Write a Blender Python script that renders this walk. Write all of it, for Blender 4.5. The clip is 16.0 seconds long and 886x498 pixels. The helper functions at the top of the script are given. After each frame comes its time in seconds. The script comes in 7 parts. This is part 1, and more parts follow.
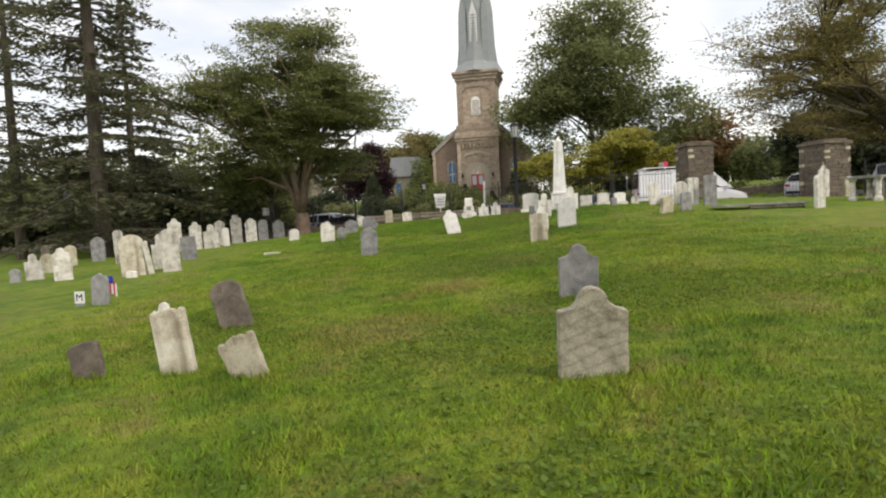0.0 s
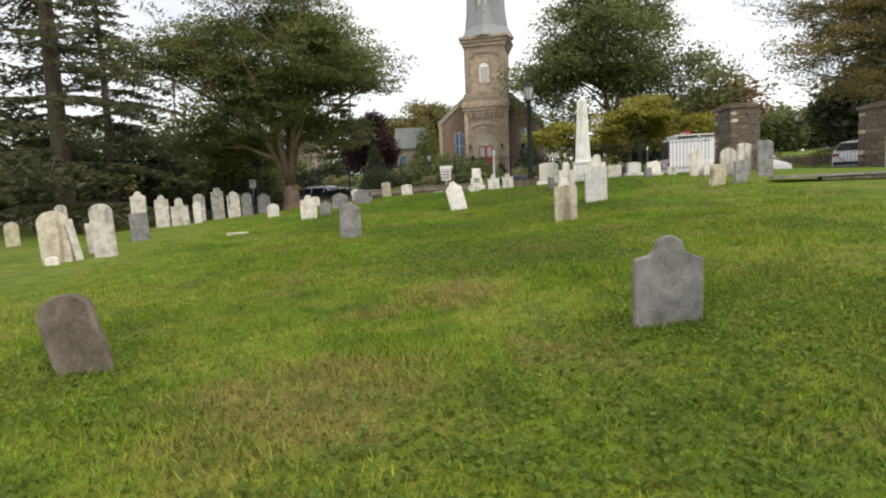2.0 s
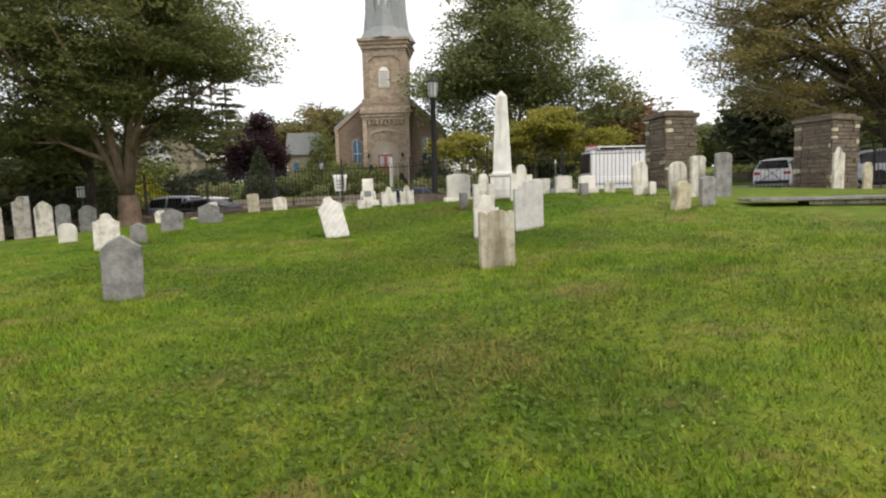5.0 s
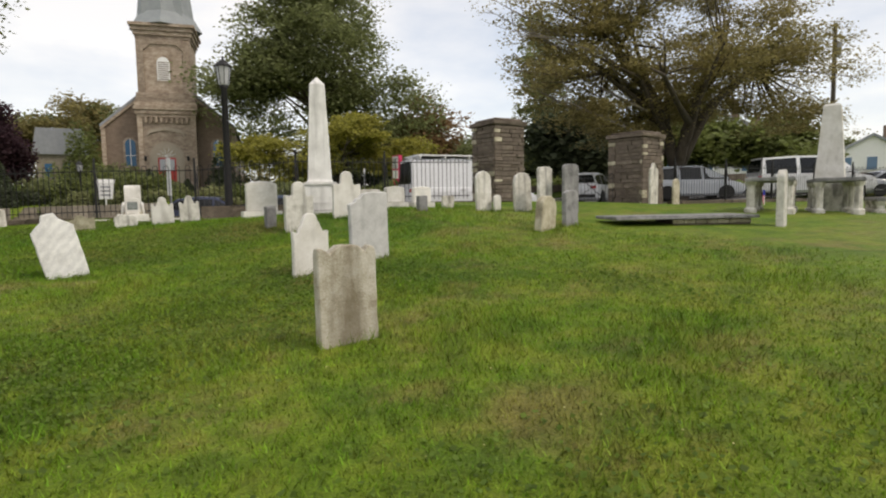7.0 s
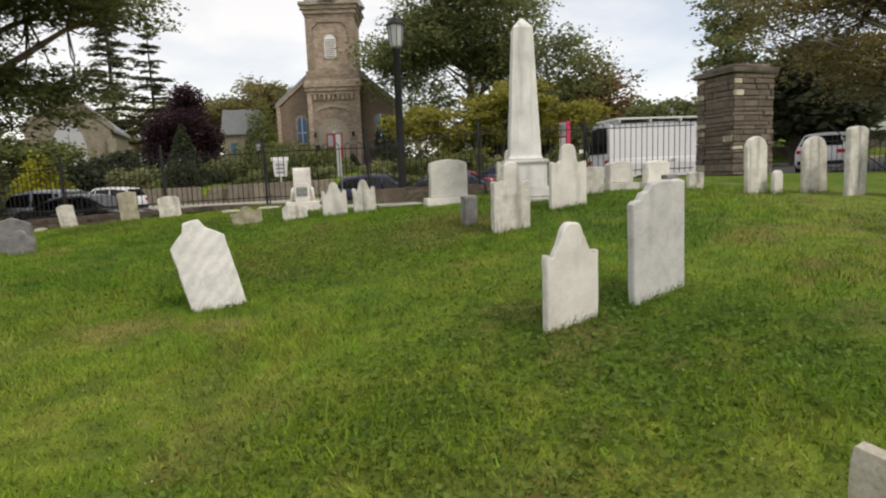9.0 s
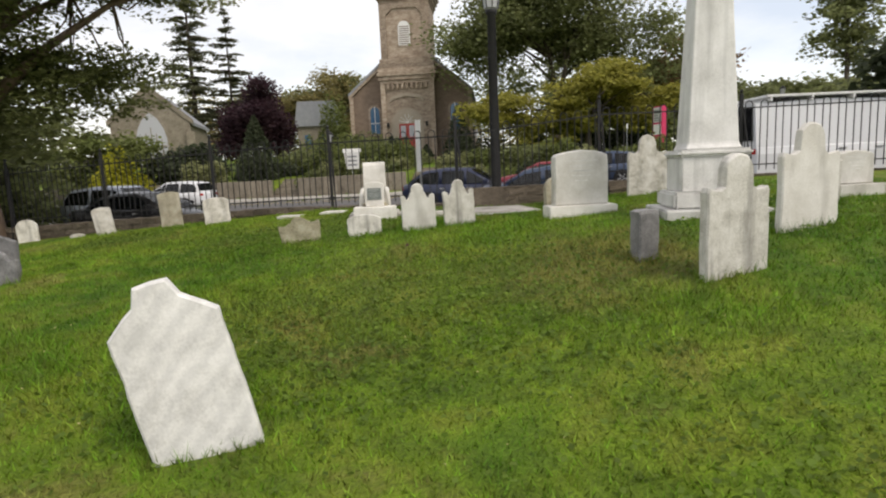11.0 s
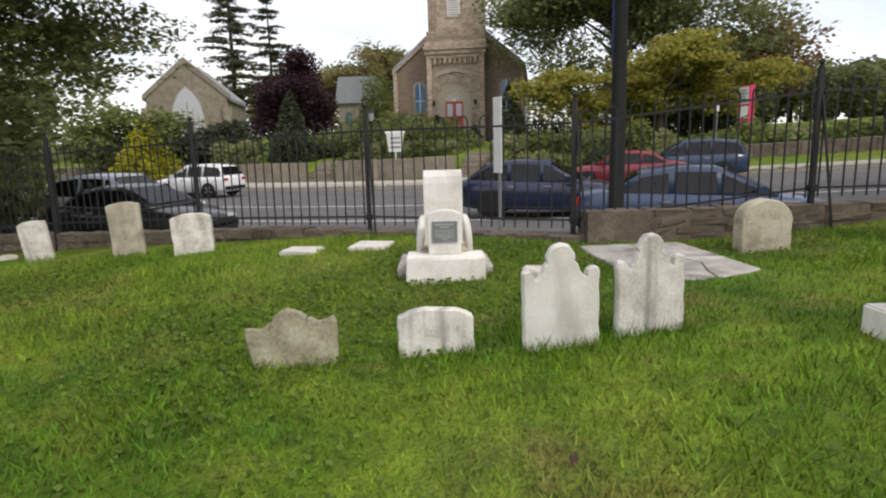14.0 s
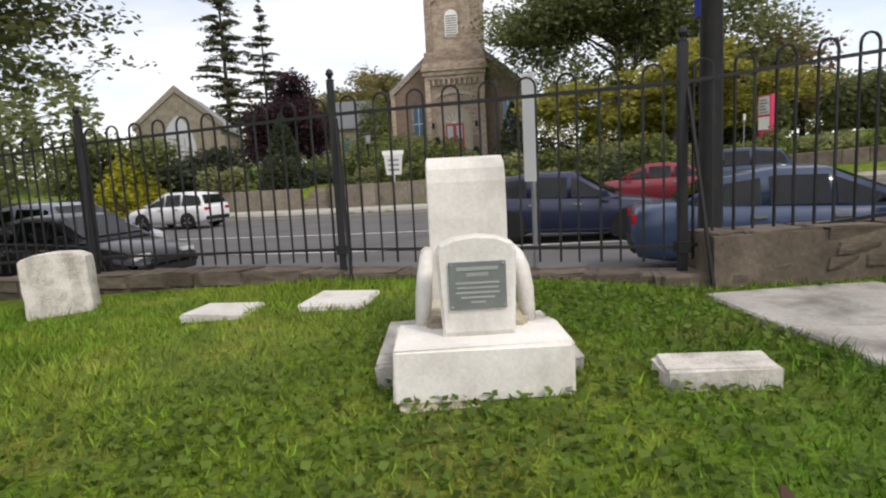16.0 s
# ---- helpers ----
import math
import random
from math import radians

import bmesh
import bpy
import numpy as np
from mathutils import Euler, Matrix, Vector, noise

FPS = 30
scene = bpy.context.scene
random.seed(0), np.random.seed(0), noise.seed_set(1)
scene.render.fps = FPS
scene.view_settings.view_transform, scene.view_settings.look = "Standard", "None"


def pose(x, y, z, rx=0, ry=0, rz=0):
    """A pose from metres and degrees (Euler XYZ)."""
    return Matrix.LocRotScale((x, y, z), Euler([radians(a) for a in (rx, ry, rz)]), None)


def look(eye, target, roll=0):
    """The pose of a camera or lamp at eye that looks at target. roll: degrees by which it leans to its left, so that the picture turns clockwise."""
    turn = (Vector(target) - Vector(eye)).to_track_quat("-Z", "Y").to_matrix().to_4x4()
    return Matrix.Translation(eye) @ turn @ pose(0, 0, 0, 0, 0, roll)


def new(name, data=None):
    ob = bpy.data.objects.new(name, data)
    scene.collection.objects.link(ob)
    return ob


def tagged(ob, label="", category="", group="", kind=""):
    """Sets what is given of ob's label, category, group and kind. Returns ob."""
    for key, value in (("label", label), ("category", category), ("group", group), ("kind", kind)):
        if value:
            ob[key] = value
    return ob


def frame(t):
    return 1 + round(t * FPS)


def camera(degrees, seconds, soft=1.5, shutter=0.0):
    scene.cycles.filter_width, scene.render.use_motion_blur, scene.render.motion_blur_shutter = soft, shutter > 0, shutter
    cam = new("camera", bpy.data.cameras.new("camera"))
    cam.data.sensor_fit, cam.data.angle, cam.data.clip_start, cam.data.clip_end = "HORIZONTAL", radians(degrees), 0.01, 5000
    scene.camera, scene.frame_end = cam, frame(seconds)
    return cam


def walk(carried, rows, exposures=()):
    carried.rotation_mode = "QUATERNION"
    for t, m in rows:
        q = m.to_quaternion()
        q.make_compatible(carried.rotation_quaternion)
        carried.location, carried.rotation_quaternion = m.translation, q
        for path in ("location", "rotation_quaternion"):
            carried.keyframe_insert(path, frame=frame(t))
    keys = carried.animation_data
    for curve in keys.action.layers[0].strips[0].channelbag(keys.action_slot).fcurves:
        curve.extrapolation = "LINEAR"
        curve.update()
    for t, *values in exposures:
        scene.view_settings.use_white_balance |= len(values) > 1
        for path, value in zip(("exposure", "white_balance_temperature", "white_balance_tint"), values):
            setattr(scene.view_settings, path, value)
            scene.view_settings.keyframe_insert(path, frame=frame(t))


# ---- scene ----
# ---------------------------------------------------------------- camera and walk
cam = camera(74.9, 16.0, 2.1)
EXPOSURES = [(0, 0.32, 7200, 12), (3, 0.38, 7200, 12), (5.5, 0.38, 7200, 12), (6.5, 0.09, 7200, 12), (9.5, 0.05, 7200, 12), (12.5, 0.25, 6900, 13), (16, 0.24, 6800, 14)]
PATH = [
    (0, (0.366, -0.592, 0.934), (0.327, 1.564, 0.806), -2.6),
    (0.5, (0.299, 0.295, 0.906), (0.230, 2.448, 0.755), -2.4),
    (1, (0.345, 1.166, 0.873), (0.271, 3.319, 0.698), -2.5),
    (1.5, (0.378, 2.079, 0.852), (0.305, 4.227, 0.646), -2.6),
    (2, (0.457, 2.917, 0.880), (0.387, 5.064, 0.657), -2.5),
    (2.5, (0.526, 3.738, 0.910), (0.453, 5.882, 0.661), -2.2),
    (3, (0.676, 4.643, 0.990), (0.677, 6.788, 0.737), -2.1),
    (3.2, (0.678, 5.043, 1.043), (0.724, 7.184, 0.772), -2.0),
    (5.3, (1.080, 8.675, 1.084), (1.512, 10.783, 0.903), -1.2),
    (5.5, (1.161, 8.987, 1.098), (1.753, 11.057, 0.924), -0.9),
    (6, (1.302, 9.832, 1.085), (2.210, 11.785, 0.908), -0.3),
    (6.5, (1.329, 10.792, 1.135), (2.323, 12.702, 0.951), -0.4),
    (7, (1.389, 11.648, 1.194), (2.384, 13.556, 1.014), -0.9),
    (7.5, (1.395, 12.594, 1.259), (2.337, 14.529, 1.069), -1.3),
    (8, (1.399, 13.456, 1.336), (2.195, 15.456, 1.146), -1.7),
    (8.5, (1.400, 14.369, 1.413), (2.003, 16.429, 1.171), -2.0),
    (9, (1.442, 15.212, 1.472), (1.905, 17.303, 1.192), -2.2),
    (9.5, (1.439, 16.115, 1.531), (1.821, 18.219, 1.232), -2.4),
    (9.7, (1.423, 16.456, 1.537), (1.756, 18.570, 1.237), -2.0),
    (11.8, (1.380, 19.740, 1.716), (1.548, 21.872, 1.413), -2.5),
    (12, (1.365, 20.034, 1.757), (1.521, 22.167, 1.456), -2.3),
    (12.5, (1.352, 20.780, 1.785), (1.496, 22.913, 1.473), -2.1),
    (13, (1.224, 21.540, 1.848), (1.340, 23.671, 1.525), -1.7),
    (13.5, (1.162, 22.348, 1.848), (1.253, 24.478, 1.501), -1.6),
    (14, (1.062, 23.164, 1.953), (1.121, 25.290, 1.578), -1.5),
    (14.5, (1.043, 23.874, 2.002), (1.094, 26.002, 1.637), -1.6),
    (15, (1.032, 24.660, 2.064), (1.084, 26.790, 1.719), -1.8),
    (15.5, (1.041, 25.420, 1.962), (1.101, 27.556, 1.653), -1.6),
    (16, (1.034, 26.086, 1.646), (1.088, 28.227, 1.366), -3.0),
]
walk(cam, [(t, look(eye, target, roll)) for t, eye, target, roll in PATH], EXPOSURES)

# ---------------------------------------------------------------- light
world = bpy.data.worlds.new("sky")
scene.world = world
world.use_nodes = True
wn, wl = world.node_tree.nodes, world.node_tree.links
wn.clear()
SUN_EL, SUN_ROT = radians(48), radians(205)
sky = wn.new("ShaderNodeTexSky")
sky.sky_type, sky.sun_disc = "NISHITA", False
sky.sun_elevation, sky.sun_rotation = SUN_EL, SUN_ROT
coord = wn.new("ShaderNodeTexCoord")
stretch = wn.new("ShaderNodeMapping")
stretch.inputs["Scale"].default_value = (1.0, 1.0, 2.6)
cloud = wn.new("ShaderNodeTexNoise")
cloud.inputs["Scale"].default_value, cloud.inputs["Detail"].default_value = 2.3, 6
cloud.inputs["Roughness"].default_value = 0.55
ramp = wn.new("ShaderNodeValToRGB")
ramp.color_ramp.elements[0].position, ramp.color_ramp.elements[1].position = 0.36, 0.60
ramp.color_ramp.elements[0].color = (0.55, 0.605, 0.70, 1)
ramp.color_ramp.elements[1].color = (0.88, 0.875, 0.87, 1)
bg_sky, bg_cloud, add = wn.new("ShaderNodeBackground"), wn.new("ShaderNodeBackground"), wn.new("ShaderNodeAddShader")
out = wn.new("ShaderNodeOutputWorld")
bg_sky.inputs["Strength"].default_value = 0.05
bg_cloud.inputs["Strength"].default_value = 0.90
wl.new(coord.outputs["Generated"], stretch.inputs["Vector"])
wl.new(stretch.outputs["Vector"], cloud.inputs["Vector"])
wl.new(cloud.outputs["Fac"], ramp.inputs["Fac"])
wl.new(ramp.outputs["Color"], bg_cloud.inputs["Color"])
wl.new(sky.outputs["Color"], bg_sky.inputs["Color"])
wl.new(bg_sky.outputs[0], add.inputs[0])
wl.new(bg_cloud.outputs[0], add.inputs[1])
wl.new(add.outputs[0], out.inputs["Surface"])

sun = new("sun", bpy.data.lights.new("sun", "SUN"))
sun.data.energy, sun.data.angle, sun.data.color = 1.7, radians(14), (1.0, 0.95, 0.87)
sun.matrix_world = look((14, -16, 24), (0, 0, 0))


# ---------------------------------------------------------------- materials
def material(name, stops, scale=4.0, rough=0.85, metal=0.0, bump=0.3, fine=60.0, spread=0.25, stain=None, island=False, stretch=(1, 1, 1), wave=0.0, spec=0.35, coat=0.0, vein=None, run=0.32):
    """Noise-driven paint of two scales: stops are colours from dark to light."""
    m = bpy.data.materials.new(name)
    m.use_nodes = True
    n, l = m.node_tree.nodes, m.node_tree.links
    b = n["Principled BSDF"]
    b.inputs["Metallic"].default_value = metal
    b.inputs["Specular IOR Level"].default_value = spec
    b.inputs["Coat Weight"].default_value = coat
    tc, mp = n.new("ShaderNodeTexCoord"), n.new("ShaderNodeMapping")
    mp.inputs["Scale"].default_value = stretch
    info = n.new("ShaderNodeObjectInfo")
    shift = n.new("ShaderNodeVectorMath")
    shift.operation = "SCALE"
    shift.inputs[0].default_value = (37.0, 19.0, 53.0)
    l.new(info.outputs["Random"], shift.inputs["Scale"])
    l.new(tc.outputs["Object"], mp.inputs["Vector"])
    l.new(shift.outputs[0], mp.inputs["Location"])
    big, small = n.new("ShaderNodeTexNoise"), n.new("ShaderNodeTexNoise")
    for t, s, d in ((big, scale, 5), (small, fine, 4)):
        t.inputs["Scale"].default_value, t.inputs["Detail"].default_value = s, d
        t.inputs["Roughness"].default_value = 0.62
        l.new(mp.outputs["Vector"], t.inputs["Vector"])
    mix = n.new("ShaderNodeMath")
    mix.operation = "MULTIPLY_ADD"
    mix.inputs[1].default_value = 0.35
    l.new(small.outputs["Fac"], mix.inputs[0])
    half = n.new("ShaderNodeMath")
    half.operation = "MULTIPLY"
    half.inputs[1].default_value = 0.65
    l.new(big.outputs["Fac"], half.inputs[0])
    l.new(half.outputs[0], mix.inputs[2])
    r = n.new("ShaderNodeValToRGB")
    e = r.color_ramp.elements
    e[0].position, e[1].position = 0.5 - spread, 0.5 + spread
    e[0].color, e[1].color = (*stops[0], 1), (*stops[-1], 1)
    for i, c in enumerate(stops[1:-1]):
        q = e.new(0.5 - spread + 2 * spread * (i + 1) / (len(stops) - 1))
        q.color = (*c, 1)
    l.new(mix.outputs[0], r.inputs["Fac"])
    colour = r.outputs["Color"]
    if stain:
        st, sm, sr, mx = n.new("ShaderNodeTexNoise"), n.new("ShaderNodeMapping"), n.new("ShaderNodeValToRGB"), n.new("ShaderNodeMix")
        sm.inputs["Scale"].default_value = (1.0, 1.0, run)
        l.new(mp.outputs["Vector"], sm.inputs["Vector"])
        l.new(sm.outputs["Vector"], st.inputs["Vector"])
        st.inputs["Scale"].default_value, st.inputs["Detail"].default_value = stain[1], 6
        sr.color_ramp.elements[0].position, sr.color_ramp.elements[1].position = stain[2], stain[2] + 0.16
        mx.data_type = "RGBA"
        mul = n.new("ShaderNodeMath")
        mul.operation = "MULTIPLY"
        mul.inputs[1].default_value = stain[3]
        l.new(st.outputs["Fac"], sr.inputs["Fac"])
        l.new(sr.outputs["Color"], mul.inputs[0])
        l.new(mul.outputs[0], mx.inputs["Factor"])
        l.new(colour, mx.inputs["A"])
        mx.inputs["B"].default_value = (*stain[0], 1)
        colour = mx.outputs["Result"]
    if vein:
        # thin bands through the stone: colour, bands a metre, slant, width, strength
        vc, vs, slant, width, force = vein
        vm, vw, vr, vx = n.new("ShaderNodeMapping"), n.new("ShaderNodeTexWave"), n.new("ShaderNodeMapRange"), n.new("ShaderNodeMix")
        vm.inputs["Rotation"].default_value = (0, radians(slant), 0)
        l.new(mp.outputs["Vector"], vm.inputs["Vector"])
        l.new(vm.outputs["Vector"], vw.inputs["Vector"])
        vw.bands_direction = "Z"
        vw.inputs["Scale"].default_value, vw.inputs["Distortion"].default_value = vs, 9.0
        vw.inputs["Detail"].default_value, vw.inputs["Detail Scale"].default_value, vw.inputs["Detail Roughness"].default_value = 6, 0.55, 0.75
        vr.inputs["From Min"].default_value, vr.inputs["From Max"].default_value = 1 - width, 1.0
        vr.inputs["To Max"].default_value = force
        l.new(vw.outputs["Fac"], vr.inputs["Value"])
        vx.data_type = "RGBA"
        l.new(vr.outputs[0], vx.inputs["Factor"])
        l.new(colour, vx.inputs["A"])
        vx.inputs["B"].default_value = (*vc, 1)
        colour = vx.outputs["Result"]
    hsv = n.new("ShaderNodeHueSaturation")
    vary = n.new("ShaderNodeMapRange")
    vary.inputs["To Min"].default_value, vary.inputs["To Max"].default_value = 0.82, 1.16
    if island:
        geo = n.new("ShaderNodeNewGeometry")
        l.new(geo.outputs["Random Per Island"], vary.inputs["Value"])
        vary.inputs["To Min"].default_value, vary.inputs["To Max"].default_value = 0.6, 1.35
    else:
        l.new(info.outputs["Random"], vary.inputs["Value"])
    l.new(vary.outputs[0], hsv.inputs["Value"])
    l.new(colour, hsv.inputs["Color"])
    l.new(hsv.outputs[0], b.inputs["Base Color"])
    rr = n.new("ShaderNodeMapRange")
    rr.inputs["To Min"].default_value, rr.inputs["To Max"].default_value = max(0.02, rough - 0.1), min(1, rough + 0.1)
    l.new(small.outputs["Fac"], rr.inputs["Value"])
    l.new(rr.outputs[0], b.inputs["Roughness"])
    if bump:
        bp = n.new("ShaderNodeBump")
        bp.inputs["Strength"].default_value, bp.inputs["Distance"].default_value = bump, 0.02
        l.new(mix.outputs[0], bp.inputs["Height"])
        if wave:
            wv = n.new("ShaderNodeTexWave")
            wv.bands_direction = "DIAGONAL"
            wv.inputs["Scale"].default_value, wv.inputs["Distortion"].default_value = wave, 7
            wv.inputs["Detail"].default_value, wv.inputs["Detail Scale"].default_value = 3, 1.6
            l.new(mp.outputs["Vector"], wv.inputs["Vector"])
            sm2 = n.new("ShaderNodeMath")
            sm2.operation = "ADD"
            l.new(mix.outputs[0], sm2.inputs[0])
            l.new(wv.outputs["Fac"], sm2.inputs[1])
            l.new(sm2.outputs[0], bp.inputs["Height"])
        l.new(bp.outputs[0], b.inputs["Normal"])
    return m


def lawn_material(name, blades):
    """Mown grass: green with yellowed and clover-dark patches laid out in world metres."""
    m = bpy.data.materials.new(name)
    m.use_nodes = True
    n, l = m.node_tree.nodes, m.node_tree.links
    b = n["Principled BSDF"]
    b.inputs["Specular IOR Level"].default_value = 0.2
    b.inputs["Roughness"].default_value = 0.7
    tc = n.new("ShaderNodeTexCoord")
    patch, mid, fine = (n.new("ShaderNodeTexNoise") for _ in range(3))
    for t, s, d in ((patch, 0.33, 4), (mid, 2.2, 4), (fine, 45, 3)):
        t.inputs["Scale"].default_value, t.inputs["Detail"].default_value = s, d
        l.new(tc.outputs["Object"], t.inputs["Vector"])
    r1, r2 = n.new("ShaderNodeValToRGB"), n.new("ShaderNodeValToRGB")
    for r, cols in ((r1, ((0.37, (0.078, 0.126, 0.013)), (0.46, (0.126, 0.186, 0.018)), (0.55, (0.166, 0.205, 0.025)), (0.66, (0.205, 0.208, 0.046)))),
                    (r2, ((0.36, (0.060, 0.110, 0.014)), (0.50, (0.124, 0.188, 0.018)), (0.64, (0.196, 0.212, 0.035))))):
        e = r.color_ramp.elements
        e[0].position, e[0].color = cols[0][0], (*cols[0][1], 1)
        e[1].position, e[1].color = cols[-1][0], (*cols[-1][1], 1)
        for p, c in cols[1:-1]:
            q = e.new(p)
            q.color = (*c, 1)
    l.new(patch.outputs["Fac"], r1.inputs["Fac"])
    l.new(mid.outputs["Fac"], r2.inputs["Fac"])
    mx = n.new("ShaderNodeMix")
    mx.data_type = "RGBA"
    mx.inputs["Factor"].default_value = 0.5
    l.new(r1.outputs[0], mx.inputs["A"])
    l.new(r2.outputs[0], mx.inputs["B"])
    worn, wr, mw = n.new("ShaderNodeTexNoise"), n.new("ShaderNodeValToRGB"), n.new("ShaderNodeMix")
    worn.inputs["Scale"].default_value, worn.inputs["Detail"].default_value, worn.inputs["Roughness"].default_value = 0.75, 7, 0.7
    l.new(tc.outputs["Object"], worn.inputs["Vector"])
    wr.color_ramp.elements[0].position, wr.color_ramp.elements[1].position = 0.54, 0.66
    wr.color_ramp.elements[1].color = (0.62, 0.62, 0.62, 1)
    mw.data_type = "RGBA"
    l.new(worn.outputs["Fac"], wr.inputs["Fac"])
    l.new(wr.outputs[0], mw.inputs["Factor"])
    l.new(mx.outputs["Result"], mw.inputs["A"])
    mw.inputs["B"].default_value = (0.205, 0.150, 0.062, 1)
    # dry worn spots of the turf: centre and reach in metres
    edge = n.new("ShaderNodeTexNoise")
    edge.inputs["Scale"].default_value, edge.inputs["Detail"].default_value, edge.inputs["Roughness"].default_value = 2.4, 6, 0.7
    l.new(tc.outputs["Object"], edge.inputs["Vector"])
    turf = mw.outputs["Result"]
    for cx, cy, reach in ((3.3, 23.6, 1.3), (1.7, 12.4, 0.9), (3.4, 14.2, 0.6), (-0.6, 6.6, 1.2), (0.4, 9.6, 0.8)):
        at, ln, fall, dry, soil = n.new("ShaderNodeVectorMath"), n.new("ShaderNodeVectorMath"), n.new("ShaderNodeMath"), n.new("ShaderNodeMapRange"), n.new("ShaderNodeMix")
        at.operation, ln.operation, fall.operation = "MULTIPLY_ADD", "LENGTH", "MULTIPLY_ADD"
        at.inputs[1].default_value, at.inputs[2].default_value = (1 / reach, 1 / reach, 0), (-cx / reach, -cy / reach, 0)
        fall.inputs[1].default_value = 2.2
        l.new(tc.outputs["Object"], at.inputs[0])
        l.new(at.outputs[0], ln.inputs[0])
        l.new(edge.outputs["Fac"], fall.inputs[0])
        l.new(ln.outputs["Value"], fall.inputs[2])
        dry.inputs["From Min"].default_value, dry.inputs["From Max"].default_value = 2.15, 1.45
        dry.inputs["To Max"].default_value = 0.55
        l.new(fall.outputs[0], dry.inputs["Value"])
        soil.data_type = "RGBA"
        soil.inputs["B"].default_value = (0.200, 0.142, 0.060, 1)
        l.new(dry.outputs[0], soil.inputs["Factor"])
        l.new(turf, soil.inputs["A"])
        turf = soil.outputs["Result"]
    # tussocks a hand or two across
    tuss, tr, tint = n.new("ShaderNodeTexNoise"), n.new("ShaderNodeMapRange"), n.new("ShaderNodeHueSaturation")
    tuss.inputs["Scale"].default_value, tuss.inputs["Detail"].default_value, tuss.inputs["Roughness"].default_value = 5.5, 3, 0.6
    l.new(tc.outputs["Object"], tuss.inputs["Vector"])
    tr.inputs["From Min"].default_value, tr.inputs["From Max"].default_value = 0.36, 0.64
    tr.inputs["To Min"].default_value, tr.inputs["To Max"].default_value = 0.88, 1.24
    l.new(tuss.outputs["Fac"], tr.inputs["Value"])
    l.new(tr.outputs[0], tint.inputs["Value"])
    tint.inputs["Saturation"].default_value = 1.04
    # the turf grows lusher towards the fence
    sep, lush = n.new("ShaderNodeSeparateXYZ"), n.new("ShaderNodeMapRange")
    l.new(tc.outputs["Object"], sep.inputs[0])
    l.new(sep.outputs["Y"], lush.inputs["Value"])
    lush.inputs["From Min"].default_value, lush.inputs["From Max"].default_value = 9.0, 23.0
    lush.inputs["To Min"].default_value, lush.inputs["To Max"].default_value = 0.497, 0.514
    l.new(lush.outputs[0], tint.inputs["Hue"])
    l.new(turf, tint.inputs["Color"])
    turf = tint.outputs[0]
    hsv, vary = n.new("ShaderNodeHueSaturation"), n.new("ShaderNodeMapRange")
    if blades:
        geo = n.new("ShaderNodeNewGeometry")
        l.new(geo.outputs["Random Per Island"], vary.inputs["Value"])
        vary.inputs["To Min"].default_value, vary.inputs["To Max"].default_value = 0.48, 1.72
        hue = n.new("ShaderNodeMapRange")
        hue.inputs["To Min"].default_value, hue.inputs["To Max"].default_value = 0.485, 0.525
        l.new(geo.outputs["Random Per Island"], hue.inputs["Value"])
        l.new(hue.outputs[0], hsv.inputs["Hue"])
    else:
        l.new(fine.outputs["Fac"], vary.inputs["Value"])
        vary.inputs["To Min"].default_value, vary.inputs["To Max"].default_value = 0.32, 1.45
        bp = n.new("ShaderNodeBump")
        bp.inputs["Strength"].default_value, bp.inputs["Distance"].default_value = 0.7, 0.05
        l.new(fine.outputs["Fac"], bp.inputs["Height"])
        l.new(bp.outputs[0], b.inputs["Normal"])
    l.new(vary.outputs[0], hsv.inputs["Value"])
    l.new(turf, hsv.inputs["Color"])
    l.new(hsv.outputs[0], b.inputs["Base Color"])
    return m


def glass_material(name, tint, rough=0.05):
    m = bpy.data.materials.new(name)
    m.use_nodes = True
    b = m.node_tree.nodes["Principled BSDF"]
    b.inputs["Base Color"].default_value, b.inputs["Roughness"].default_value = (*tint, 1), rough
    b.inputs["Specular IOR Level"].default_value, b.inputs["Coat Weight"].default_value = 0.6, 0.15
    return m


def plain(name, col, rough=0.5, metal=0.0):
    return material(name, (tuple(c * 0.85 for c in col), col), 3, rough, metal, 0.06, 80, 0.3)


LAWN, BLADE = lawn_material("lawn_soil_and_grass", False), lawn_material("grass_blades", True)
MARBLE = material("weathered_marble", ((0.30, 0.28, 0.235), (0.56, 0.53, 0.475), (0.70, 0.68, 0.64)), 5, 0.8, 0, 0.5, 70, 0.14, ((0.13, 0.12, 0.105), 4.5, 0.53, 0.72))
WHITE = material("clean_white_marble", ((0.56, 0.535, 0.48), (0.76, 0.74, 0.70)), 4, 0.7, 0, 0.2, 60, 0.14, ((0.30, 0.28, 0.245), 4.0, 0.56, 0.5))
STAINED = material("brown_stained_marble", ((0.29, 0.245, 0.17), (0.52, 0.475, 0.38), (0.68, 0.645, 0.57)), 4.5, 0.82, 0, 0.6, 60, 0.14, ((0.17, 0.135, 0.085), 4.5, 0.51, 0.7), run=0.16)
MOSSY = material("mossy_tan_sandstone", ((0.17, 0.155, 0.10), (0.32, 0.295, 0.205), (0.47, 0.445, 0.35)), 4.5, 0.9, 0, 0.6, 55, 0.15, ((0.10, 0.10, 0.06), 3.5, 0.54, 0.55))
TAN = material("tan_sandstone", ((0.22, 0.19, 0.13), (0.43, 0.39, 0.29), (0.55, 0.51, 0.41)), 4, 0.88, 0, 0.45, 55, 0.14, ((0.15, 0.13, 0.10), 4.0, 0.55, 0.5))
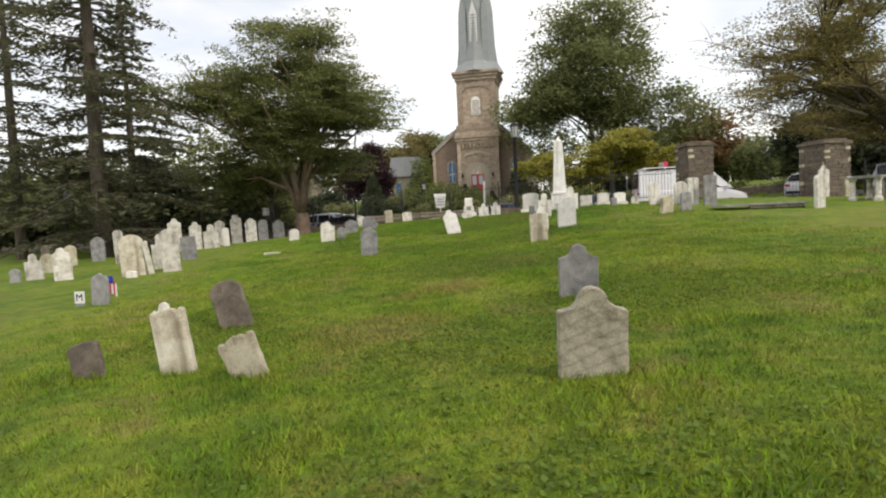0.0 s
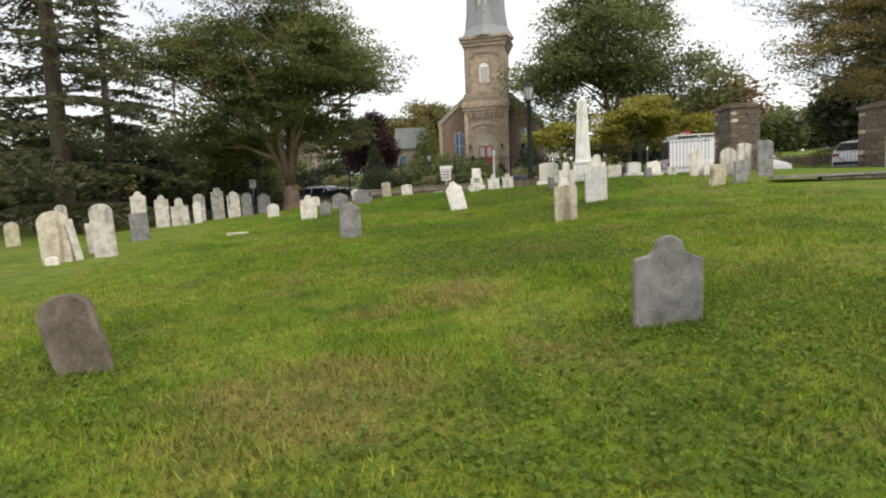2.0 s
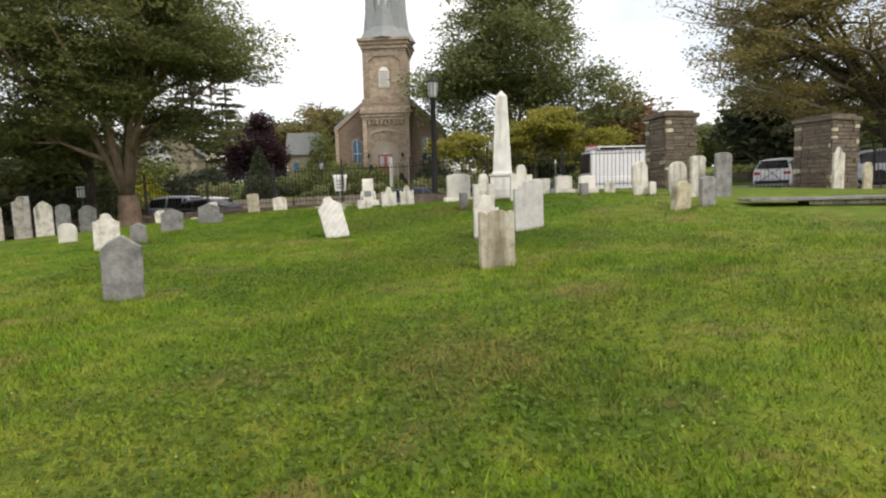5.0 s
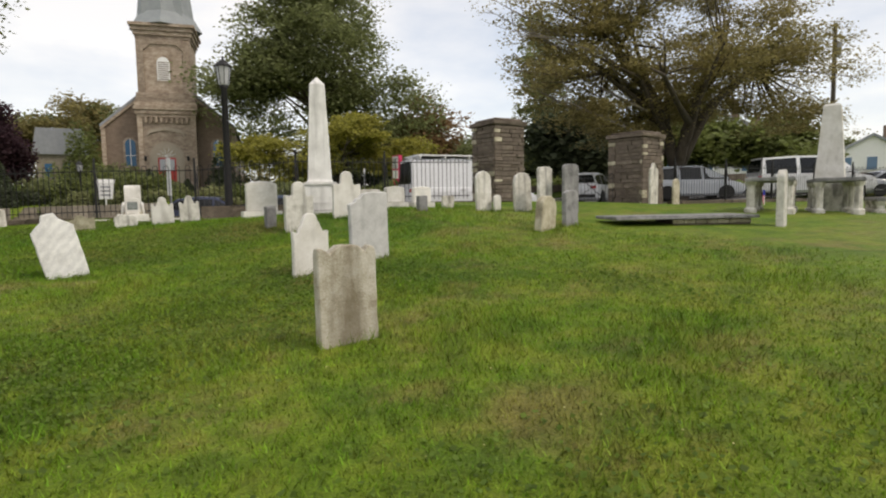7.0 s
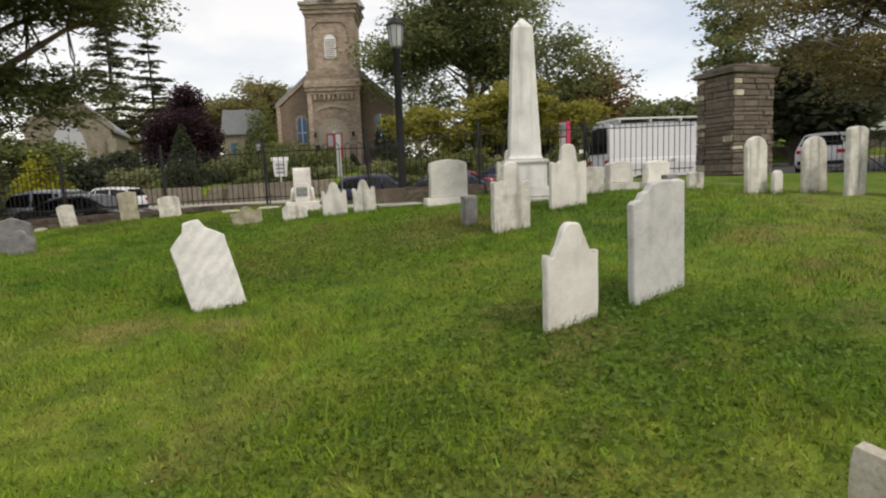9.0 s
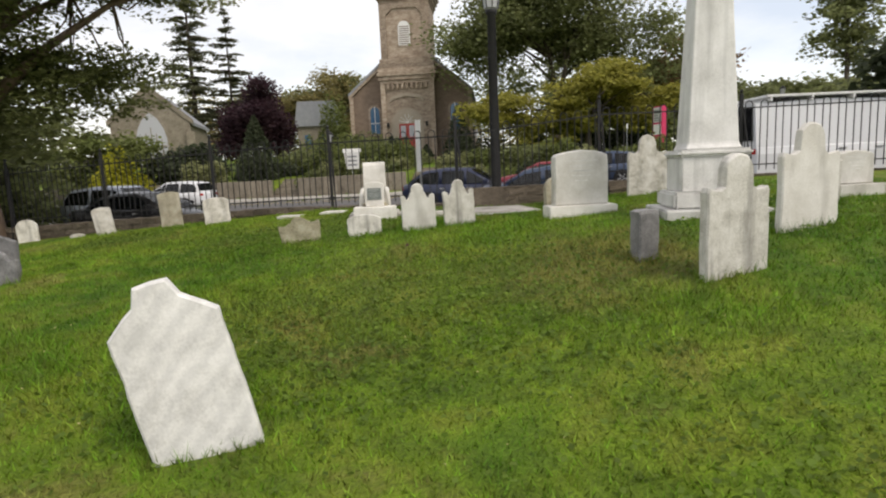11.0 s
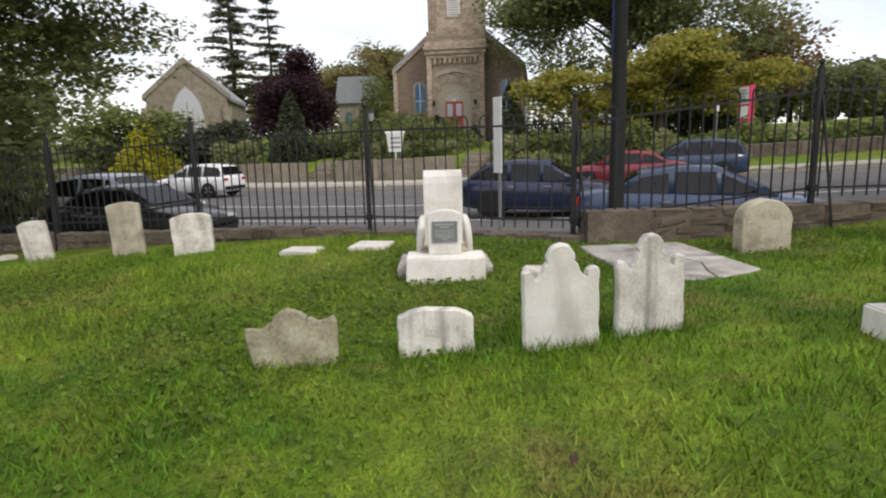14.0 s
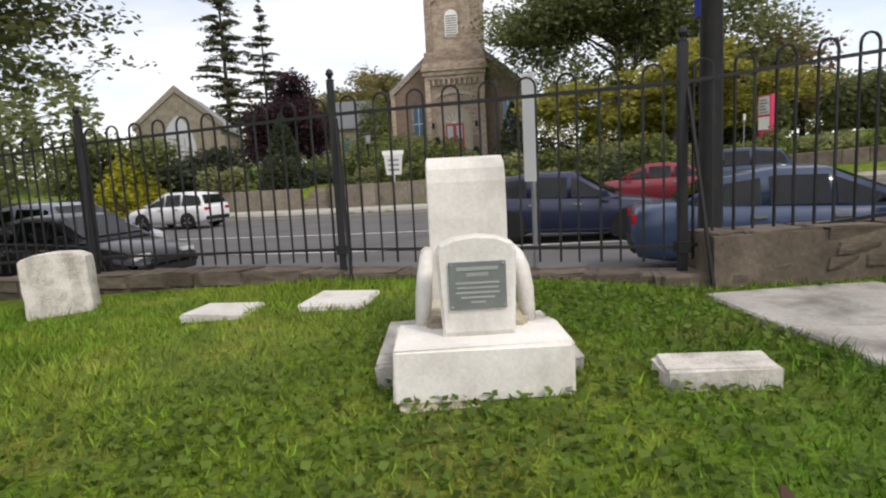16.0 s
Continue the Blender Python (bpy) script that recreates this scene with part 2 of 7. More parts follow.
STRIATED = material("striated_sandstone", ((0.20, 0.18, 0.13), (0.37, 0.34, 0.26), (0.50, 0.47, 0.38)), 4, 0.88, 0, 0.26, 55, 0.14, ((0.16, 0.15, 0.12), 3.5, 0.56, 0.5), wave=3.4, vein=((0.10, 0.09, 0.065), 3.2, 18, 0.3, 0.32))
SLATE = material("grey_slate", ((0.115, 0.112, 0.112), (0.215, 0.212, 0.212), (0.31, 0.305, 0.30)), 5, 0.75, 0, 0.5, 60, 0.14, ((0.42, 0.42, 0.40), 7.0, 0.60, 0.35))
BROWN = material("dark_brown_stone", ((0.075, 0.062, 0.053), (0.135, 0.112, 0.09), (0.21, 0.18, 0.145)), 5, 0.85, 0, 0.4, 60, 0.14, ((0.30, 0.27, 0.21), 4.5, 0.60, 0.45))
VEINED = material("veined_marble", ((0.50, 0.49, 0.47), (0.66, 0.65, 0.63), (0.76, 0.75, 0.73)), 6, 0.72, 0, 0.22, 60, 0.16, ((0.36, 0.36, 0.35), 5.0, 0.58, 0.4), vein=((0.32, 0.32, 0.325), 3.0, 40, 0.9, 0.24))
STREAKED = material("rain_streaked_marble", ((0.36, 0.34, 0.30), (0.56, 0.54, 0.49), (0.70, 0.68, 0.64)), 6, 0.8, 0, 0.45, 70, 0.15, ((0.17, 0.16, 0.145), 8.0, 0.52, 0.7), run=0.10)
OBELISK = material("streaked_obelisk_marble", ((0.50, 0.49, 0.465), (0.64, 0.63, 0.605), (0.74, 0.73, 0.71)), 3, 0.75, 0, 0.2, 60, 0.16, ((0.30, 0.295, 0.28), 5.0, 0.52, 0.6), run=0.06)
GREY_MARBLE = material("even_grey_marble", ((0.34, 0.335, 0.325), (0.47, 0.465, 0.455), (0.57, 0.565, 0.55)), 5, 0.8, 0, 0.3, 60, 0.18, ((0.25, 0.245, 0.235), 4.0, 0.58, 0.35), run=0.2)
RUBBLE = material("brown_rubble_stone", ((0.05, 0.04, 0.03), (0.115, 0.093, 0.07), (0.20, 0.165, 0.125)), 3, 0.9, 0, 0.8, 26, 0.22)
PILLAR = material("weathered_pillar_stone", ((0.075, 0.058, 0.046), (0.145, 0.115, 0.093), (0.24, 0.20, 0.16)), 3, 0.9, 0, 0.8, 26, 0.22)
CHURCH = material("brown_church_stone", ((0.23, 0.17, 0.13), (0.36, 0.285, 0.22), (0.48, 0.40, 0.32)), 1.6, 0.9, 0, 0.5, 5, 0.13, ((0.20, 0.145, 0.105), 0.6, 0.52, 0.5), stretch=(1, 1, 2.2))
CHURCH_TRIM = material("pale_church_dressings", ((0.36, 0.30, 0.235), (0.47, 0.41, 0.33)), 1.5, 0.9, 0, 0.3, 9, 0.22)
CHURCH_SIDE = material("rough_church_rubble", ((0.13, 0.095, 0.072), (0.21, 0.155, 0.118), (0.28, 0.21, 0.16)), 1.6, 0.92, 0, 0.6, 7, 0.22, stretch=(1, 1, 2.2))
CHAPEL = material("grey_brown_chapel_stone", ((0.15, 0.128, 0.097), (0.245, 0.213, 0.165), (0.33, 0.295, 0.235)), 1.5, 0.9, 0, 0.6, 6, 0.22)
ROOF = material("grey_slate_roof", ((0.20, 0.21, 0.23), (0.30, 0.31, 0.33)), 1.5, 0.7, 0, 0.3, 8, 0.25)
SPIRE = material("grey_green_spire_slate", ((0.22, 0.24, 0.25), (0.33, 0.355, 0.36)), 1.2, 0.65, 0, 0.3, 7, 0.25)
PAINT_WHITE = material("white_paint", ((0.70, 0.70, 0.69), (0.82, 0.82, 0.81)), 2, 0.6, 0, 0.08, 40, 0.3)
PAINT_RED = material("red_door_paint", ((0.36, 0.03, 0.025), (0.50, 0.05, 0.04)), 2, 0.5, 0, 0.08, 40, 0.3)
SIGN_RED = material("magenta_red_sign_paint", ((0.50, 0.03, 0.10), (0.62, 0.05, 0.14)), 2, 0.5, 0, 0.05, 40, 0.3)
BLUE_CLOTH = material("blue_banner_cloth", ((0.02, 0.035, 0.30), (0.03, 0.05, 0.42)), 2, 0.8, 0, 0.1, 40, 0.3)
IRON = material("black_painted_iron", ((0.012, 0.012, 0.014), (0.030, 0.029, 0.028)), 8, 0.55, 0.2, 0.2, 80, 0.25, ((0.07, 0.045, 0.03), 9.0, 0.62, 0.5))
STEEL = material("galvanised_steel", ((0.22, 0.23, 0.24), (0.36, 0.37, 0.38)), 6, 0.5, 0.6, 0.15, 60, 0.25)
PLATE = material("bronze_green_plaque", ((0.17, 0.19, 0.18), (0.26, 0.28, 0.27)), 9, 0.5, 0.3, 0.2, 80, 0.25)
LETTER = material("pale_letter_metal", ((0.36, 0.38, 0.36), (0.44, 0.46, 0.44)), 9, 0.5, 0.3, 0.05, 80, 0.25)
ASPHALT = material("worn_asphalt", ((0.10, 0.095, 0.095), (0.145, 0.14, 0.14), (0.18, 0.175, 0.17)), 0.6, 0.9, 0, 0.3, 40, 0.22, ((0.075, 0.072, 0.07), 0.5, 0.56, 0.6))
CONCRETE = material("worn_concrete", ((0.30, 0.28, 0.25), (0.42, 0.40, 0.36)), 1.2, 0.9, 0, 0.3, 30, 0.24, ((0.20, 0.19, 0.17), 1.4, 0.56, 0.5))
LINE_WHITE, LINE_YELLOW = plain("white_road_paint", (0.66, 0.66, 0.64), 0.8), plain("yellow_road_paint", (0.52, 0.38, 0.07), 0.8)
BARK = material("grey_brown_bark", ((0.035, 0.028, 0.022), (0.085, 0.068, 0.052), (0.15, 0.125, 0.10)), 5, 0.95, 0, 1.0, 25, 0.22, stretch=(1, 1, 0.25))
BARK_RED = material("flaking_reddish_bark", ((0.07, 0.048, 0.035), (0.17, 0.12, 0.088), (0.27, 0.20, 0.15)), 5, 0.95, 0, 1.0, 22, 0.22, stretch=(1, 1, 0.4))

BARK_PALE = material("pale_grey_bark", ((0.15, 0.13, 0.115), (0.28, 0.25, 0.22)), 5, 0.95, 0, 0.6, 22, 0.22, stretch=(1, 1, 0.4))


def leaf_material(name, a, b, rough=0.6):
    m = material(name, (a, b), 0.5, rough, 0, 0, 9, 0.25, island=True, spec=0.25)
    n, l = m.node_tree.nodes, m.node_tree.links
    p, o = n["Principled BSDF"], n["Material Output"]
    tr, mx = n.new("ShaderNodeBsdfTranslucent"), n.new("ShaderNodeMixShader")
    mx.inputs["Fac"].default_value = 0.5
    l.new(p.inputs["Base Color"].links[0].from_socket, tr.inputs["Color"])
    l.new(p.outputs[0], mx.inputs[1])
    l.new(tr.outputs[0], mx.inputs[2])
    l.new(mx.outputs[0], o.inputs["Surface"])
    return m


CLOVER = leaf_material("clover_leaves", (0.085, 0.150, 0.024), (0.180, 0.252, 0.042))
LEAF_YEW = leaf_material("dark_green_foliage", (0.122, 0.146, 0.052), (0.250, 0.268, 0.100))
LEAF_PINE = leaf_material("needle_foliage", (0.078, 0.085, 0.047), (0.160, 0.160, 0.092))
LEAF_OAK = leaf_material("oak_foliage", (0.150, 0.176, 0.074), (0.268, 0.290, 0.122))
LEAF_GOLD = leaf_material("yellow_green_foliage", (0.225, 0.228, 0.045), (0.410, 0.372, 0.080))
LEAF_OLIVE = leaf_material("olive_autumn_foliage", (0.190, 0.174, 0.068), (0.335, 0.275, 0.112))
LEAF_RUST = leaf_material("rusty_autumn_foliage", (0.175, 0.105, 0.052), (0.298, 0.193, 0.096))
LEAF_PURPLE = leaf_material("purple_beech_foliage", (0.035, 0.019, 0.026), (0.093, 0.048, 0.058))
LEAF_LIME = leaf_material("lime_yellow_foliage", (0.340, 0.355, 0.026), (0.500, 0.470, 0.050))
LEAF_BUSH = leaf_material("mid_green_shrub_foliage", (0.110, 0.145, 0.044), (0.232, 0.258, 0.082))
LEAF_DARK = leaf_material("dark_evergreen_foliage", (0.048, 0.066, 0.036), (0.102, 0.118, 0.062))
LEAF_PALE = leaf_material("pale_grassy_foliage", (0.200, 0.225, 0.088), (0.375, 0.375, 0.188))
# church and house panes carry a blue sky reflection in their base colour
GLASS_DARK, GLASS_SKY_TINT = glass_material("dark_car_glass", (0.015, 0.018, 0.02)), glass_material("sky_reflection_tinted_glass", (0.05, 0.13, 0.24), 0.08)
GLASS_PALE, GLASS_LAMP = glass_material("pale_leaded_glass", (0.42, 0.43, 0.46), 0.2), glass_material("clear_lantern_glass", (0.40, 0.41, 0.42), 0.1)
TYRE, RIM = plain("black_tyre_rubber", (0.018, 0.018, 0.018), 0.85), plain("alloy_wheel", (0.45, 0.45, 0.46), 0.3, 0.8)
TAIL, HEAD = plain("red_lamp_lens", (0.45, 0.02, 0.02), 0.25), plain("clear_lamp_lens", (0.6, 0.6, 0.6), 0.15)


def car_paint(name, col):
    m = material(name, (tuple(c * 0.93 for c in col), col), 1, 0.32, 0.0, 0, 30, 0.3, coat=0.5)
    return m


# ---------------------------------------------------------------- helpers
def link_bm(name, bm, mat, smooth=False):
    me = bpy.data.meshes.new(name)
    bmesh.ops.recalc_face_normals(bm, faces=bm.faces)
    bm.to_mesh(me)
    bm.free()
    me.materials.append(mat)
    if smooth:
        for p in me.polygons:
            p.use_smooth = True
    return new(name, me)


def part(name, bm, mat, parent, label="", smooth=False):
    ob = link_bm(name, bm, mat, smooth)
    ob.parent = parent
    if label:
        tagged(ob, label)
    return ob


def thing(name, x, y, z, label, category, group="", kind="", yaw=0):
    ob = new(name)
    ob.empty_display_size = 0.2
    ob.matrix_world = pose(x, y, z, 0, 0, yaw)
    return tagged(ob, label, category, group, kind)


def box(bm, x0, x1, y0, y1, z0, z1, bevel=0.0):
    v = [bm.verts.new((x, y, z)) for x in (x0, x1) for y in (y0, y1) for z in (z0, z1)]
    fs = [bm.faces.new([v[i] for i in q]) for q in ((0, 1, 3, 2), (4, 6, 7, 5), (0, 4, 5, 1), (2, 3, 7, 6), (0, 2, 6, 4), (1, 5, 7, 3))]
    if bevel:
        es = list({e for f in fs for e in f.edges})
        bmesh.ops.bevel(bm, geom=es, offset=bevel, segments=2, affect="EDGES")


def boxed(*a, **k):
    bm = bmesh.new()
    box(bm, *a, **k)
    return bm


def prism(bm, outline, y0, y1, chamfer=0.0):
    """A plate: an outline in (x, z), from y0 to y1, its rims chamfered."""
    n = len(outline)
    cx, cz = sum(p[0] for p in outline) / n, sum(p[1] for p in outline) / n
    size = max(max(abs(p[0] - cx) for p in outline), 1e-3)
    k = 1 - chamfer / size
    rings = [(y0, k), (y0 + chamfer, 1), (y1 - chamfer, 1), (y1, k)] if chamfer else [(y0, 1), (y1, 1)]
    vs = [[bm.verts.new((cx + (x - cx) * s, y, cz + (z - cz) * s)) for x, z in outline] for y, s in rings]
    for a, b in zip(vs, vs[1:]):
        for i in range(n):
            bm.faces.new((a[i], a[(i + 1) % n], b[(i + 1) % n], b[i]))
    bm.faces.new(vs[0][::-1])
    bm.faces.new(vs[-1])


def prismed(outline, y0, y1, chamfer=0.0):
    bm = bmesh.new()
    prism(bm, outline, y0, y1, chamfer)
    return bm


def tube(bm, pts, radii, sides=6):
    """A tapered tube through the points."""
    pts = [Vector(p) for p in pts]
    rings = []
    for i, p in enumerate(pts):
        d = (pts[min(i + 1, len(pts) - 1)] - pts[max(i - 1, 0)]).normalized()
        a = d.orthogonal().normalized() if not rings else (last - d * last.dot(d)).normalized()
        last = a
        b = d.cross(a)
        r = radii[i] if hasattr(radii, "__len__") else radii
        rings.append([bm.verts.new(p + (a * math.cos(t) + b * math.sin(t)) * r) for t in [2 * math.pi * k / sides for k in range(sides)]])
    for a, b in zip(rings, rings[1:]):
        for i in range(sides):
            bm.faces.new((a[i], a[(i + 1) % sides], b[(i + 1) % sides], b[i]))
    bm.faces.new(rings[0][::-1])
    bm.faces.new(rings[-1])


def tubed(pts, radii, sides=6):
    bm = bmesh.new()
    tube(bm, pts, radii, sides)
    return bm


def lathe(bm, profile, sides=12, cx=0, cy=0):
    rings = [[bm.verts.new((cx + r * math.cos(2 * math.pi * k / sides), cy + r * math.sin(2 * math.pi * k / sides), z)) for k in range(sides)] for r, z in profile]
    for a, b in zip(rings, rings[1:]):
        for i in range(sides):
            bm.faces.new((a[i], a[(i + 1) % sides], b[(i + 1) % sides], b[i]))
    bm.faces.new(rings[0][::-1])
    bm.faces.new(rings[-1])


def from_arrays(name, verts, faces, mat):
    """A mesh of triangles or quads from arrays."""
    me = bpy.data.meshes.new(name)
    k = faces.shape[1]
    me.vertices.add(len(verts))
    me.vertices.foreach_set("co", np.ascontiguousarray(verts, dtype=np.float32).ravel())
    me.loops.add(faces.size)
    me.loops.foreach_set("vertex_index", np.ascontiguousarray(faces, dtype=np.int32).ravel())
    me.polygons.add(len(faces))
    me.polygons.foreach_set("loop_start", np.arange(0, faces.size, k, dtype=np.int32))
    me.polygons.foreach_set("loop_total", np.full(len(faces), k, dtype=np.int32))
    me.update(calc_edges=True)
    me.materials.append(mat)
    return new(name, me)


# ---------------------------------------------------------------- the lie of the land
def fence_y(x):
    """Line of the churchyard fence: straight, then bending towards the gate."""
    x = np.asarray(x, float)
    right = 30.18 - 0.2 * np.clip(x - 8, 0, 10) - 0.05 * np.clip(x - 20, 0, None)
    return np.where(x < 3, 31.25 - 0.37 * x, right)


def far_kerb_y(x):
    return 57.1 - 0.38 * np.asarray(x, float)


def lawn_z(x, y):
    """The churchyard's swell, in broad smooth terms."""
    u, v = np.clip(x, -16, 20) / 12, (np.clip(y, -2, 31) - 16) / 16
    z = -0.006 + 0.576 * u + 1.049 * v - 0.047 * u * u + 0.038 * u * v + 0.194 * v * v - 0.065 * u**3 - 0.247 * u * u * v + 0.16 * u * v * v - 0.455 * v**3
    for cx, cy, a, s in ((2.2, 19.3, -0.19, 3.0), (6.0, 24.2, 0.22, 2.2), (5.0, 29.8, -0.20, 1.8), (3.3, 29.1, -0.075, 1.1), (0.2, 22.5, -0.1, 1.6)):
        z = z + a * np.exp(-((x - cx) ** 2 + (y - cy) ** 2) / (2 * s * s))
    return z


def road_z(x):
    x = np.asarray(x, float)
    return -0.35 + 0.2 * np.log1p(np.exp(np.clip(x, -60, 45) / 4))


def far_z(x, y):
    """The bank and the church hill beyond the road."""
    x = np.asarray(x, float)
    d = y - far_kerb_y(x)
    left = 1 / (1 + np.exp((np.asarray(x, float) - 6) / 1.5))
    base = road_z(x) + 0.14
    wall = np.clip((d - 4.0) / 0.4, 0, 1)
    for sx, d0, run in ((-6.2, 3.7, 3.0), (4.0, 3.9, 3.0)):
        wall = np.where(np.abs(x - sx - 0.36 * (d - d0)) < 1.25, np.clip((d - d0) / run, 0, 1) - 0.16, wall)
    step = wall * 1.25 * left + (np.clip(d / 2.6, 0, 1) * 0.3 + np.clip((d - 2.75) / 0.4, 0, 1) * 0.55) * (1 - left)
    rise = (0.9 + 1.8 * left) * np.clip((d - 6) / 27, 0, 1)
    return base + step + rise


def ground_z(x, y):
    x, y = np.asarray(x, float), np.asarray(y, float)
    s, d = y - fence_y(x), y - far_kerb_y(x)
    w = np.clip((s - 0.15) / 0.3, 0, 1) * (1 / (1 + np.exp((x - 24) / 2)))
    near = lawn_z(x, y) * (1 - w) + (road_z(x) + 0.10) * w
    near = np.where(s > 2.6, road_z(x) - 0.1, near)
    return np.where(d > 0.1, far_z(x, y), near)


def gz(x, y):
    return float(ground_z(x, y))


# ground: one sheet to the horizon, finer near the walk
xs = np.unique(np.concatenate([np.linspace(-900, -70, 14), np.arange(-70, -20, 2.0), np.arange(-20, 26, 0.5), np.arange(26, 80, 2.0), np.linspace(80, 900, 14)]))
ys = np.unique(np.concatenate([np.linspace(-600, -12, 10), np.arange(-12, 27, 0.5), np.arange(27, 40, 0.2), np.arange(40, 72, 0.4), np.arange(72, 110, 2.0), np.linspace(110, 1500, 16)]))
gx, gy = np.meshgrid(xs, ys)
verts = np.stack([gx.ravel(), gy.ravel(), ground_z(gx.ravel(), gy.ravel())], 1)
nx = len(xs)
i = np.arange((len(ys) - 1) * (nx - 1))
a0 = (i // (nx - 1)) * nx + i % (nx - 1)
ground = from_arrays("ground", verts, np.stack([a0, a0 + 1, a0 + nx + 1, a0 + nx], 1), LAWN)
tagged(ground, "mown green churchyard lawn with yellowed patches", "lawn", kind="structure")
ground.data.polygons.foreach_set("use_smooth", np.ones(len(ground.data.polygons), dtype=bool))


def ribbon(name, x0, x1, step, near, far, height, mat, label, category, lift=0.0, thick=0.0):
    """A strip between two curves of y over x."""
    px = np.arange(x0, x1 + step, step)
    rows = [np.stack([px, f(px), height(px) + lift], 1) for f in (near, far)]
    if thick:
        low = rows[0].copy()
        low[:, 2] -= thick
        back = rows[1].copy()
        back[:, 2] -= thick
        rows = [low] + rows + [back]
    n = len(px)
    fs = [np.stack([np.arange(n - 1) + r * n, np.arange(1, n) + r * n, np.arange(1, n) + (r + 1) * n, np.arange(n - 1) + (r + 1) * n], 1) for r in range(len(rows) - 1)]
    ob = from_arrays(name, np.concatenate(rows), np.concatenate(fs), mat)
    return tagged(ob, label, category, kind="structure")


ribbon("road", -120, 120, 2, lambda x: fence_y(x) + 2.4, lambda x: far_kerb_y(x) + 0.02, road_z, ASPHALT, "worn grey asphalt street", "road")
ribbon("pavement", -120, 18, 1, lambda x: fence_y(x) + 0.5, lambda x: fence_y(x) + 2.4, road_z, CONCRETE, "narrow concrete pavement beside the fence", "pavement", 0.14, 0.3)
ribbon("kerb", -120, 120, 2, lambda x: far_kerb_y(x), lambda x: far_kerb_y(x) + 0.3, road_z, CONCRETE, "worn concrete kerb of the far pavement", "kerb", 0.16, 0.3)
ribbon("pavement", -120, 6, 1, lambda x: far_kerb_y(x) + 0.3, lambda x: far_kerb_y(x) + 3.7, road_z, CONCRETE, "pale concrete pavement across the street", "pavement", 0.155, 0.3)
for off, m, w in ((9.2, LINE_WHITE, 0.16), (13.8, LINE_WHITE, 0.16)):
    ribbon("road_marking", -60, 60, 1, lambda x: 31.25 - 0.37 * x + off, lambda x: 31.25 - 0.37 * x + off + w, road_z, m, "white painted lane line on asphalt", "road marking", 0.012)
for off in (-2.2, -1.9):
    ribbon("road_marking", -60, 60, 1, lambda x: far_kerb_y(x) + off, lambda x: far_kerb_y(x) + off + 0.12, road_z, LINE_YELLOW, "yellow painted edge line on asphalt", "road marking", 0.012)


# ---------------------------------------------------------------- gravestones
def arc(cx, cz, r, a0, a1, n, sx=1.0):
    return [(cx + sx * r * math.cos(radians(a0 + (a1 - a0) * k / n)), cz + r * math.sin(radians(a0 + (a1 - a0) * k / n))) for k in range(n + 1)]


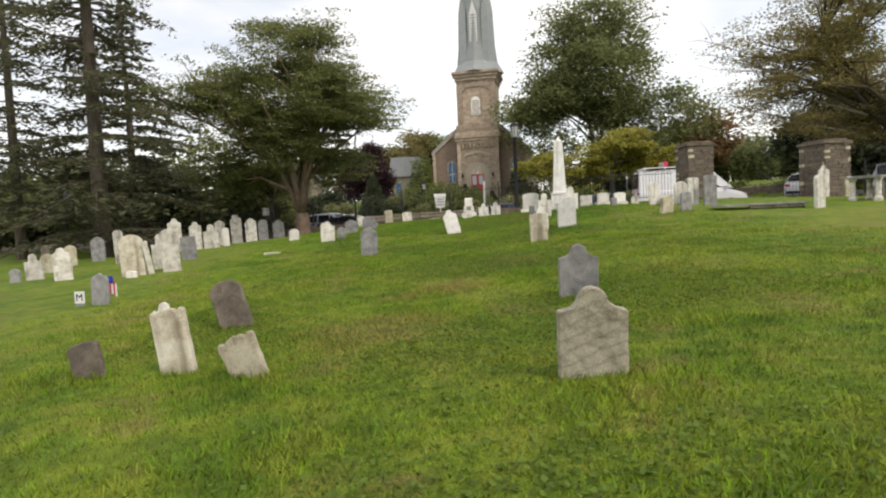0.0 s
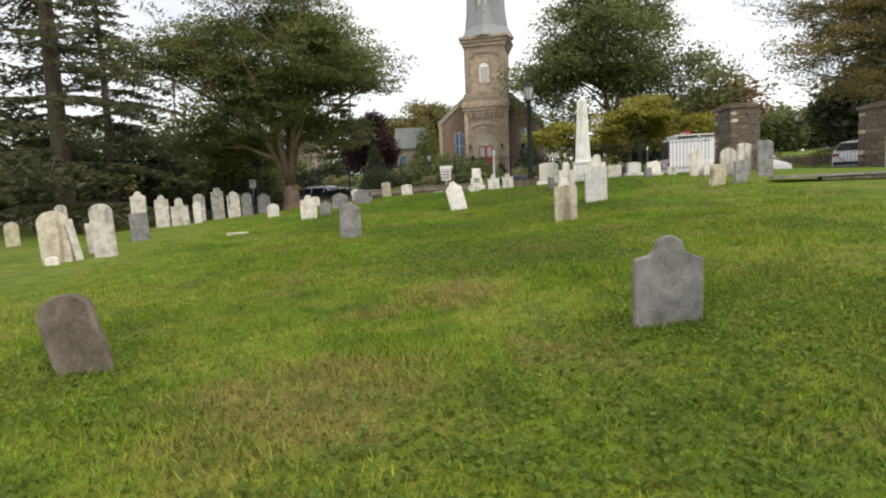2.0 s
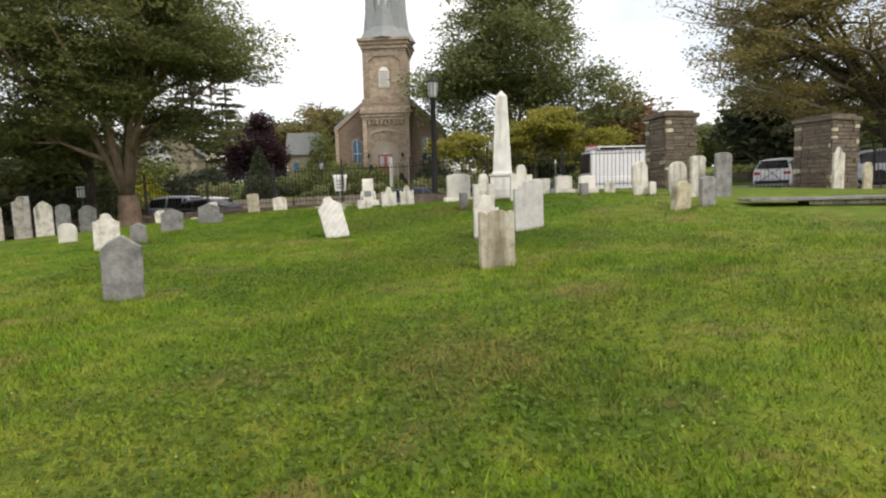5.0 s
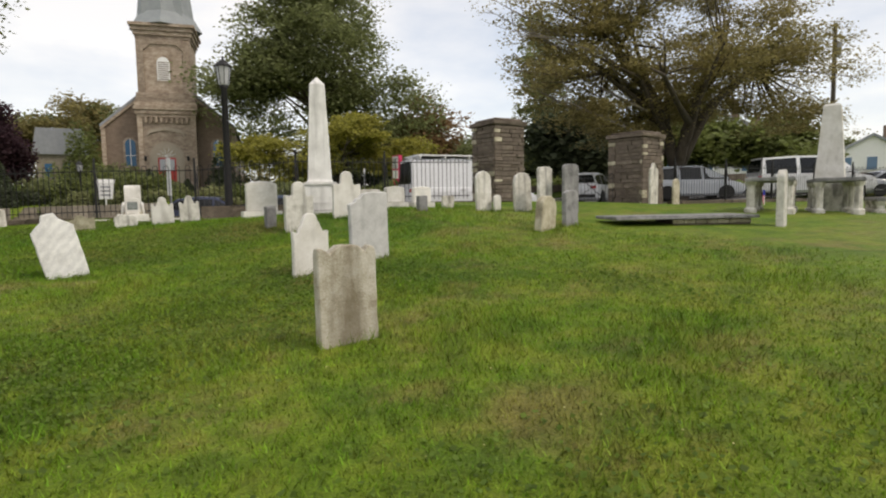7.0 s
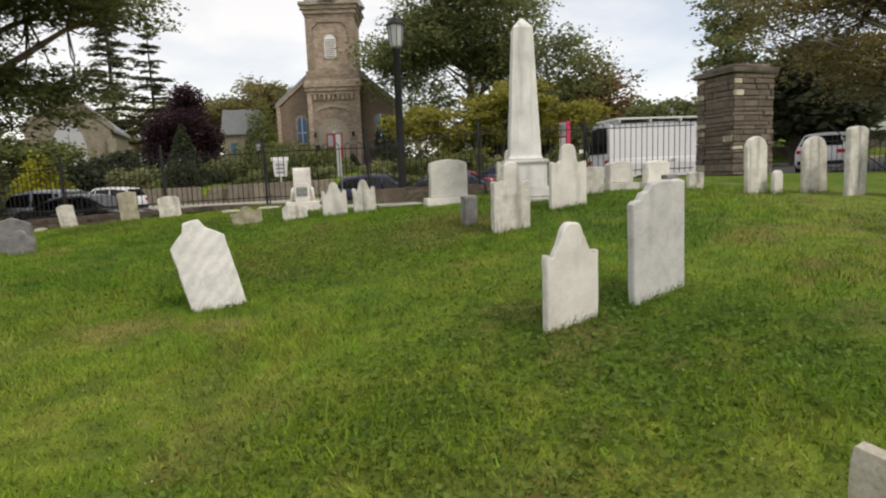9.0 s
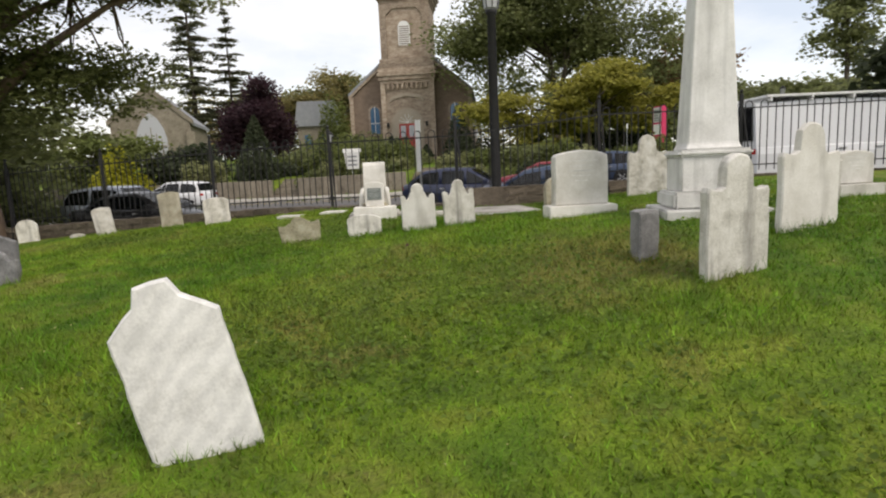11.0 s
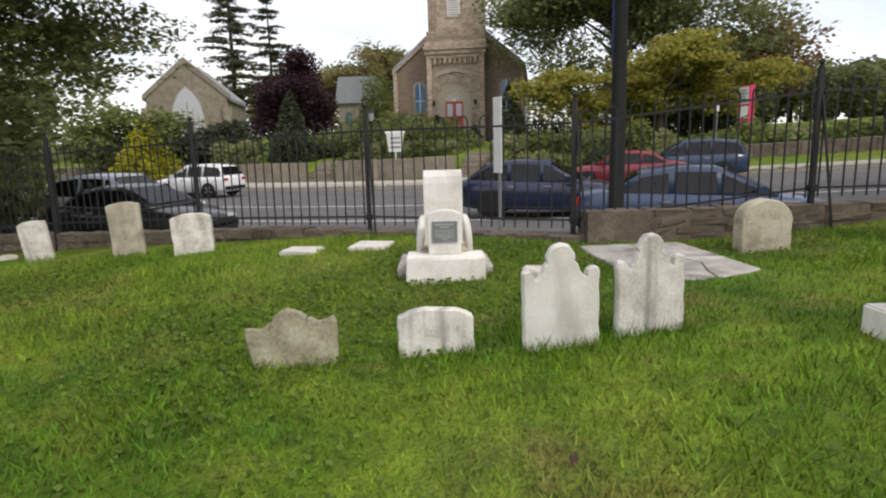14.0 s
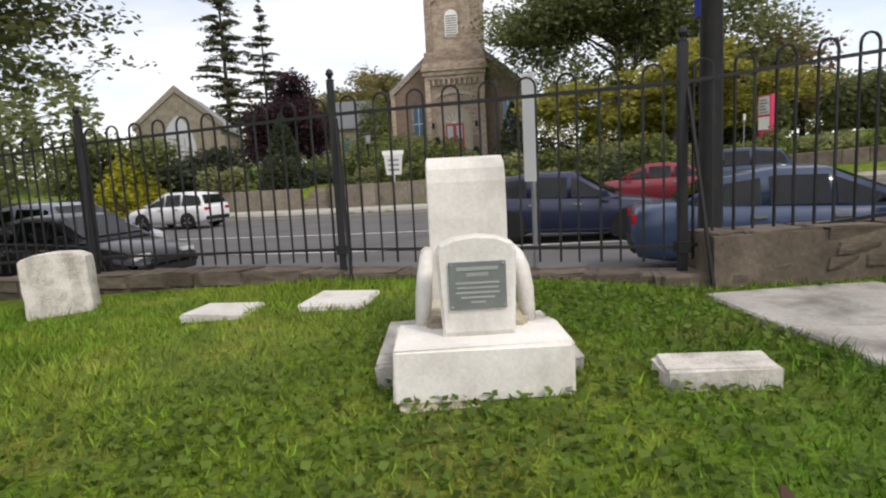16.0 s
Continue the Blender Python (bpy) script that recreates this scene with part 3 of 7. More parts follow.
def outline(style, w, h, rng):
    """Half-turn outlines of old headstones, base at z = -0.12."""
    hw = w / 2
    if style == "round":
        top = arc(0, h - hw * 0.8, hw, 0, 180, 14)
        top = [(x, h - hw * 0.8 + (z - (h - hw * 0.8)) * 0.8) for x, z in top]
    elif style == "segment":
        top = [(hw * math.cos(radians(a)), h - 0.14 * w + 0.14 * w * math.sin(radians(a))) for a in range(0, 181, 15)]
    elif style == "flat":
        top = [(hw, h - 0.01), (hw * 0.5, h), (-hw * 0.5, h - 0.004), (-hw, h - 0.012)]
    elif style == "gable":
        top = [(hw, h * 0.82), (hw * 0.55, h * 0.92), (0.02, h), (-hw * 0.5, h * 0.93), (-hw, h * 0.80)]
    elif style in ("shoulder", "peak"):
        up = 0.34 * w if style == "shoulder" else 0.50 * w
        c = h - up
        left = [(1.0, -0.05), (0.97, 0.02), (0.86, 0.06), (0.74, 0.09), (0.60, 0.18), (0.48, 0.32), (0.42, 0.45)]
        if style == "peak":
            left = [(1.0, -0.10), (1.0, 0.06), (0.96, 0.13), (0.90, 0.10), (0.84, 0.02), (0.74, 0.06), (0.64, 0.18), (0.54, 0.36), (0.46, 0.54)]
        top = [(hw * px, c + up * pz) for px, pz in left]
        top += [(0.20 * w * math.cos(radians(t)), h - 0.18 * w + 0.18 * w * math.sin(radians(t))) for t in range(0, 181, 18)]
        top += [(-hw * px, c + up * pz) for px, pz in left[::-1]]
    elif style == "ears":
        c = h - 0.40 * w
        half = [(0.70, -0.07), (0.60, -0.05), (0.50, 0.03), (0.43, 0.12), (0.36, 0.17)]
        top = arc(hw * 0.86, c, 0.07 * w, -20, 165, 6)
        top += [(hw * a, c + w * b) for a, b in half]
        top += arc(0, h - 0.18 * w, 0.18 * w, -18, 198, 12)
        top += [(-hw * a, c + w * b) for a, b in half[::-1]]
        top += arc(-hw * 0.86, c, 0.07 * w, 15, 200, 6)
    elif style == "bracket":
        c = h * 0.70
        top = [(hw, c), (hw * 0.94, c + 0.06 * w), (hw * 0.8, c + 0.03 * w), (hw * 0.60, c + 0.02 * w), (hw * 0.45, c + 0.08 * w)]
        top += arc(0, h - 0.20 * w, 0.21 * w, 10, 170, 8)
        top += [(-hw * 0.45, c + 0.08 * w), (-hw * 0.60, c + 0.02 * w), (-hw * 0.8, c + 0.03 * w), (-hw * 0.94, c + 0.06 * w), (-hw, c)]
    elif style == "scroll":
        half = [(1.0, -0.17), (0.99, -0.10), (0.93, -0.05), (0.82, -0.03), (0.71, -0.055), (0.62, -0.115), (0.53, -0.085), (0.42, -0.04), (0.28, -0.012), (0.14, -0.002)]
        top = [(hw * px, h + w * pz) for px, pz in half] + [(0, h)] + [(-hw * px, h + w * pz * 1.15) for px, pz in half[::-1]]
    elif style == "neck":
        half = [(1.0, 0.66), (0.80, 0.735), (0.60, 0.80), (0.42, 0.85), (0.36, 0.93), (0.30, 0.99)]
        top = [(hw * px, h * pz) for px, pz in half] + [(0, h)] + [(-hw * px, h * pz) for px, pz in half[::-1]]
    elif style == "step":
        top = [(hw, h * 0.975), (hw * 0.8, h), (hw * 0.62, h * 0.985), (hw * 0.3, h), (0, h * 0.995), (-hw * 0.25, h * 0.975), (-hw * 0.45, h * 0.93), (-hw * 0.62, h * 0.915), (-hw * 0.72, h * 0.865), (-hw * 0.9, h * 0.85), (-hw, h * 0.83)]
    else:
        top = [(hw, h * 0.80), (hw * 0.7, h * 0.90), (hw * 0.35, h * 0.93), (hw * 0.05, h), (-hw * 0.35, h * 0.95), (-hw * 0.8, h * 0.88), (-hw, h * 0.74)]
    pts = [(hw * 0.985, -0.32)]
    z1 = top[0][1]
    pts += [(hw + rng.uniform(-0.006, 0.004), z1 * k / 6) for k in range(0, 6)]
    pts += [(x + rng.uniform(-0.005, 0.005), z + rng.uniform(-0.006, 0.004)) for x, z in top]
    z1 = top[-1][1]
    pts += [(-hw + rng.uniform(-0.004, 0.006), z1 * k / 6) for k in range(5, -1, -1)]
    pts += [(-hw * 0.985, -0.32)]
    return pts


stone_seed, stone_spots = [0], []


def grave(x, y, w, h, style, mat, label, yaw=0, lean=0, tilt=0, th=0.075, dz=0.0, taper=0.0):
    stone_seed[0] += 1
    rng = random.Random(stone_seed[0] * 17)
    bm = bmesh.new()
    prism(bm, [(px * (1 - taper * (1 - pz / h)), pz) for px, pz in outline(style, w, h, rng)], -th / 2, th / 2, min(0.012, th / 5))
    stone_spots.append((x, y, w, yaw))
    ob = link_bm("gravestone", bm, mat)
    ob.matrix_world = pose(x, y, gz(x, y) - 0.02 + dz, tilt, lean, yaw)
    return tagged(ob, label, "gravestone", "old gravestones of the churchyard")


L_WHITE, L_GREY, L_TAN = "weathered white marble gravestone standing in grass", "weathered grey slate gravestone standing in grass", "weathered tan sandstone gravestone standing in grass"
# first stretch of lawn
grave(1.44, 4.0, 0.55, 0.75, "shoulder", STRIATED, "pale striated sandstone gravestone with stepped shoulders", 0, 0, 3, 0.10)
grave(2.13, 7.66, 0.565, 0.82, "shoulder", SLATE, "blue-grey slate gravestone with arched centre and shoulders", 3, 0, 2, 0.06, -0.04)
grave(-2.78, 7.66, 0.46, 0.77, "round", BROWN, "dark brown round-topped gravestone leaning sideways", 8, -16, -4, 0.09, -0.03)
grave(-2.56, 5.36, 0.39, 0.76, "scroll", STAINED, "tall stained sandstone gravestone leaning in grass", -6, -10, -3, 0.08, -0.04)
grave(-1.65, 4.98, 0.41, 0.51, "scroll", TAN, "broken-topped tan gravestone leaning sideways", -8, -23, -3, 0.08, -0.05, 0.1)
grave(-3.58, 5.48, 0.37, 0.45, "segment", BROWN, "small dark stained gravestone with pale top edge", -6, -14, -3, 0.07, -0.03)
grave(-3.98, 7.92, 0.36, 0.45, "bracket", MARBLE, "small grey marble gravestone with curved top", -5, -4, -3, 0.06)
grave(-6.98, 11.2, 0.38, 0.68, "ragged", SLATE, "broken bluish slate gravestone with mended foot", -4, -2, -4, 0.06)
grave(-8.92, 16.0, 0.66, 1.22, "round", STAINED, "large brown and white stained gravestone leaning", 10, -4, -4, 0.12)
grave(-8.48, 16.12, 0.16, 1.0, "flat", MARBLE, "thin pale slab leaning beside a brown gravestone", 60, -10, 0, 0.07)
grave(-8.78, 15.6, 0.30, 0.22, "gable", WHITE, "small white pointed footstone in grass", 0, 0, 0, 0.08)
grave(-7.95, 16.3, 0.52, 1.28, "round", MARBLE, "tall mottled marble gravestone leaning", 6, -4, -3, 0.08)
grave(-8.75, 17.3, 0.52, 1.10, "bracket", MARBLE, L_WHITE, 6, -4, -3)
grave(-12.3, 25.6, 0.62, 1.55, "shoulder", MARBLE, "tall white marble gravestone with narrow shoulders", 0, -2, -3)
grave(-11.2, 25.3, 0.55, 1.28, "shoulder", MARBLE, L_WHITE, 0, -3, -3)
grave(-8.88, 19.5, 0.52, 0.84, "flat", SLATE, L_GREY, 4, -4, -3)
grave(-10.5, 25.3, 0.70, 1.08, "bracket", MARBLE, L_WHITE, 0, -3, -2)
grave(-9.95, 25.6, 0.30, 0.85, "round", WHITE, L_WHITE, 0, -3, -2)
grave(-12.87, 17.4, 0.52, 0.84, "bracket", MARBLE, L_WHITE, 8, -6, -4)
grave(-11.33, 16.5, 0.52, 1.0, "shoulder", MARBLE, L_WHITE, 8, -6, -4, 0.09)
grave(-13.2, 17.0, 0.32, 0.45, "round", SLATE, L_GREY, 6, -3, -4)
grave(-15.1, 22.5, 0.48, 0.86, "round", TAN, L_TAN, 6, -3, -3)
grave(-18.6, 26.0, 0.40, 0.80, "flat", BROWN, "small brown flat-topped gravestone near the wall", 6, -3, -3)
grave(-15.5, 25.0, 0.60, 1.12, "gable", SLATE, "dark grey slate gravestone below the conifers", 6, -3, -3)
grave(-12.2, 21.0, 0.36, 1.28, "round", MARBLE, L_WHITE, 5, -4, -3)
grave(-14.0, 19.6, 0.42, 0.70, "round", TAN, L_TAN, 6, -5, -3)
grave(-12.3, 33.2, 0.66, 1.70, "shoulder", MARBLE, L_WHITE, 0, -2, -2)
grave(-11.3, 32.8, 0.66, 1.40, "gable", MARBLE, L_WHITE, 0, -2, -2)
grave(-10.6, 32.8, 0.55, 1.2, "round", SLATE, L_GREY, 0, -2, -2)
grave(-9.7, 32.8, 0.66, 1.06, "gable", SLATE, L_GREY, 0, -2, -2)
grave(-13.2, 33.0, 0.6, 1.5, "round", MARBLE, L_WHITE, 0, -2, -2)
grave(-6.4, 24.0, 0.42, 0.50, "round", WHITE, "small white round-topped gravestone near a tree", 0, 0, 0, 0.12)
grave(-4.38, 21.3, 0.53, 0.80, "shoulder", MARBLE, L_WHITE, 0, 0, -2)
grave(-4.0, 22.0, 0.34, 0.5, "gable", SLATE, L_GREY)
grave(-4.0, 24.4, 0.56, 0.62, "gable", SLATE, L_GREY, 0, 0, -2)
grave(-2.04, 15.95, 0.48, 0.84, "gable", SLATE, "blue-grey slate gravestone with peaked top", 2, 0, 0, 0.08)
grave(-3.5, 26.2, 0.60, 0.62, "gable", SLATE, L_GREY, 0, 0, -2)
grave(-3.25, 25.9, 0.42, 0.42, "bracket", SLATE, L_GREY, 0, 0, -2)
# along the middle of the walk
grave(0.37, 21.48, 0.53, 0.66, "neck", VEINED, "white veined marble gravestone leaning backwards", 12, -13, -4, 0.09, 0.47 - gz(0.35, 21.48))
grave(2.865, 16.2, 0.51, 0.84, "scroll", STAINED, "thick stained marble gravestone with scrolled top", 4, -1, 0, 0.11)
grave(3.42, 19.45, 0.56, 0.86, "peak", WHITE, "white marble gravestone with high rounded centre", 18, 0, 0, 0.07)
grave(4.39, 19.74, 0.74, 1.04, "step", GREY_MARBLE, "tall pale grey marble gravestone with curved top", 22, -2, 0, 0.07)
grave(4.08, 22.75, 0.56, 0.95, "bracket", STREAKED, "rough grey gravestone with dark rain-streaked face", 8, 0, 0, 0.10)
grave(5.3, 23.55, 0.64, 0.98, "bracket", WHITE, "white marble gravestone with curved shoulders", 8, 0, 0, 0.08)
grave(3.68, 23.45, 0.20, 0.46, "flat", SLATE, "short grey stone grave post in grass", 10, 0, 0, 0.16)
grave(6.16, 24.5, 0.53, 0.50, "flat", MARBLE, L_WHITE, 5)
grave(7.1, 23.6, 0.24, 0.38, "flat", SLATE, "short grey stone grave post in grass", 10, 0, 0, 0.14)
grave(8.3, 24.6, 0.36, 0.34, "flat", MARBLE, L_WHITE, 8)
grave(8.82, 23.7, 0.50, 0.98, "round", STREAKED, "mottled white marble gravestone streaked with grey", 12, -3, 0, 0.08)
grave(9.1, 23.55, 0.22, 0.42, "round", WHITE, L_WHITE, 12)
grave(9.9, 23.6, 0.62, 0.98, "round", STREAKED, L_WHITE, 14, -3, 0, 0.09)
grave(10.15, 23.05, 0.50, 1.14, "segment", STREAKED, "tall marble gravestone with dark vertical streaks", 14, 0, 0, 0.09)
grave(10.7, 22.75, 0.58, 1.22, "segment", SLATE, "tall grey gravestone with gently arched top", 14, 0, 0, 0.09)
grave(8.04, 20.3, 0.48, 0.66, "round", TAN, "thick tan round-topped gravestone leaning aside", 20, 7, 0, 0.16)
grave(8.85, 20.55, 0.44, 0.72, "segment", SLATE, "pale grey arched gravestone", 18, 0, 0, 0.10)
grave(17.5, 26.4, 0.66, 1.46, "shoulder", MARBLE, "tall white marble gravestone before a stone pillar", 20, 0, 0)
grave(18.75, 26.5, 0.56, 0.96, "round", TAN, L_TAN, 20)
grave(12.39, 18.55, 0.40, 1.10, "round", STREAKED, "narrow streaked white marble gravestone", 25, -1, 0, 0.14)
# by the fence
grave(6.3, 29.0, 0.75, 1.12, "bracket", MARBLE, "grey-white shouldered gravestone near the fence", 0, 0, 0, 0.08)
grave(0.24, 26.6, 0.60, 0.37, "bracket", MOSSY, "low wide tan gravestone with curved top", -2, -8, -6, 0.07, 0.0, 0.14)
grave(1.1, 26.6, 0.47, 0.31, "segment", STREAKED, "low squat white marble gravestone with stains", 1, 0, 0, 0.08)
grave(1.86, 26.52, 0.47, 0.67, "ears", WHITE, "white marble gravestone with rounded head and ears", 4, -2, 3, 0.06)
grave(2.44, 26.62, 0.45, 0.66, "ears", STREAKED, "grey-stained marble gravestone with rounded head", 8, -3, 3, 0.06)
grave(4.66, 29.2, 0.53, 0.60, "round", TAN, "thick tan round-topped gravestone by the wall", -2, 0, 0, 0.20, -0.02)
grave(-3.08, 31.25, 0.43, 0.78, "segment", TAN, "tan arched gravestone leaning before the fence", 6, -4, -4, 0.09)
grave(-2.08, 31.0, 0.50, 0.55, "segment", MARBLE, "thick squat pale gravestone before the fence", 14, -3, -3, 0.24)
grave(-4.68, 31.8, 0.38, 0.62, "segment", MARBLE, "pale narrow gravestone leaning near the wall", 10, -8, -4, 0.09)
grave(-7.1, 33.2, 0.46, 0.55, "round", MARBLE, L_WHITE, 8, -4, -3)
grave(-5.6, 32.4, 0.30, 0.10, "segment", MARBLE, "small pale broken footstone in grass", 8)


# ---------------------------------------------------------------- monuments
def rough_block(x0, x1, y0, y1, z0, z1, bevel=0.015, wob=0.006, seed=1):
    """A cut block with worn, uneven edges."""
    bm = boxed(x0, x1, y0, y1, z0, z1, bevel=bevel)
    rng = random.Random(seed)
    for v in bm.verts:
        v.co += Vector((rng.uniform(-wob, wob), rng.uniform(-wob, wob), rng.uniform(-wob, wob)))
    return bm


def plinth_stone(x, y, w, h, yaw, label):
    s = thing("gravestone_on_plinth", x, y, gz(x, y), label, "gravestone", "gravestones on plinths", yaw=yaw)
    part("plinth", rough_block(-w * 0.62, w * 0.62, -0.2, 0.2, -0.12, 0.13, 0.012, 0.004), WHITE, s)
    rng = random.Random(5)
    pts = [(px, pz + 0.13) for px, pz in outline("segment", w, h, rng) if pz > -0.1]
    part("tablet", prismed([(w / 2, 0.125)] + pts[1:-1] + [(-w / 2, 0.125)], -0.09, 0.09, 0.018), WHITE, s)
    for k in range(5):
        lw = w * (0.30, 0.22, 0.25, 0.18, 0.12)[k]
        part("inscription_line", boxed(-lw, lw, -0.0925, -0.089, 0.13 + h * (0.80 - 0.09 * k), 0.13 + h * (0.80 - 0.09 * k) + 0.010), VEINED, s, "worn illegible line of carved letters")
    return s


plinth_stone(4.0, 26.1, 0.73, 0.72, 0, "clean white marble gravestone with arched top on plinth")
plinth_stone(7.05, 25.1, 0.50, 0.40, 3, "white marble gravestone on low plinth in grass")
plinth_stone(7.75, 25.0, 0.48, 0.40, 3, "pale marble gravestone on low plinth in grass")

ob_z = gz(5.14, 25.0)
obelisk = thing("obelisk", 5.14, 25.0, ob_z, "tall white marble obelisk on stepped grey pedestal", "monument", yaw=-14)
part("base_slab", rough_block(-0.56, 0.56, -0.56, 0.56, -0.15, 1.00 - ob_z, 0.015, 0.004, 2), OBELISK, obelisk)
part("step", rough_block(-0.45, 0.45, -0.45, 0.45, 1.00 - ob_z, 1.19 - ob_z, 0.03, 0.004, 3), OBELISK, obelisk)
part("die", rough_block(-0.355, 0.355, -0.355, 0.355, 1.19 - ob_z, 1.58 - ob_z, 0.015, 0.004, 4), OBELISK, obelisk, "grey-streaked marble die")
part("cap_moulding", rough_block(-0.39, 0.39, -0.39, 0.39, 1.575 - ob_z, 1.66 - ob_z, 0.03, 0.003, 5), OBELISK, obelisk)
bm = bmesh.new()
lathe(bm, [(0.30 * 1.414, 1.66 - ob_z), (0.27 * 1.414, 1.72 - ob_z), (0.170 * 1.414, 3.88 - ob_z), (0.02, 4.06 - ob_z)], 4)
bmesh.ops.rotate(bm, verts=bm.verts, cent=(0, 0, 0), matrix=Matrix.Rotation(radians(45), 3, "Z"))
bmesh.ops.bevel(bm, geom=list(bm.edges), offset=0.012, segments=1, affect="EDGES")
part("shaft", bm, OBELISK, obelisk)

# chair-like marble memorial with a metal plaque
tz = gz(1.18, 28.4) - 0.035
memorial = thing("marble_chair_memorial", 1.225, 28.35, tz, "white marble chair-shaped memorial with plaque on rough base", "monument", yaw=-1)
part("footing", rough_block(-0.34, 0.26, -0.16, 0.5, -0.1, 0.03, 0.015, 0.012, 6), TAN, memorial, "rough tan footing stone")
part("base_block", rough_block(-0.355, 0.36, -0.10, 0.30, 0.03, 0.255, 0.012, 0.006, 7), WHITE, memorial)
part("rear_base", rough_block(-0.46, 0.44, 0.12, 0.92, -0.1, 0.13, 0.03, 0.02, 8), MARBLE, memorial, "rough-edged rear base stone")
rng = random.Random(9)
bm = bmesh.new()
prism(bm, [(-0.15, 0.25), (0.15, 0.25), (0.165, 0.60), (0.15, 0.635), (0.09, 0.66), (0, 0.67), (-0.09, 0.66), (-0.15, 0.635), (-0.165, 0.60)], 0.06, 0.17, 0.012)
tablet = part("front_tablet", bm, WHITE, memorial)
part("plaque", boxed(-0.117, 0.117, 0.047, 0.058, 0.37, 0.565, bevel=0.002), PLATE, tablet, "dull green-grey metal plaque")
for k, (lw, z) in enumerate(((0.085, 0.53), (0.045, 0.506), (0.09, 0.475), (0.085, 0.455), (0.09, 0.435), (0.07, 0.415), (0.03, 0.395))):
    part("text_line", boxed(-lw, lw, 0.0445, 0.047, z, z + (0.014 if k < 2 else 0.007)), LETTER, tablet, "raised illegible line of lettering")
for sx in (-1, 1):
    for sz in (0.38, 0.553):
        bm = bmesh.new()
        lathe(bm, [(0.006, -0.004), (0.006, 0.002), (0.003, 0.004)], 8)
        bmesh.ops.rotate(bm, verts=bm.verts, cent=(0, 0, 0), matrix=Matrix.Rotation(radians(90), 3, "X"))
        bmesh.ops.translate(bm, verts=bm.verts, vec=(sx * 0.107, 0.0455, sz))
        part("screw", bm, STEEL, tablet)
part("seat_block", rough_block(-0.22, 0.22, 0.2, 0.62, 0.12, 0.30, 0.02, 0.006, 11), TAN, memorial)
for sx in (-1, 1):
    bm = bmesh.new()
    tube(bm, [(0, 0.12, 0.22), (0, 0.10, 0.40), (0, 0.14, 0.49), (0, 0.26, 0.53), (0, 0.45, 0.53), (0, 0.6, 0.5)], [0.036, 0.038, 0.038, 0.036, 0.036, 0.036], 8)
    for v in bm.verts:
        v.co.x += sx * (0.24 - 0.12 * max(0, v.co.z - 0.30))
        v.co.y += 0.18
    part("armrest", bm, WHITE, memorial, "curved worn marble arm", True)
bm = bmesh.new()
prism(bm, [(0.60, 0.10), (0.80, 0.10), (0.80, 0.90), (0.78, 0.97), (0.72, 1.005), (0.65, 0.99), (0.615, 0.945), (0.60, 0.88), (0.595, 0.70), (0.605, 0.45)], -0.195, 0.195, 0.006)
for v in bm.verts:
    v.co = Vector((v.co.y, v.co.x, v.co.z))
part("backrest", bm, WHITE, memorial, "scrolled smooth marble back")


def flat_stone(x, y, sx, sy, yaw, label, mat, up=0.05, tilt=0):
    ob = link_bm("flat_gravestone", rough_block(-sx / 2, sx / 2, -sy / 2, sy / 2, -0.08, up + 0.025, 0.012, 0.008, int(abs(x) * 91)), mat)
    ob.matrix_world = pose(x, y, gz(x, y), tilt, 0, yaw)
    return tagged(ob, label, "gravestone", "flat stones in the grass")


flat_stone(-0.46, 30.2, 0.46, 0.38, -12, "flat white marble stone lying in grass", WHITE, 0.012)
flat_stone(0.39, 30.16, 0.46, 0.44, -14, "flat white marble stone lying in grass", WHITE, 0.012)
flat_stone(2.155, 28.29, 0.44, 0.20, -6, "low grey marble footstone lying in grass", MARBLE, 0.065)
flat_stone(-5.7, 18.7, 0.55, 0.3, 12, "pale flat marker stone lying in grass", MARBLE, 0.03)
LEDGER = material("stained_ledger_stone", ((0.26, 0.245, 0.215), (0.42, 0.40, 0.365), (0.56, 0.54, 0.50)), 2.2, 0.85, 0, 0.35, 40, 0.16, ((0.13, 0.12, 0.105), 2.6, 0.52, 0.75))
ledger = thing("ledger_slab", 3.48, 28.86, gz(3.48, 28.86), "large flat cracked grey ledger slab in grass", "gravestone", "flat stones in the grass", yaw=3)


def slab_piece(corners, seed):
    """One broken piece of the slab: its outline in plan, a worn top and a low edge."""
    rng = random.Random(seed)
    bm = bmesh.new()
    prism(bm, [(x + rng.uniform(-0.008, 0.008), y + rng.uniform(-0.008, 0.008)) for x, y in corners], -0.04, 0.05, 0.012)
    for v in bm.verts:
        v.co = Vector((v.co.x, v.co.z, v.co.y + rng.uniform(-0.003, 0.003)))
    return part("slab_piece", bm, LEDGER, ledger)


slab_piece([(-0.62, 0.10), (-0.2, 0.02), (0.15, 0.13), (0.62, 0.06), (0.62, 0.95), (0.1, 0.94), (-0.62, 0.93)], 1)
slab_piece([(-0.62, -0.93), (0.04, -0.93), (0.10, -0.6), (0.24, -0.25), (0.13, 0.115), (-0.2, 0.005), (-0.62, 0.085)], 2)
slab_piece([(0.055, -0.93), (0.62, -0.93), (0.62, 0.045), (0.155, 0.115), (0.255, -0.25), (0.115, -0.6)], 3)

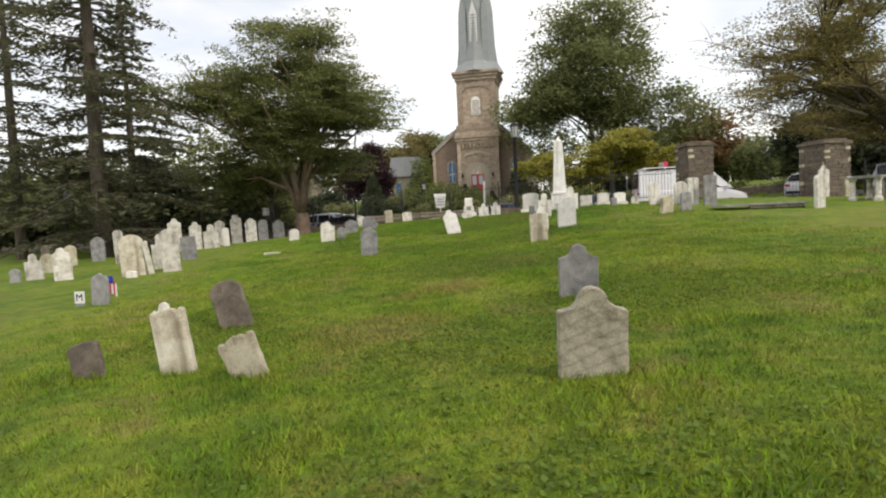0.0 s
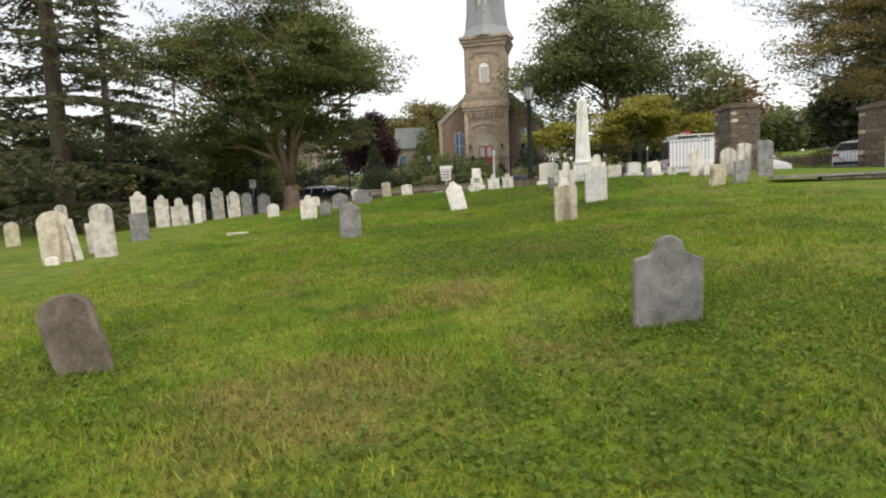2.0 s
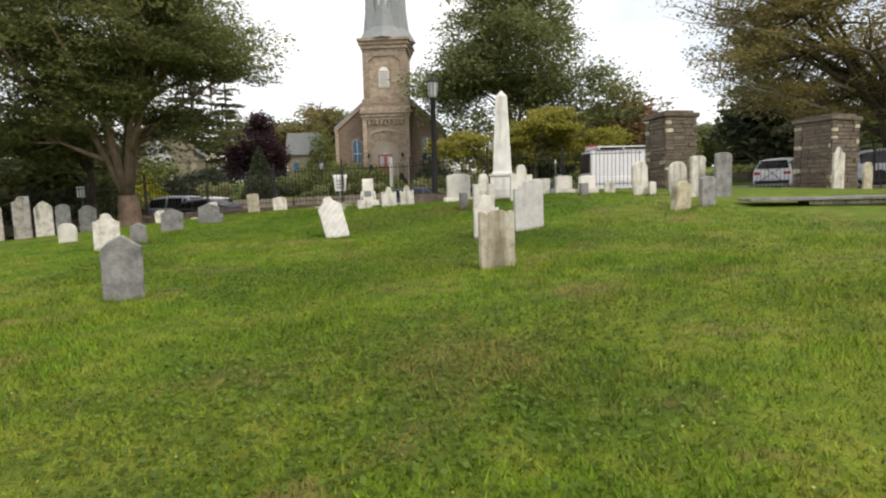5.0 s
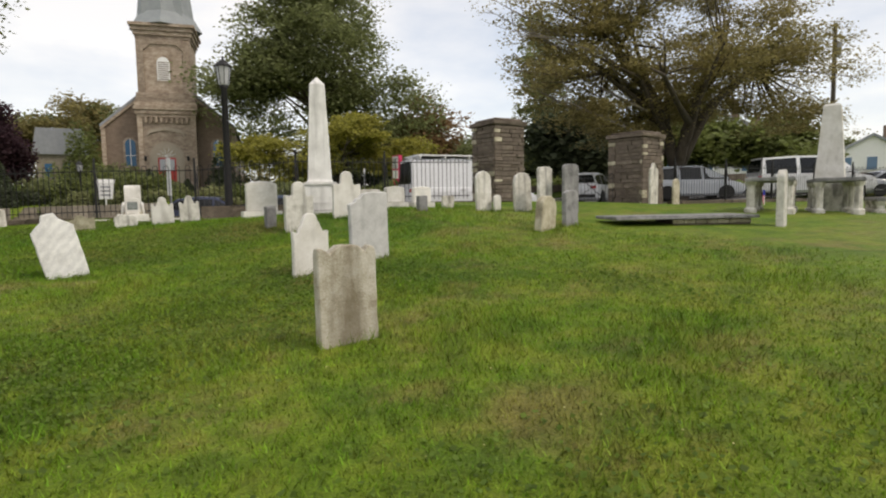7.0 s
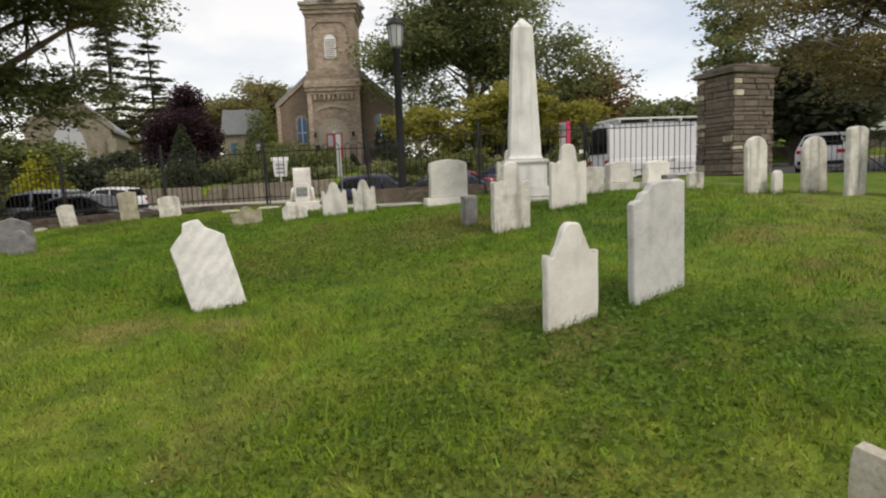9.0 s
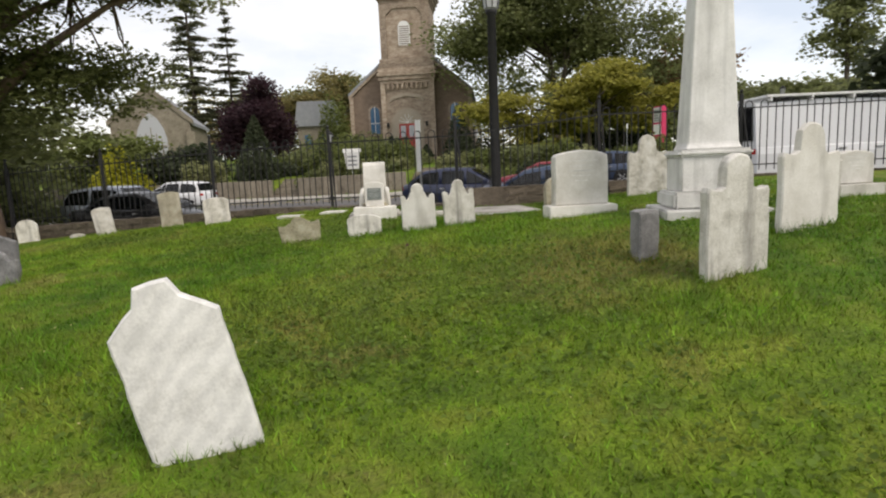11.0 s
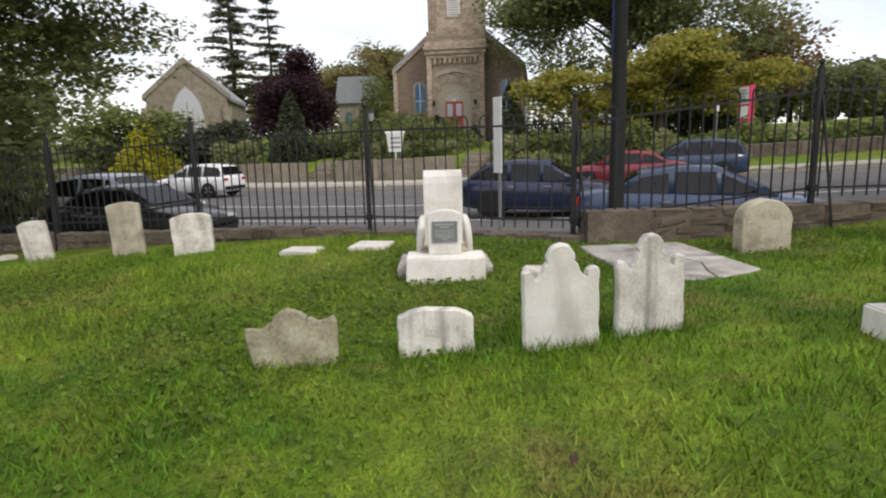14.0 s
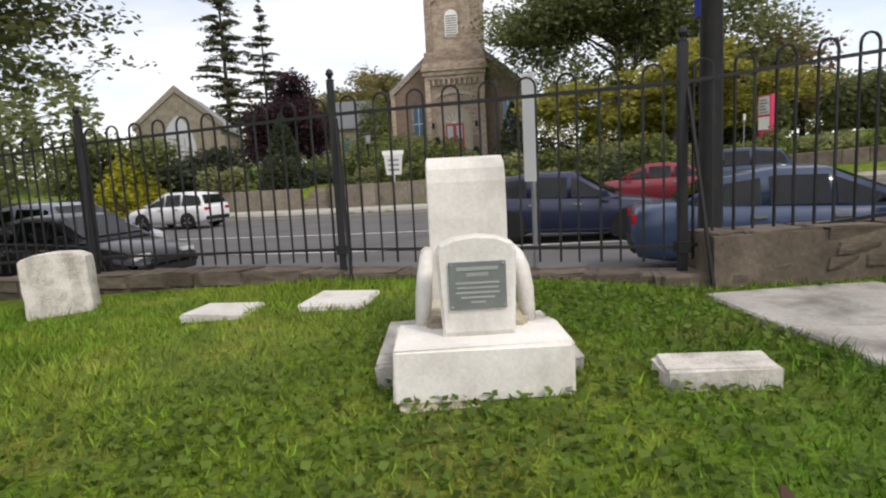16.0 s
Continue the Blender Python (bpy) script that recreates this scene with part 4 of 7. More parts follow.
tomb = thing("slab_tomb", 11.2, 19.9, gz(11.2, 19.9), "flat stone slab on low brick tomb base", "tomb", yaw=-22)
part("base", rough_block(-0.36, 1.25, -0.4, 0.4, -0.1, 0.10, 0.01, 0.01, 21), RUBBLE, tomb)
part("slab", rough_block(-1.6, 1.35, -0.55, 0.55, 0.10, 0.165, 0.012, 0.006, 22), SLATE, tomb)
for k in range(7):
    part("brick", boxed(-0.38 + k * 0.235, -0.38 + k * 0.235 + 0.22, -0.425, -0.38, 0.005, 0.085, bevel=0.006), TAN, tomb)


def table_tomb(x, y, sx, sy, yaw, h, label):
    t = thing("table_tomb", x, y, gz(x, y), label, "tomb", "table tombs", yaw=yaw)
    part("tabletop", rough_block(-sx / 2, sx / 2, -sy / 2, sy / 2, h, h + 0.10, 0.02, 0.005, int(x * 10)), SLATE, t)
    for px in (-0.42, 0, 0.42):
        for py in (-0.38, 0.38):
            bm = bmesh.new()
            lathe(bm, [(0.15, -0.1), (0.15, 0.08), (0.10, 0.13), (0.095, h - 0.12), (0.13, h - 0.06), (0.14, h)], 8, px * sx, py * sy)
            part("leg", bm, MARBLE, t)
    return t


table_tomb(16.5, 21.4, 2.9, 1.1, 30, 0.78, "grey stone table tomb standing on carved legs")
table_tomb(17.9, 20.6, 2.2, 1.1, 35, 0.80, "grey stone table tomb beside a pyramid monument")
table_tomb(20.0, 20.2, 2.0, 1.0, 35, 0.34, "low grey stone table tomb on short legs")
pyr = thing("pyramid_monument", 19.35, 21.5, gz(19.35, 21.5), "tapering white marble monument on stone base", "monument", yaw=25)
part("base_block", rough_block(-0.42, 0.42, -0.42, 0.42, -0.1, 0.85, 0.02, 0.005, 31), MARBLE, pyr)
bm = bmesh.new()
lathe(bm, [(0.37 * 1.414, 0.85), (0.215 * 1.414, 3.02), (0.16 * 1.414, 3.08)], 4)
bmesh.ops.rotate(bm, verts=bm.verts, cent=(0, 0, 0), matrix=Matrix.Rotation(radians(45), 3, "Z"))
part("shaft", bm, WHITE, pyr)

# small plot marker with a letter, and a flag
mark = thing("plot_marker_sign", -7.42, 11.2, gz(-7.42, 11.2), "small white plot marker lettered M in grass", "sign", yaw=-4)
part("panel", boxed(-0.11, 0.11, -0.008, 0.008, 0.06, 0.31, bevel=0.003), PAINT_WHITE, mark)
part("foot", boxed(-0.09, 0.09, -0.012, 0.012, -0.1, 0.06), STEEL, mark)
tc = bpy.data.curves.new("letter", "FONT")
tc.body, tc.size, tc.extrude, tc.align_x = "M", 0.21, 0.002, "CENTER"
letter = new("letter", tc)
letter.data.materials.append(plain("dark_blue_lettering", (0.02, 0.025, 0.06), 0.6))
letter.parent = mark
letter.matrix_local = pose(0, -0.011, 0.115, 90, 0, 0)


def grave_flag(x, y, h):
    f = thing("grave_flag", x, y, gz(x, y), "small striped flag on a stick by a grave", "flag", "grave flags")
    part("stick", tubed([(0, 0, -0.05), (0.05, 0, h)], 0.006, 5), PLATE, f)
    for k in range(4):
        part("stripe", boxed(0.02 + k * 0.035, 0.055 + k * 0.035, -0.004 + 0.01 * k, 0.004 + 0.01 * k, h * 0.30 - 0.03 * k, h * 0.92 - 0.05 * k), (SIGN_RED, PAINT_WHITE)[k % 2], f)
    part("canton", boxed(0.015, 0.11, -0.014, -0.006, h * 0.68, h * 0.95), BLUE_CLOTH, f)
    return f


grave_flag(-7.1, 11.7, 0.55)
grave_flag(19.4, 23.6, 0.6)


# ---------------------------------------------------------------- walls of rubble stone
def rubble_wall(name, xa, xb, top, depth, thick, label, mat, row=0.14, limit=300, offset=0.0):
    """A dry-looking wall that follows the fence line: a core, and stones proud of it."""
    w = thing(name, 0, 0, 0, label, "wall", kind="structure")
    px = np.arange(xa, xb + 0.25, 0.5)
    core = bmesh.new()
    ring = []
    for x in px:
        y = float(fence_y(x)) + offset
        ring.append([core.verts.new(p) for p in ((x, y - thick / 2, top(x) - depth), (x, y - thick / 2, top(x) - 0.02), (x, y + thick / 2, top(x) - 0.02), (x, y + thick / 2, top(x) - depth))])
    for a, b in zip(ring, ring[1:]):
        for k in range(4):
            core.faces.new((a[k], a[(k + 1) % 4], b[(k + 1) % 4], b[k]))
    core.faces.new(ring[0])
    core.faces.new(ring[-1][::-1])
    part("wall_core", core, mat, w)
    rng = random.Random(int(xa * 10) + 3)
    shapes = []
    for k in range(8):
        bm = rough_block(-0.5, 0.5, -0.5, 0.5, -0.5, 0.5, 0.08, 0.05, k + 40)
        me = bpy.data.meshes.new("stone")
        bm.to_mesh(me)
        bm.free()
        me.materials.append(mat)
        shapes.append(me)
    made = 0
    for r in range(int(depth / row)):
        x = xa
        while x < xb and made < limit:
            ln = rng.uniform(0.22, 0.62)
            y, z = float(fence_y(x + ln / 2)) + offset, top(x + ln / 2) - row * (r + 0.5)
            s = new("stone", rng.choice(shapes))
            s.parent = w
            s.matrix_local = Matrix.LocRotScale((min(x + ln / 2, xb), y, z), Euler((0, 0, math.atan2(float(fence_y(x + ln)) - float(fence_y(x)), ln))), (ln * 0.96, thick + rng.uniform(0.0, 0.05), row * 0.94))
            made += 1
            x += ln
    return w


def kerb_top(x):
    return 0.86 if x > -1 else 0.86 + 0.045 * (x + 1)


def high_top(x):
    return 1.14 + 0.004 * (x - 3)


rubble_wall("wall_north", 2.98, 11.6, high_top, 0.42, 0.42, "low brown rubble stone wall below the fence", RUBBLE, 0.1)
rubble_wall("wall_west", -15, 2.98, kerb_top, 0.56, 0.36, "low mossy rubble retaining wall under the fence", RUBBLE, 0.14)
rubble_wall("wall_far_west", -62, -15, lambda x: kerb_top(x) if x > -26 else kerb_top(-26), 1.3, 0.36, "long low stone boundary wall in shade", RUBBLE, 0.2, 40)
rubble_wall("wall_east", 20.4, 60, lambda x: 1.05, 0.5, 0.36, "low stone wall beside the parking lot", RUBBLE, 0.2, 60)


# ---------------------------------------------------------------- fence
fence = thing("iron_fence", 0, 0, 0, "black wrought-iron hairpin fence with square posts", "fence", kind="structure")


def fence_base(x):
    return (high_top(x) + 0.06 if x > 2.98 else kerb_top(x) + 0.04) if x < 13 else 1.1


PICK_H, RAIL_LO, RAIL_HI = 1.36, 0.13, 1.29
hoop = bmesh.new()
tube(hoop, [(0, -0.07, 0.02), (0, -0.07, PICK_H)] + [(0, -0.07 * math.cos(radians(a)), PICK_H + 0.07 * math.sin(radians(a))) for a in (30, 60, 90, 120, 150)] + [(0, 0.07, PICK_H), (0, 0.07, 0.02)], 0.0110, 4)
hoop_me = bpy.data.meshes.new("picket_hoop")
hoop.to_mesh(hoop_me)
hoop.free()
hoop_me.materials.append(IRON)


def fence_run(xa, xb, pitch=2.72, pick=0.275, posts=()):
    n = max(1, round((xb - xa) / pitch))
    posts = list(posts) or [xa + (xb - xa) * k / n for k in range(n + 1)]
    for a, b in zip(posts, posts[1:]):
        ya, yb, za, zb = float(fence_y(a)), float(fence_y(b)), fence_base(a + 0.02), fence_base(b - 0.02)
        turn = math.atan2(yb - ya, b - a)
        for rz in (RAIL_LO, RAIL_HI):
            bm = bmesh.new()
            tube(bm, [(a, ya, za + rz), (b, yb, zb + rz)], 0.018, 4)
            part("rail", bm, IRON, fence)
        ln = math.hypot(b - a, yb - ya)
        m = int(ln / pick)
        for j in range(m):
            f = (j + 0.5) / m
            o = new("picket_hoop", hoop_me)
            o.parent = fence
            o.matrix_local = pose(a + (b - a) * f, ya + (yb - ya) * f, za + (zb - za) * f, 0, 0, math.degrees(turn) + 90)
        post = bmesh.new()
        box(post, a - 0.029, a + 0.029, ya - 0.029, ya + 0.029, za - 0.1, za + 1.56)
        lathe(post, [(0.034, za + 1.56), (0.034, za + 1.575), (0.016, za + 1.59), (0.036, za + 1.625), (0.025, za + 1.655), (0.004, za + 1.67)], 8, a, ya)
        box(post, a - 0.045, a + 0.045, ya - 0.045, ya + 0.045, za + RAIL_LO - 0.04, za + RAIL_LO + 0.04)
        part("post", post, IRON, fence)
        brace = bmesh.new()
        tube(brace, [(a + 0.03, ya - 0.02, za + 1.25), (a + 0.10, ya - 0.28, gz(a + 0.1, ya - 0.3) - 0.02)], 0.016, 5)
        part("brace", brace, IRON, fence)


fence_run(-27.25, 2.83, posts=[-27.25 + 2.75 * k for k in range(9)] + [-2.43, 0.28, 2.83])
fence_run(2.87, 11.75)
fence_run(20.6, 44, 2.9, 0.29)


# ---------------------------------------------------------------- gate pillars of the churchyard
def gate_pillar(x, y, w, h, yaw, label):
    z = gz(x, y)
    p = thing("gate_pillar", x, y, z, label, "pillar", "churchyard gate pillars", yaw=yaw)
    part("core", boxed(-w / 2 + 0.03, w / 2 - 0.03, -w / 2 + 0.03, w / 2 - 0.03, -0.2, h - 0.05), PILLAR, p)
    part("cap", rough_block(-w / 2 - 0.09, w / 2 + 0.09, -w / 2 - 0.09, w / 2 + 0.09, h - 0.12, h + 0.04, 0.03, 0.02, 61), PILLAR, p)
    part("cap_ridge", rough_block(-w / 2 + 0.05, w / 2 - 0.05, -w / 2 + 0.05, w / 2 - 0.05, h + 0.04, h + 0.14, 0.04, 0.02, 62), PILLAR, p)
    rng = random.Random(int(x * 7))
    zc = 0.0
    while zc < h - 0.16:
        rh = rng.uniform(0.09, 0.20)
        for face in range(2):
            xx = -w / 2
            while xx < w / 2 - 0.02:
                quoin = xx < -w / 2 + 0.01 or xx > w / 2 - 0.4
                ln = rng.uniform(0.26, 0.36) if quoin else rng.uniform(0.3, 0.85)
                ln = min(ln, w / 2 - xx)
                bm = rough_block(xx + 0.006, xx + ln - 0.006, -w / 2 - rng.uniform(0.0, 0.03) - (0.02 if quoin else 0), -w / 2 + 0.06, zc + 0.006, min(zc + rh, h - 0.13) - 0.006, 0.012, 0.008, rng.randint(0, 999))
                if face:
                    bmesh.ops.rotate(bm, verts=bm.verts, cent=(0, 0, 0), matrix=Matrix.Rotation(radians(-90), 3, "Z"))
                part("stone", bm, TAN if quoin and rng.random() < 0.22 else PILLAR, p)
                xx += ln
        zc += rh
    return p


gate_pillar(12.75, 29.1, 1.30, 2.72, 4, "square brown coursed-stone gate pillar with cap")
gate_pillar(19.0, 28.7, 1.50, 2.90, 12, "square brown coursed-stone gate pillar beside tree")


def gate_leaf(x, y, ln, yaw):
    g = thing("iron_gate", x, y, gz(x, y) + 0.05, "black iron churchyard gate leaf standing open", "gate", "churchyard gate leaves", yaw=yaw)
    for z in (0.1, 1.15):
        part("rail", tubed([(0, 0, z), (ln, 0, z)], 0.018, 4), IRON, g)
    for k in range(int(ln / 0.14)):
        part("bar", tubed([(k * 0.14, 0, 0.02), (k * 0.14, 0, 1.3)], 0.009, 4), IRON, g)
    part("diagonal_brace", tubed([(0, 0, 1.35), (ln, 0, 0.1)], 0.016, 4), IRON, g)
    part("diagonal_brace", tubed([(0.05, 0, 0.1), (ln, 0, 1.7)], 0.016, 4), IRON, g)
    return g


gate_leaf(17.7, 28.6, 1.9, 158)
gate_leaf(13.8, 29.4, 1.9, 60)


# ---------------------------------------------------------------- lamps, signs and poles along the street
def street_lamp(x, y, z, h, r, label, banner=False):
    s = thing("street_lamp", x, y, z, label, "street lamp", "street lamps")
    bm = bmesh.new()
    lathe(bm, [(r * 1.7, -0.3), (r * 1.7, 0.35), (r * 1.15, 0.5), (r, 0.7), (r * 0.78, h - 0.85), (r * 1.1, h - 0.8), (r * 1.1, h - 0.74)], 12)
    part("pole", bm, IRON, s, "", True)
    bm = bmesh.new()
    lathe(bm, [(0.12, h - 0.74), (0.17, h - 0.70), (0.235, h - 0.14)], 8)
    part("lantern_glass", bm, GLASS_LAMP, s, "clear faceted lantern glass")
    bm = bmesh.new()
    lathe(bm, [(0.29, h - 0.14), (0.29, h - 0.11), (0.12, h + 0.06), (0.035, h + 0.11), (0.035, h + 0.2)], 8)
    part("lantern_cap", bm, IRON, s)
    for k in range(8):
        a = radians(45 * k)
        part("lantern_bar", tubed([(0.172 * math.cos(a), 0.172 * math.sin(a), h - 0.70), (0.24 * math.cos(a), 0.24 * math.sin(a), h - 0.14)], 0.013, 4), IRON, s)
    if banner:
        part("banner", boxed(-0.01, 0.01, 0.09, 0.36, h * 0.54, h * 0.76), BLUE_CLOTH, s, "blue hanging cloth banner")
        for z2 in (0.54, 0.76):
            part("banner_arm", tubed([(0, 0, h * z2), (0, 0.38, h * z2)], 0.015, 5), IRON, s)
    return s


street_lamp(4.05, 32.15, float(road_z(4.05)) + 0.14, 5.75, 0.125, "tall black lantern street lamp with blue banner", True)
street_lamp(-2.75, 66.9, float(far_z(-2.75, 66.9)), 3.3, 0.07, "slim black garden lamp near the church steps")
street_lamp(38.5, 70, float(far_z(38.5, 70)), 4.2, 0.08, "slim black lantern lamp on a lawn")


def pole_sign(x, y, z, h, w, sh, yaw, label, mat=PAINT_WHITE, pole=STEEL):
    s = thing("street_sign", x, y, z, label, "sign", "street signs", yaw=yaw)
    part("pole", tubed([(0, 0, -0.3), (0, 0, h)], 0.03, 8), pole, s)
    part("panel", boxed(-w / 2, w / 2, -0.045, -0.03, h - sh, h, bevel=0.006), mat, s)
    return s


pole_sign(2.33, 33.0, float(road_z(2.33)) + 0.14, 2.75, 0.24, 1.25, -62, "tall white street sign seen edge-on, on steel pole")
pole_sign(-11.8, 37.2, 0.2, 1.7, 0.4, 0.5, 10, "small white notice on a post by the fence")
pole_sign(-12.9, 34.6, gz(-12.9, 34.6), 1.75, 0.35, 0.4, 10, "small white notice on a post among gravestones")
pole_sign(17.2, 55.2, float(far_z(17.2, 55.2)), 2.3, 0.12, 0.3, 0, "thin grey street marker post")
pole_sign(24.6, 66.4, float(far_z(24.6, 66.4)), 2.6, 0.12, 0.3, 0, "thin grey marker post on grass")

trash = thing("shield_sign", -0.85, 62.6, float(far_z(-0.85, 62.6)), "white shield-shaped sign on a post by steps", "sign")
part("post", tubed([(0, 0, -0.2), (0, 0, 1.2)], 0.05, 6), PAINT_WHITE, trash)
part("panel", prismed([(-0.62, 2.0), (0.62, 2.0), (0.58, 1.75), (0.46, 0.55), (-0.46, 0.55), (-0.58, 1.75)], -0.05, 0.05, 0.01), PAINT_WHITE, trash)
part("header_bar", boxed(-0.66, 0.66, -0.07, 0.07, 1.78, 2.05), PAINT_WHITE, trash)
for k in range(3):
    part("text_line", boxed(-0.34, 0.34, -0.056, -0.05, 0.8 + 0.3 * k, 0.93 + 0.3 * k), STEEL, trash, "illegible grey line of writing")

rs = thing("red_sign_board", 24.3, 65.3, float(far_z(24.3, 65.3)), "tall magenta-red church notice board on legs", "sign", yaw=-74)
part("board", boxed(-0.52, 0.52, -0.16, 0.30, 1.0, 3.5, bevel=0.02), SIGN_RED, rs)
part("notice_face", boxed(-0.44, 0.44, -0.18, -0.161, 2.2, 3.4), PAINT_WHITE, rs, "pale notice panel with grey lettering")
part("notice_face", boxed(-0.44, 0.44, -0.18, -0.161, 1.2, 2.05), PAINT_WHITE, rs, "pale notice panel with grey lettering")
for k in range(5):
    part("text_line", boxed(-0.36, 0.3 - 0.1 * (k % 3), -0.186, -0.18, 2.3 + 0.2 * k, 2.4 + 0.2 * k), STEEL, rs, "illegible grey line of writing")
for px in (-0.36, 0.36):
    part("leg", boxed(px - 0.1, px + 0.1, -0.1, 0.1, -0.3, 1.15), SIGN_RED, rs)


# ---------------------------------------------------------------- vehicles
def wheel(parent, x, y, r):
    tyre = bmesh.new()
    lathe(tyre, [(r * 0.66, -0.10), (r * 0.94, -0.11), (r, -0.07), (r, 0.07), (r * 0.94, 0.11), (r * 0.66, 0.10)], 20)
    rot = Matrix.Rotation(radians(90), 3, "X")
    bmesh.ops.rotate(tyre, verts=tyre.verts, cent=(0, 0, 0), matrix=rot)
    w = part("wheel", tyre, TYRE, parent, "", True)
    w.matrix_local = pose(x, y, r)
    s = -1 if y < 0 else 1
    rim = bmesh.new()
    lathe(rim, [(r * 0.68, 0.085), (r * 0.66, 0.10), (r * 0.6, 0.09), (r * 0.6, 0.075)], 20)
    for k in range(5):
        sp = bmesh.new()
        box(sp, -r * 0.085, r * 0.085, 0.05, r * 0.64, 0.078, 0.112)
        bmesh.ops.rotate(sp, verts=sp.verts, cent=(0, 0, 0), matrix=Matrix.Rotation(radians(72 * k), 3, "Z"))
        tmp = bpy.data.meshes.new("spoke")
        sp.to_mesh(tmp)
        sp.free()
        rim.from_mesh(tmp)
        bpy.data.meshes.remove(tmp)
    bmesh.ops.rotate(rim, verts=rim.verts, cent=(0, 0, 0), matrix=Matrix.Rotation(radians(-90 if s > 0 else 90), 3, "X"))
    part("rim", rim, RIM, w, "silver spoked alloy rim")


def lofted(sections):
    """A skin over cross-sections of equal point count."""
    bm = bmesh.new()
    rings = [[bm.verts.new(p) for p in s] for s in sections]
    n = len(rings[0])
    for a, b in zip(rings, rings[1:]):
        for i in range(n):
            bm.faces.new((a[i], a[(i + 1) % n], b[(i + 1) % n], b[i]))
    bm.faces.new(rings[0][::-1])
    bm.faces.new(rings[-1])
    return bm


def car(name, x, y, z, yaw, kind, paint, label, category="car"):
    """Front towards +x. Body lofted along its length, cabin over it."""
    c = thing(name, x, y, z, label, category, "vehicles on the street", yaw=yaw)
    if kind == "sedan":
        L, W, r, wb = 4.75, 1.82, 0.33, (-1.38, 1.42)
        side = ((-2.37, 0.45, 0.78), (-2.30, 0.28, 0.98), (-1.9, 0.22, 1.03), (-1.2, 0.20, 1.00), (0.0, 0.20, 0.97), (0.95, 0.20, 0.95), (1.6, 0.22, 0.87), (2.15, 0.26, 0.76), (2.37, 0.40, 0.62))
        cab = ((-1.75, 1.0, 0.0), (-1.15, 1.36, 1.0), (-0.5, 1.45, 1.0), (0.15, 1.44, 1.0), (1.15, 0.97, 0.0))
        belt = 0.97
    elif kind == "suv":
        L, W, r, wb = 4.65, 1.88, 0.37, (-1.36, 1.36)
        side = ((-2.32, 0.55, 0.95), (-2.27, 0.34, 1.10), (-1.8, 0.28, 1.12), (-0.9, 0.27, 1.10), (0.2, 0.27, 1.08), (0.95, 0.27, 1.07), (1.6, 0.28, 1.00), (2.1, 0.32, 0.90), (2.32, 0.48, 0.74))
        cab = ((-2.26, 1.1, 0.0), (-1.95, 1.60, 1.0), (-1.0, 1.70, 1.0), (0.1, 1.68, 1.0), (1.15, 1.07, 0.0))
        belt = 1.08
    elif kind == "crossover":
        L, W, r, wb = 4.6, 1.85, 0.36, (-1.35, 1.38)
        side = ((-2.30, 0.5, 0.90), (-2.24, 0.30, 1.06), (-1.8, 0.24, 1.08), (-0.9, 0.23, 1.05), (0.2, 0.23, 1.02), (0.95, 0.23, 1.0), (1.6, 0.25, 0.94), (2.1, 0.29, 0.84), (2.30, 0.44, 0.70))
        cab = ((-2.1, 1.05, 0.0), (-1.5, 1.50, 1.0), (-0.7, 1.58, 1.0), (0.15, 1.55, 1.0), (1.15, 1.0, 0.0))
        belt = 1.02
    elif kind == "minivan":
        L, W, r, wb = 5.1, 1.98, 0.35, (-1.5, 1.5)
        side = ((-2.55, 0.5, 0.95), (-2.5, 0.3, 1.08), (-1.8, 0.22, 1.10), (-0.8, 0.22, 1.08), (0.4, 0.22, 1.06), (1.2, 0.22, 1.05), (1.8, 0.24, 0.98), (2.3, 0.28, 0.88), (2.55, 0.42, 0.72))
        cab = ((-2.5, 1.08, 0.0), (-2.25, 1.66, 1.0), (-1.0, 1.76, 1.0), (0.4, 1.74, 1.0), (1.75, 1.03, 0.0))
        belt = 1.06
    elif kind == "bus_van":
        L, W, r, wb = 5.7, 2.02, 0.37, (-1.75, 1.75)
        side = ((-2.85, 0.5, 1.15), (-2.8, 0.32, 1.25), (-1.8, 0.28, 1.27), (-0.8, 0.28, 1.27), (0.6, 0.28, 1.26), (1.5, 0.28, 1.25), (2.1, 0.30, 1.16), (2.6, 0.34, 1.08), (2.85, 0.5, 0.9))
        cab = ((-2.83, 1.25, 0.6), (-2.68, 2.05, 1.0), (-1.0, 2.14, 1.0), (0.9, 2.12, 1.0), (2.0, 1.2, 0.0))
        belt = 1.25
    else:
        L, W, r, wb = 6.0, 2.05, 0.37, (-1.9, 2.0)
        side = ((-3.0, 0.5, 1.2), (-2.97, 0.34, 1.4), (-1.8, 0.30, 1.4), (-0.8, 0.30, 1.4), (0.6, 0.30, 1.4), (1.5, 0.30, 1.38), (2.2, 0.32, 1.24), (2.75, 0.36, 1.08), (3.0, 0.5, 0.86))
        cab = ((-2.99, 1.4, 0.9), (-2.93, 2.5, 1.0), (-1.0, 2.58, 1.0), (1.0, 2.5, 1.0), (2.2, 1.32, 0.0))
        belt = 1.4
    hw = W / 2
    secs = []
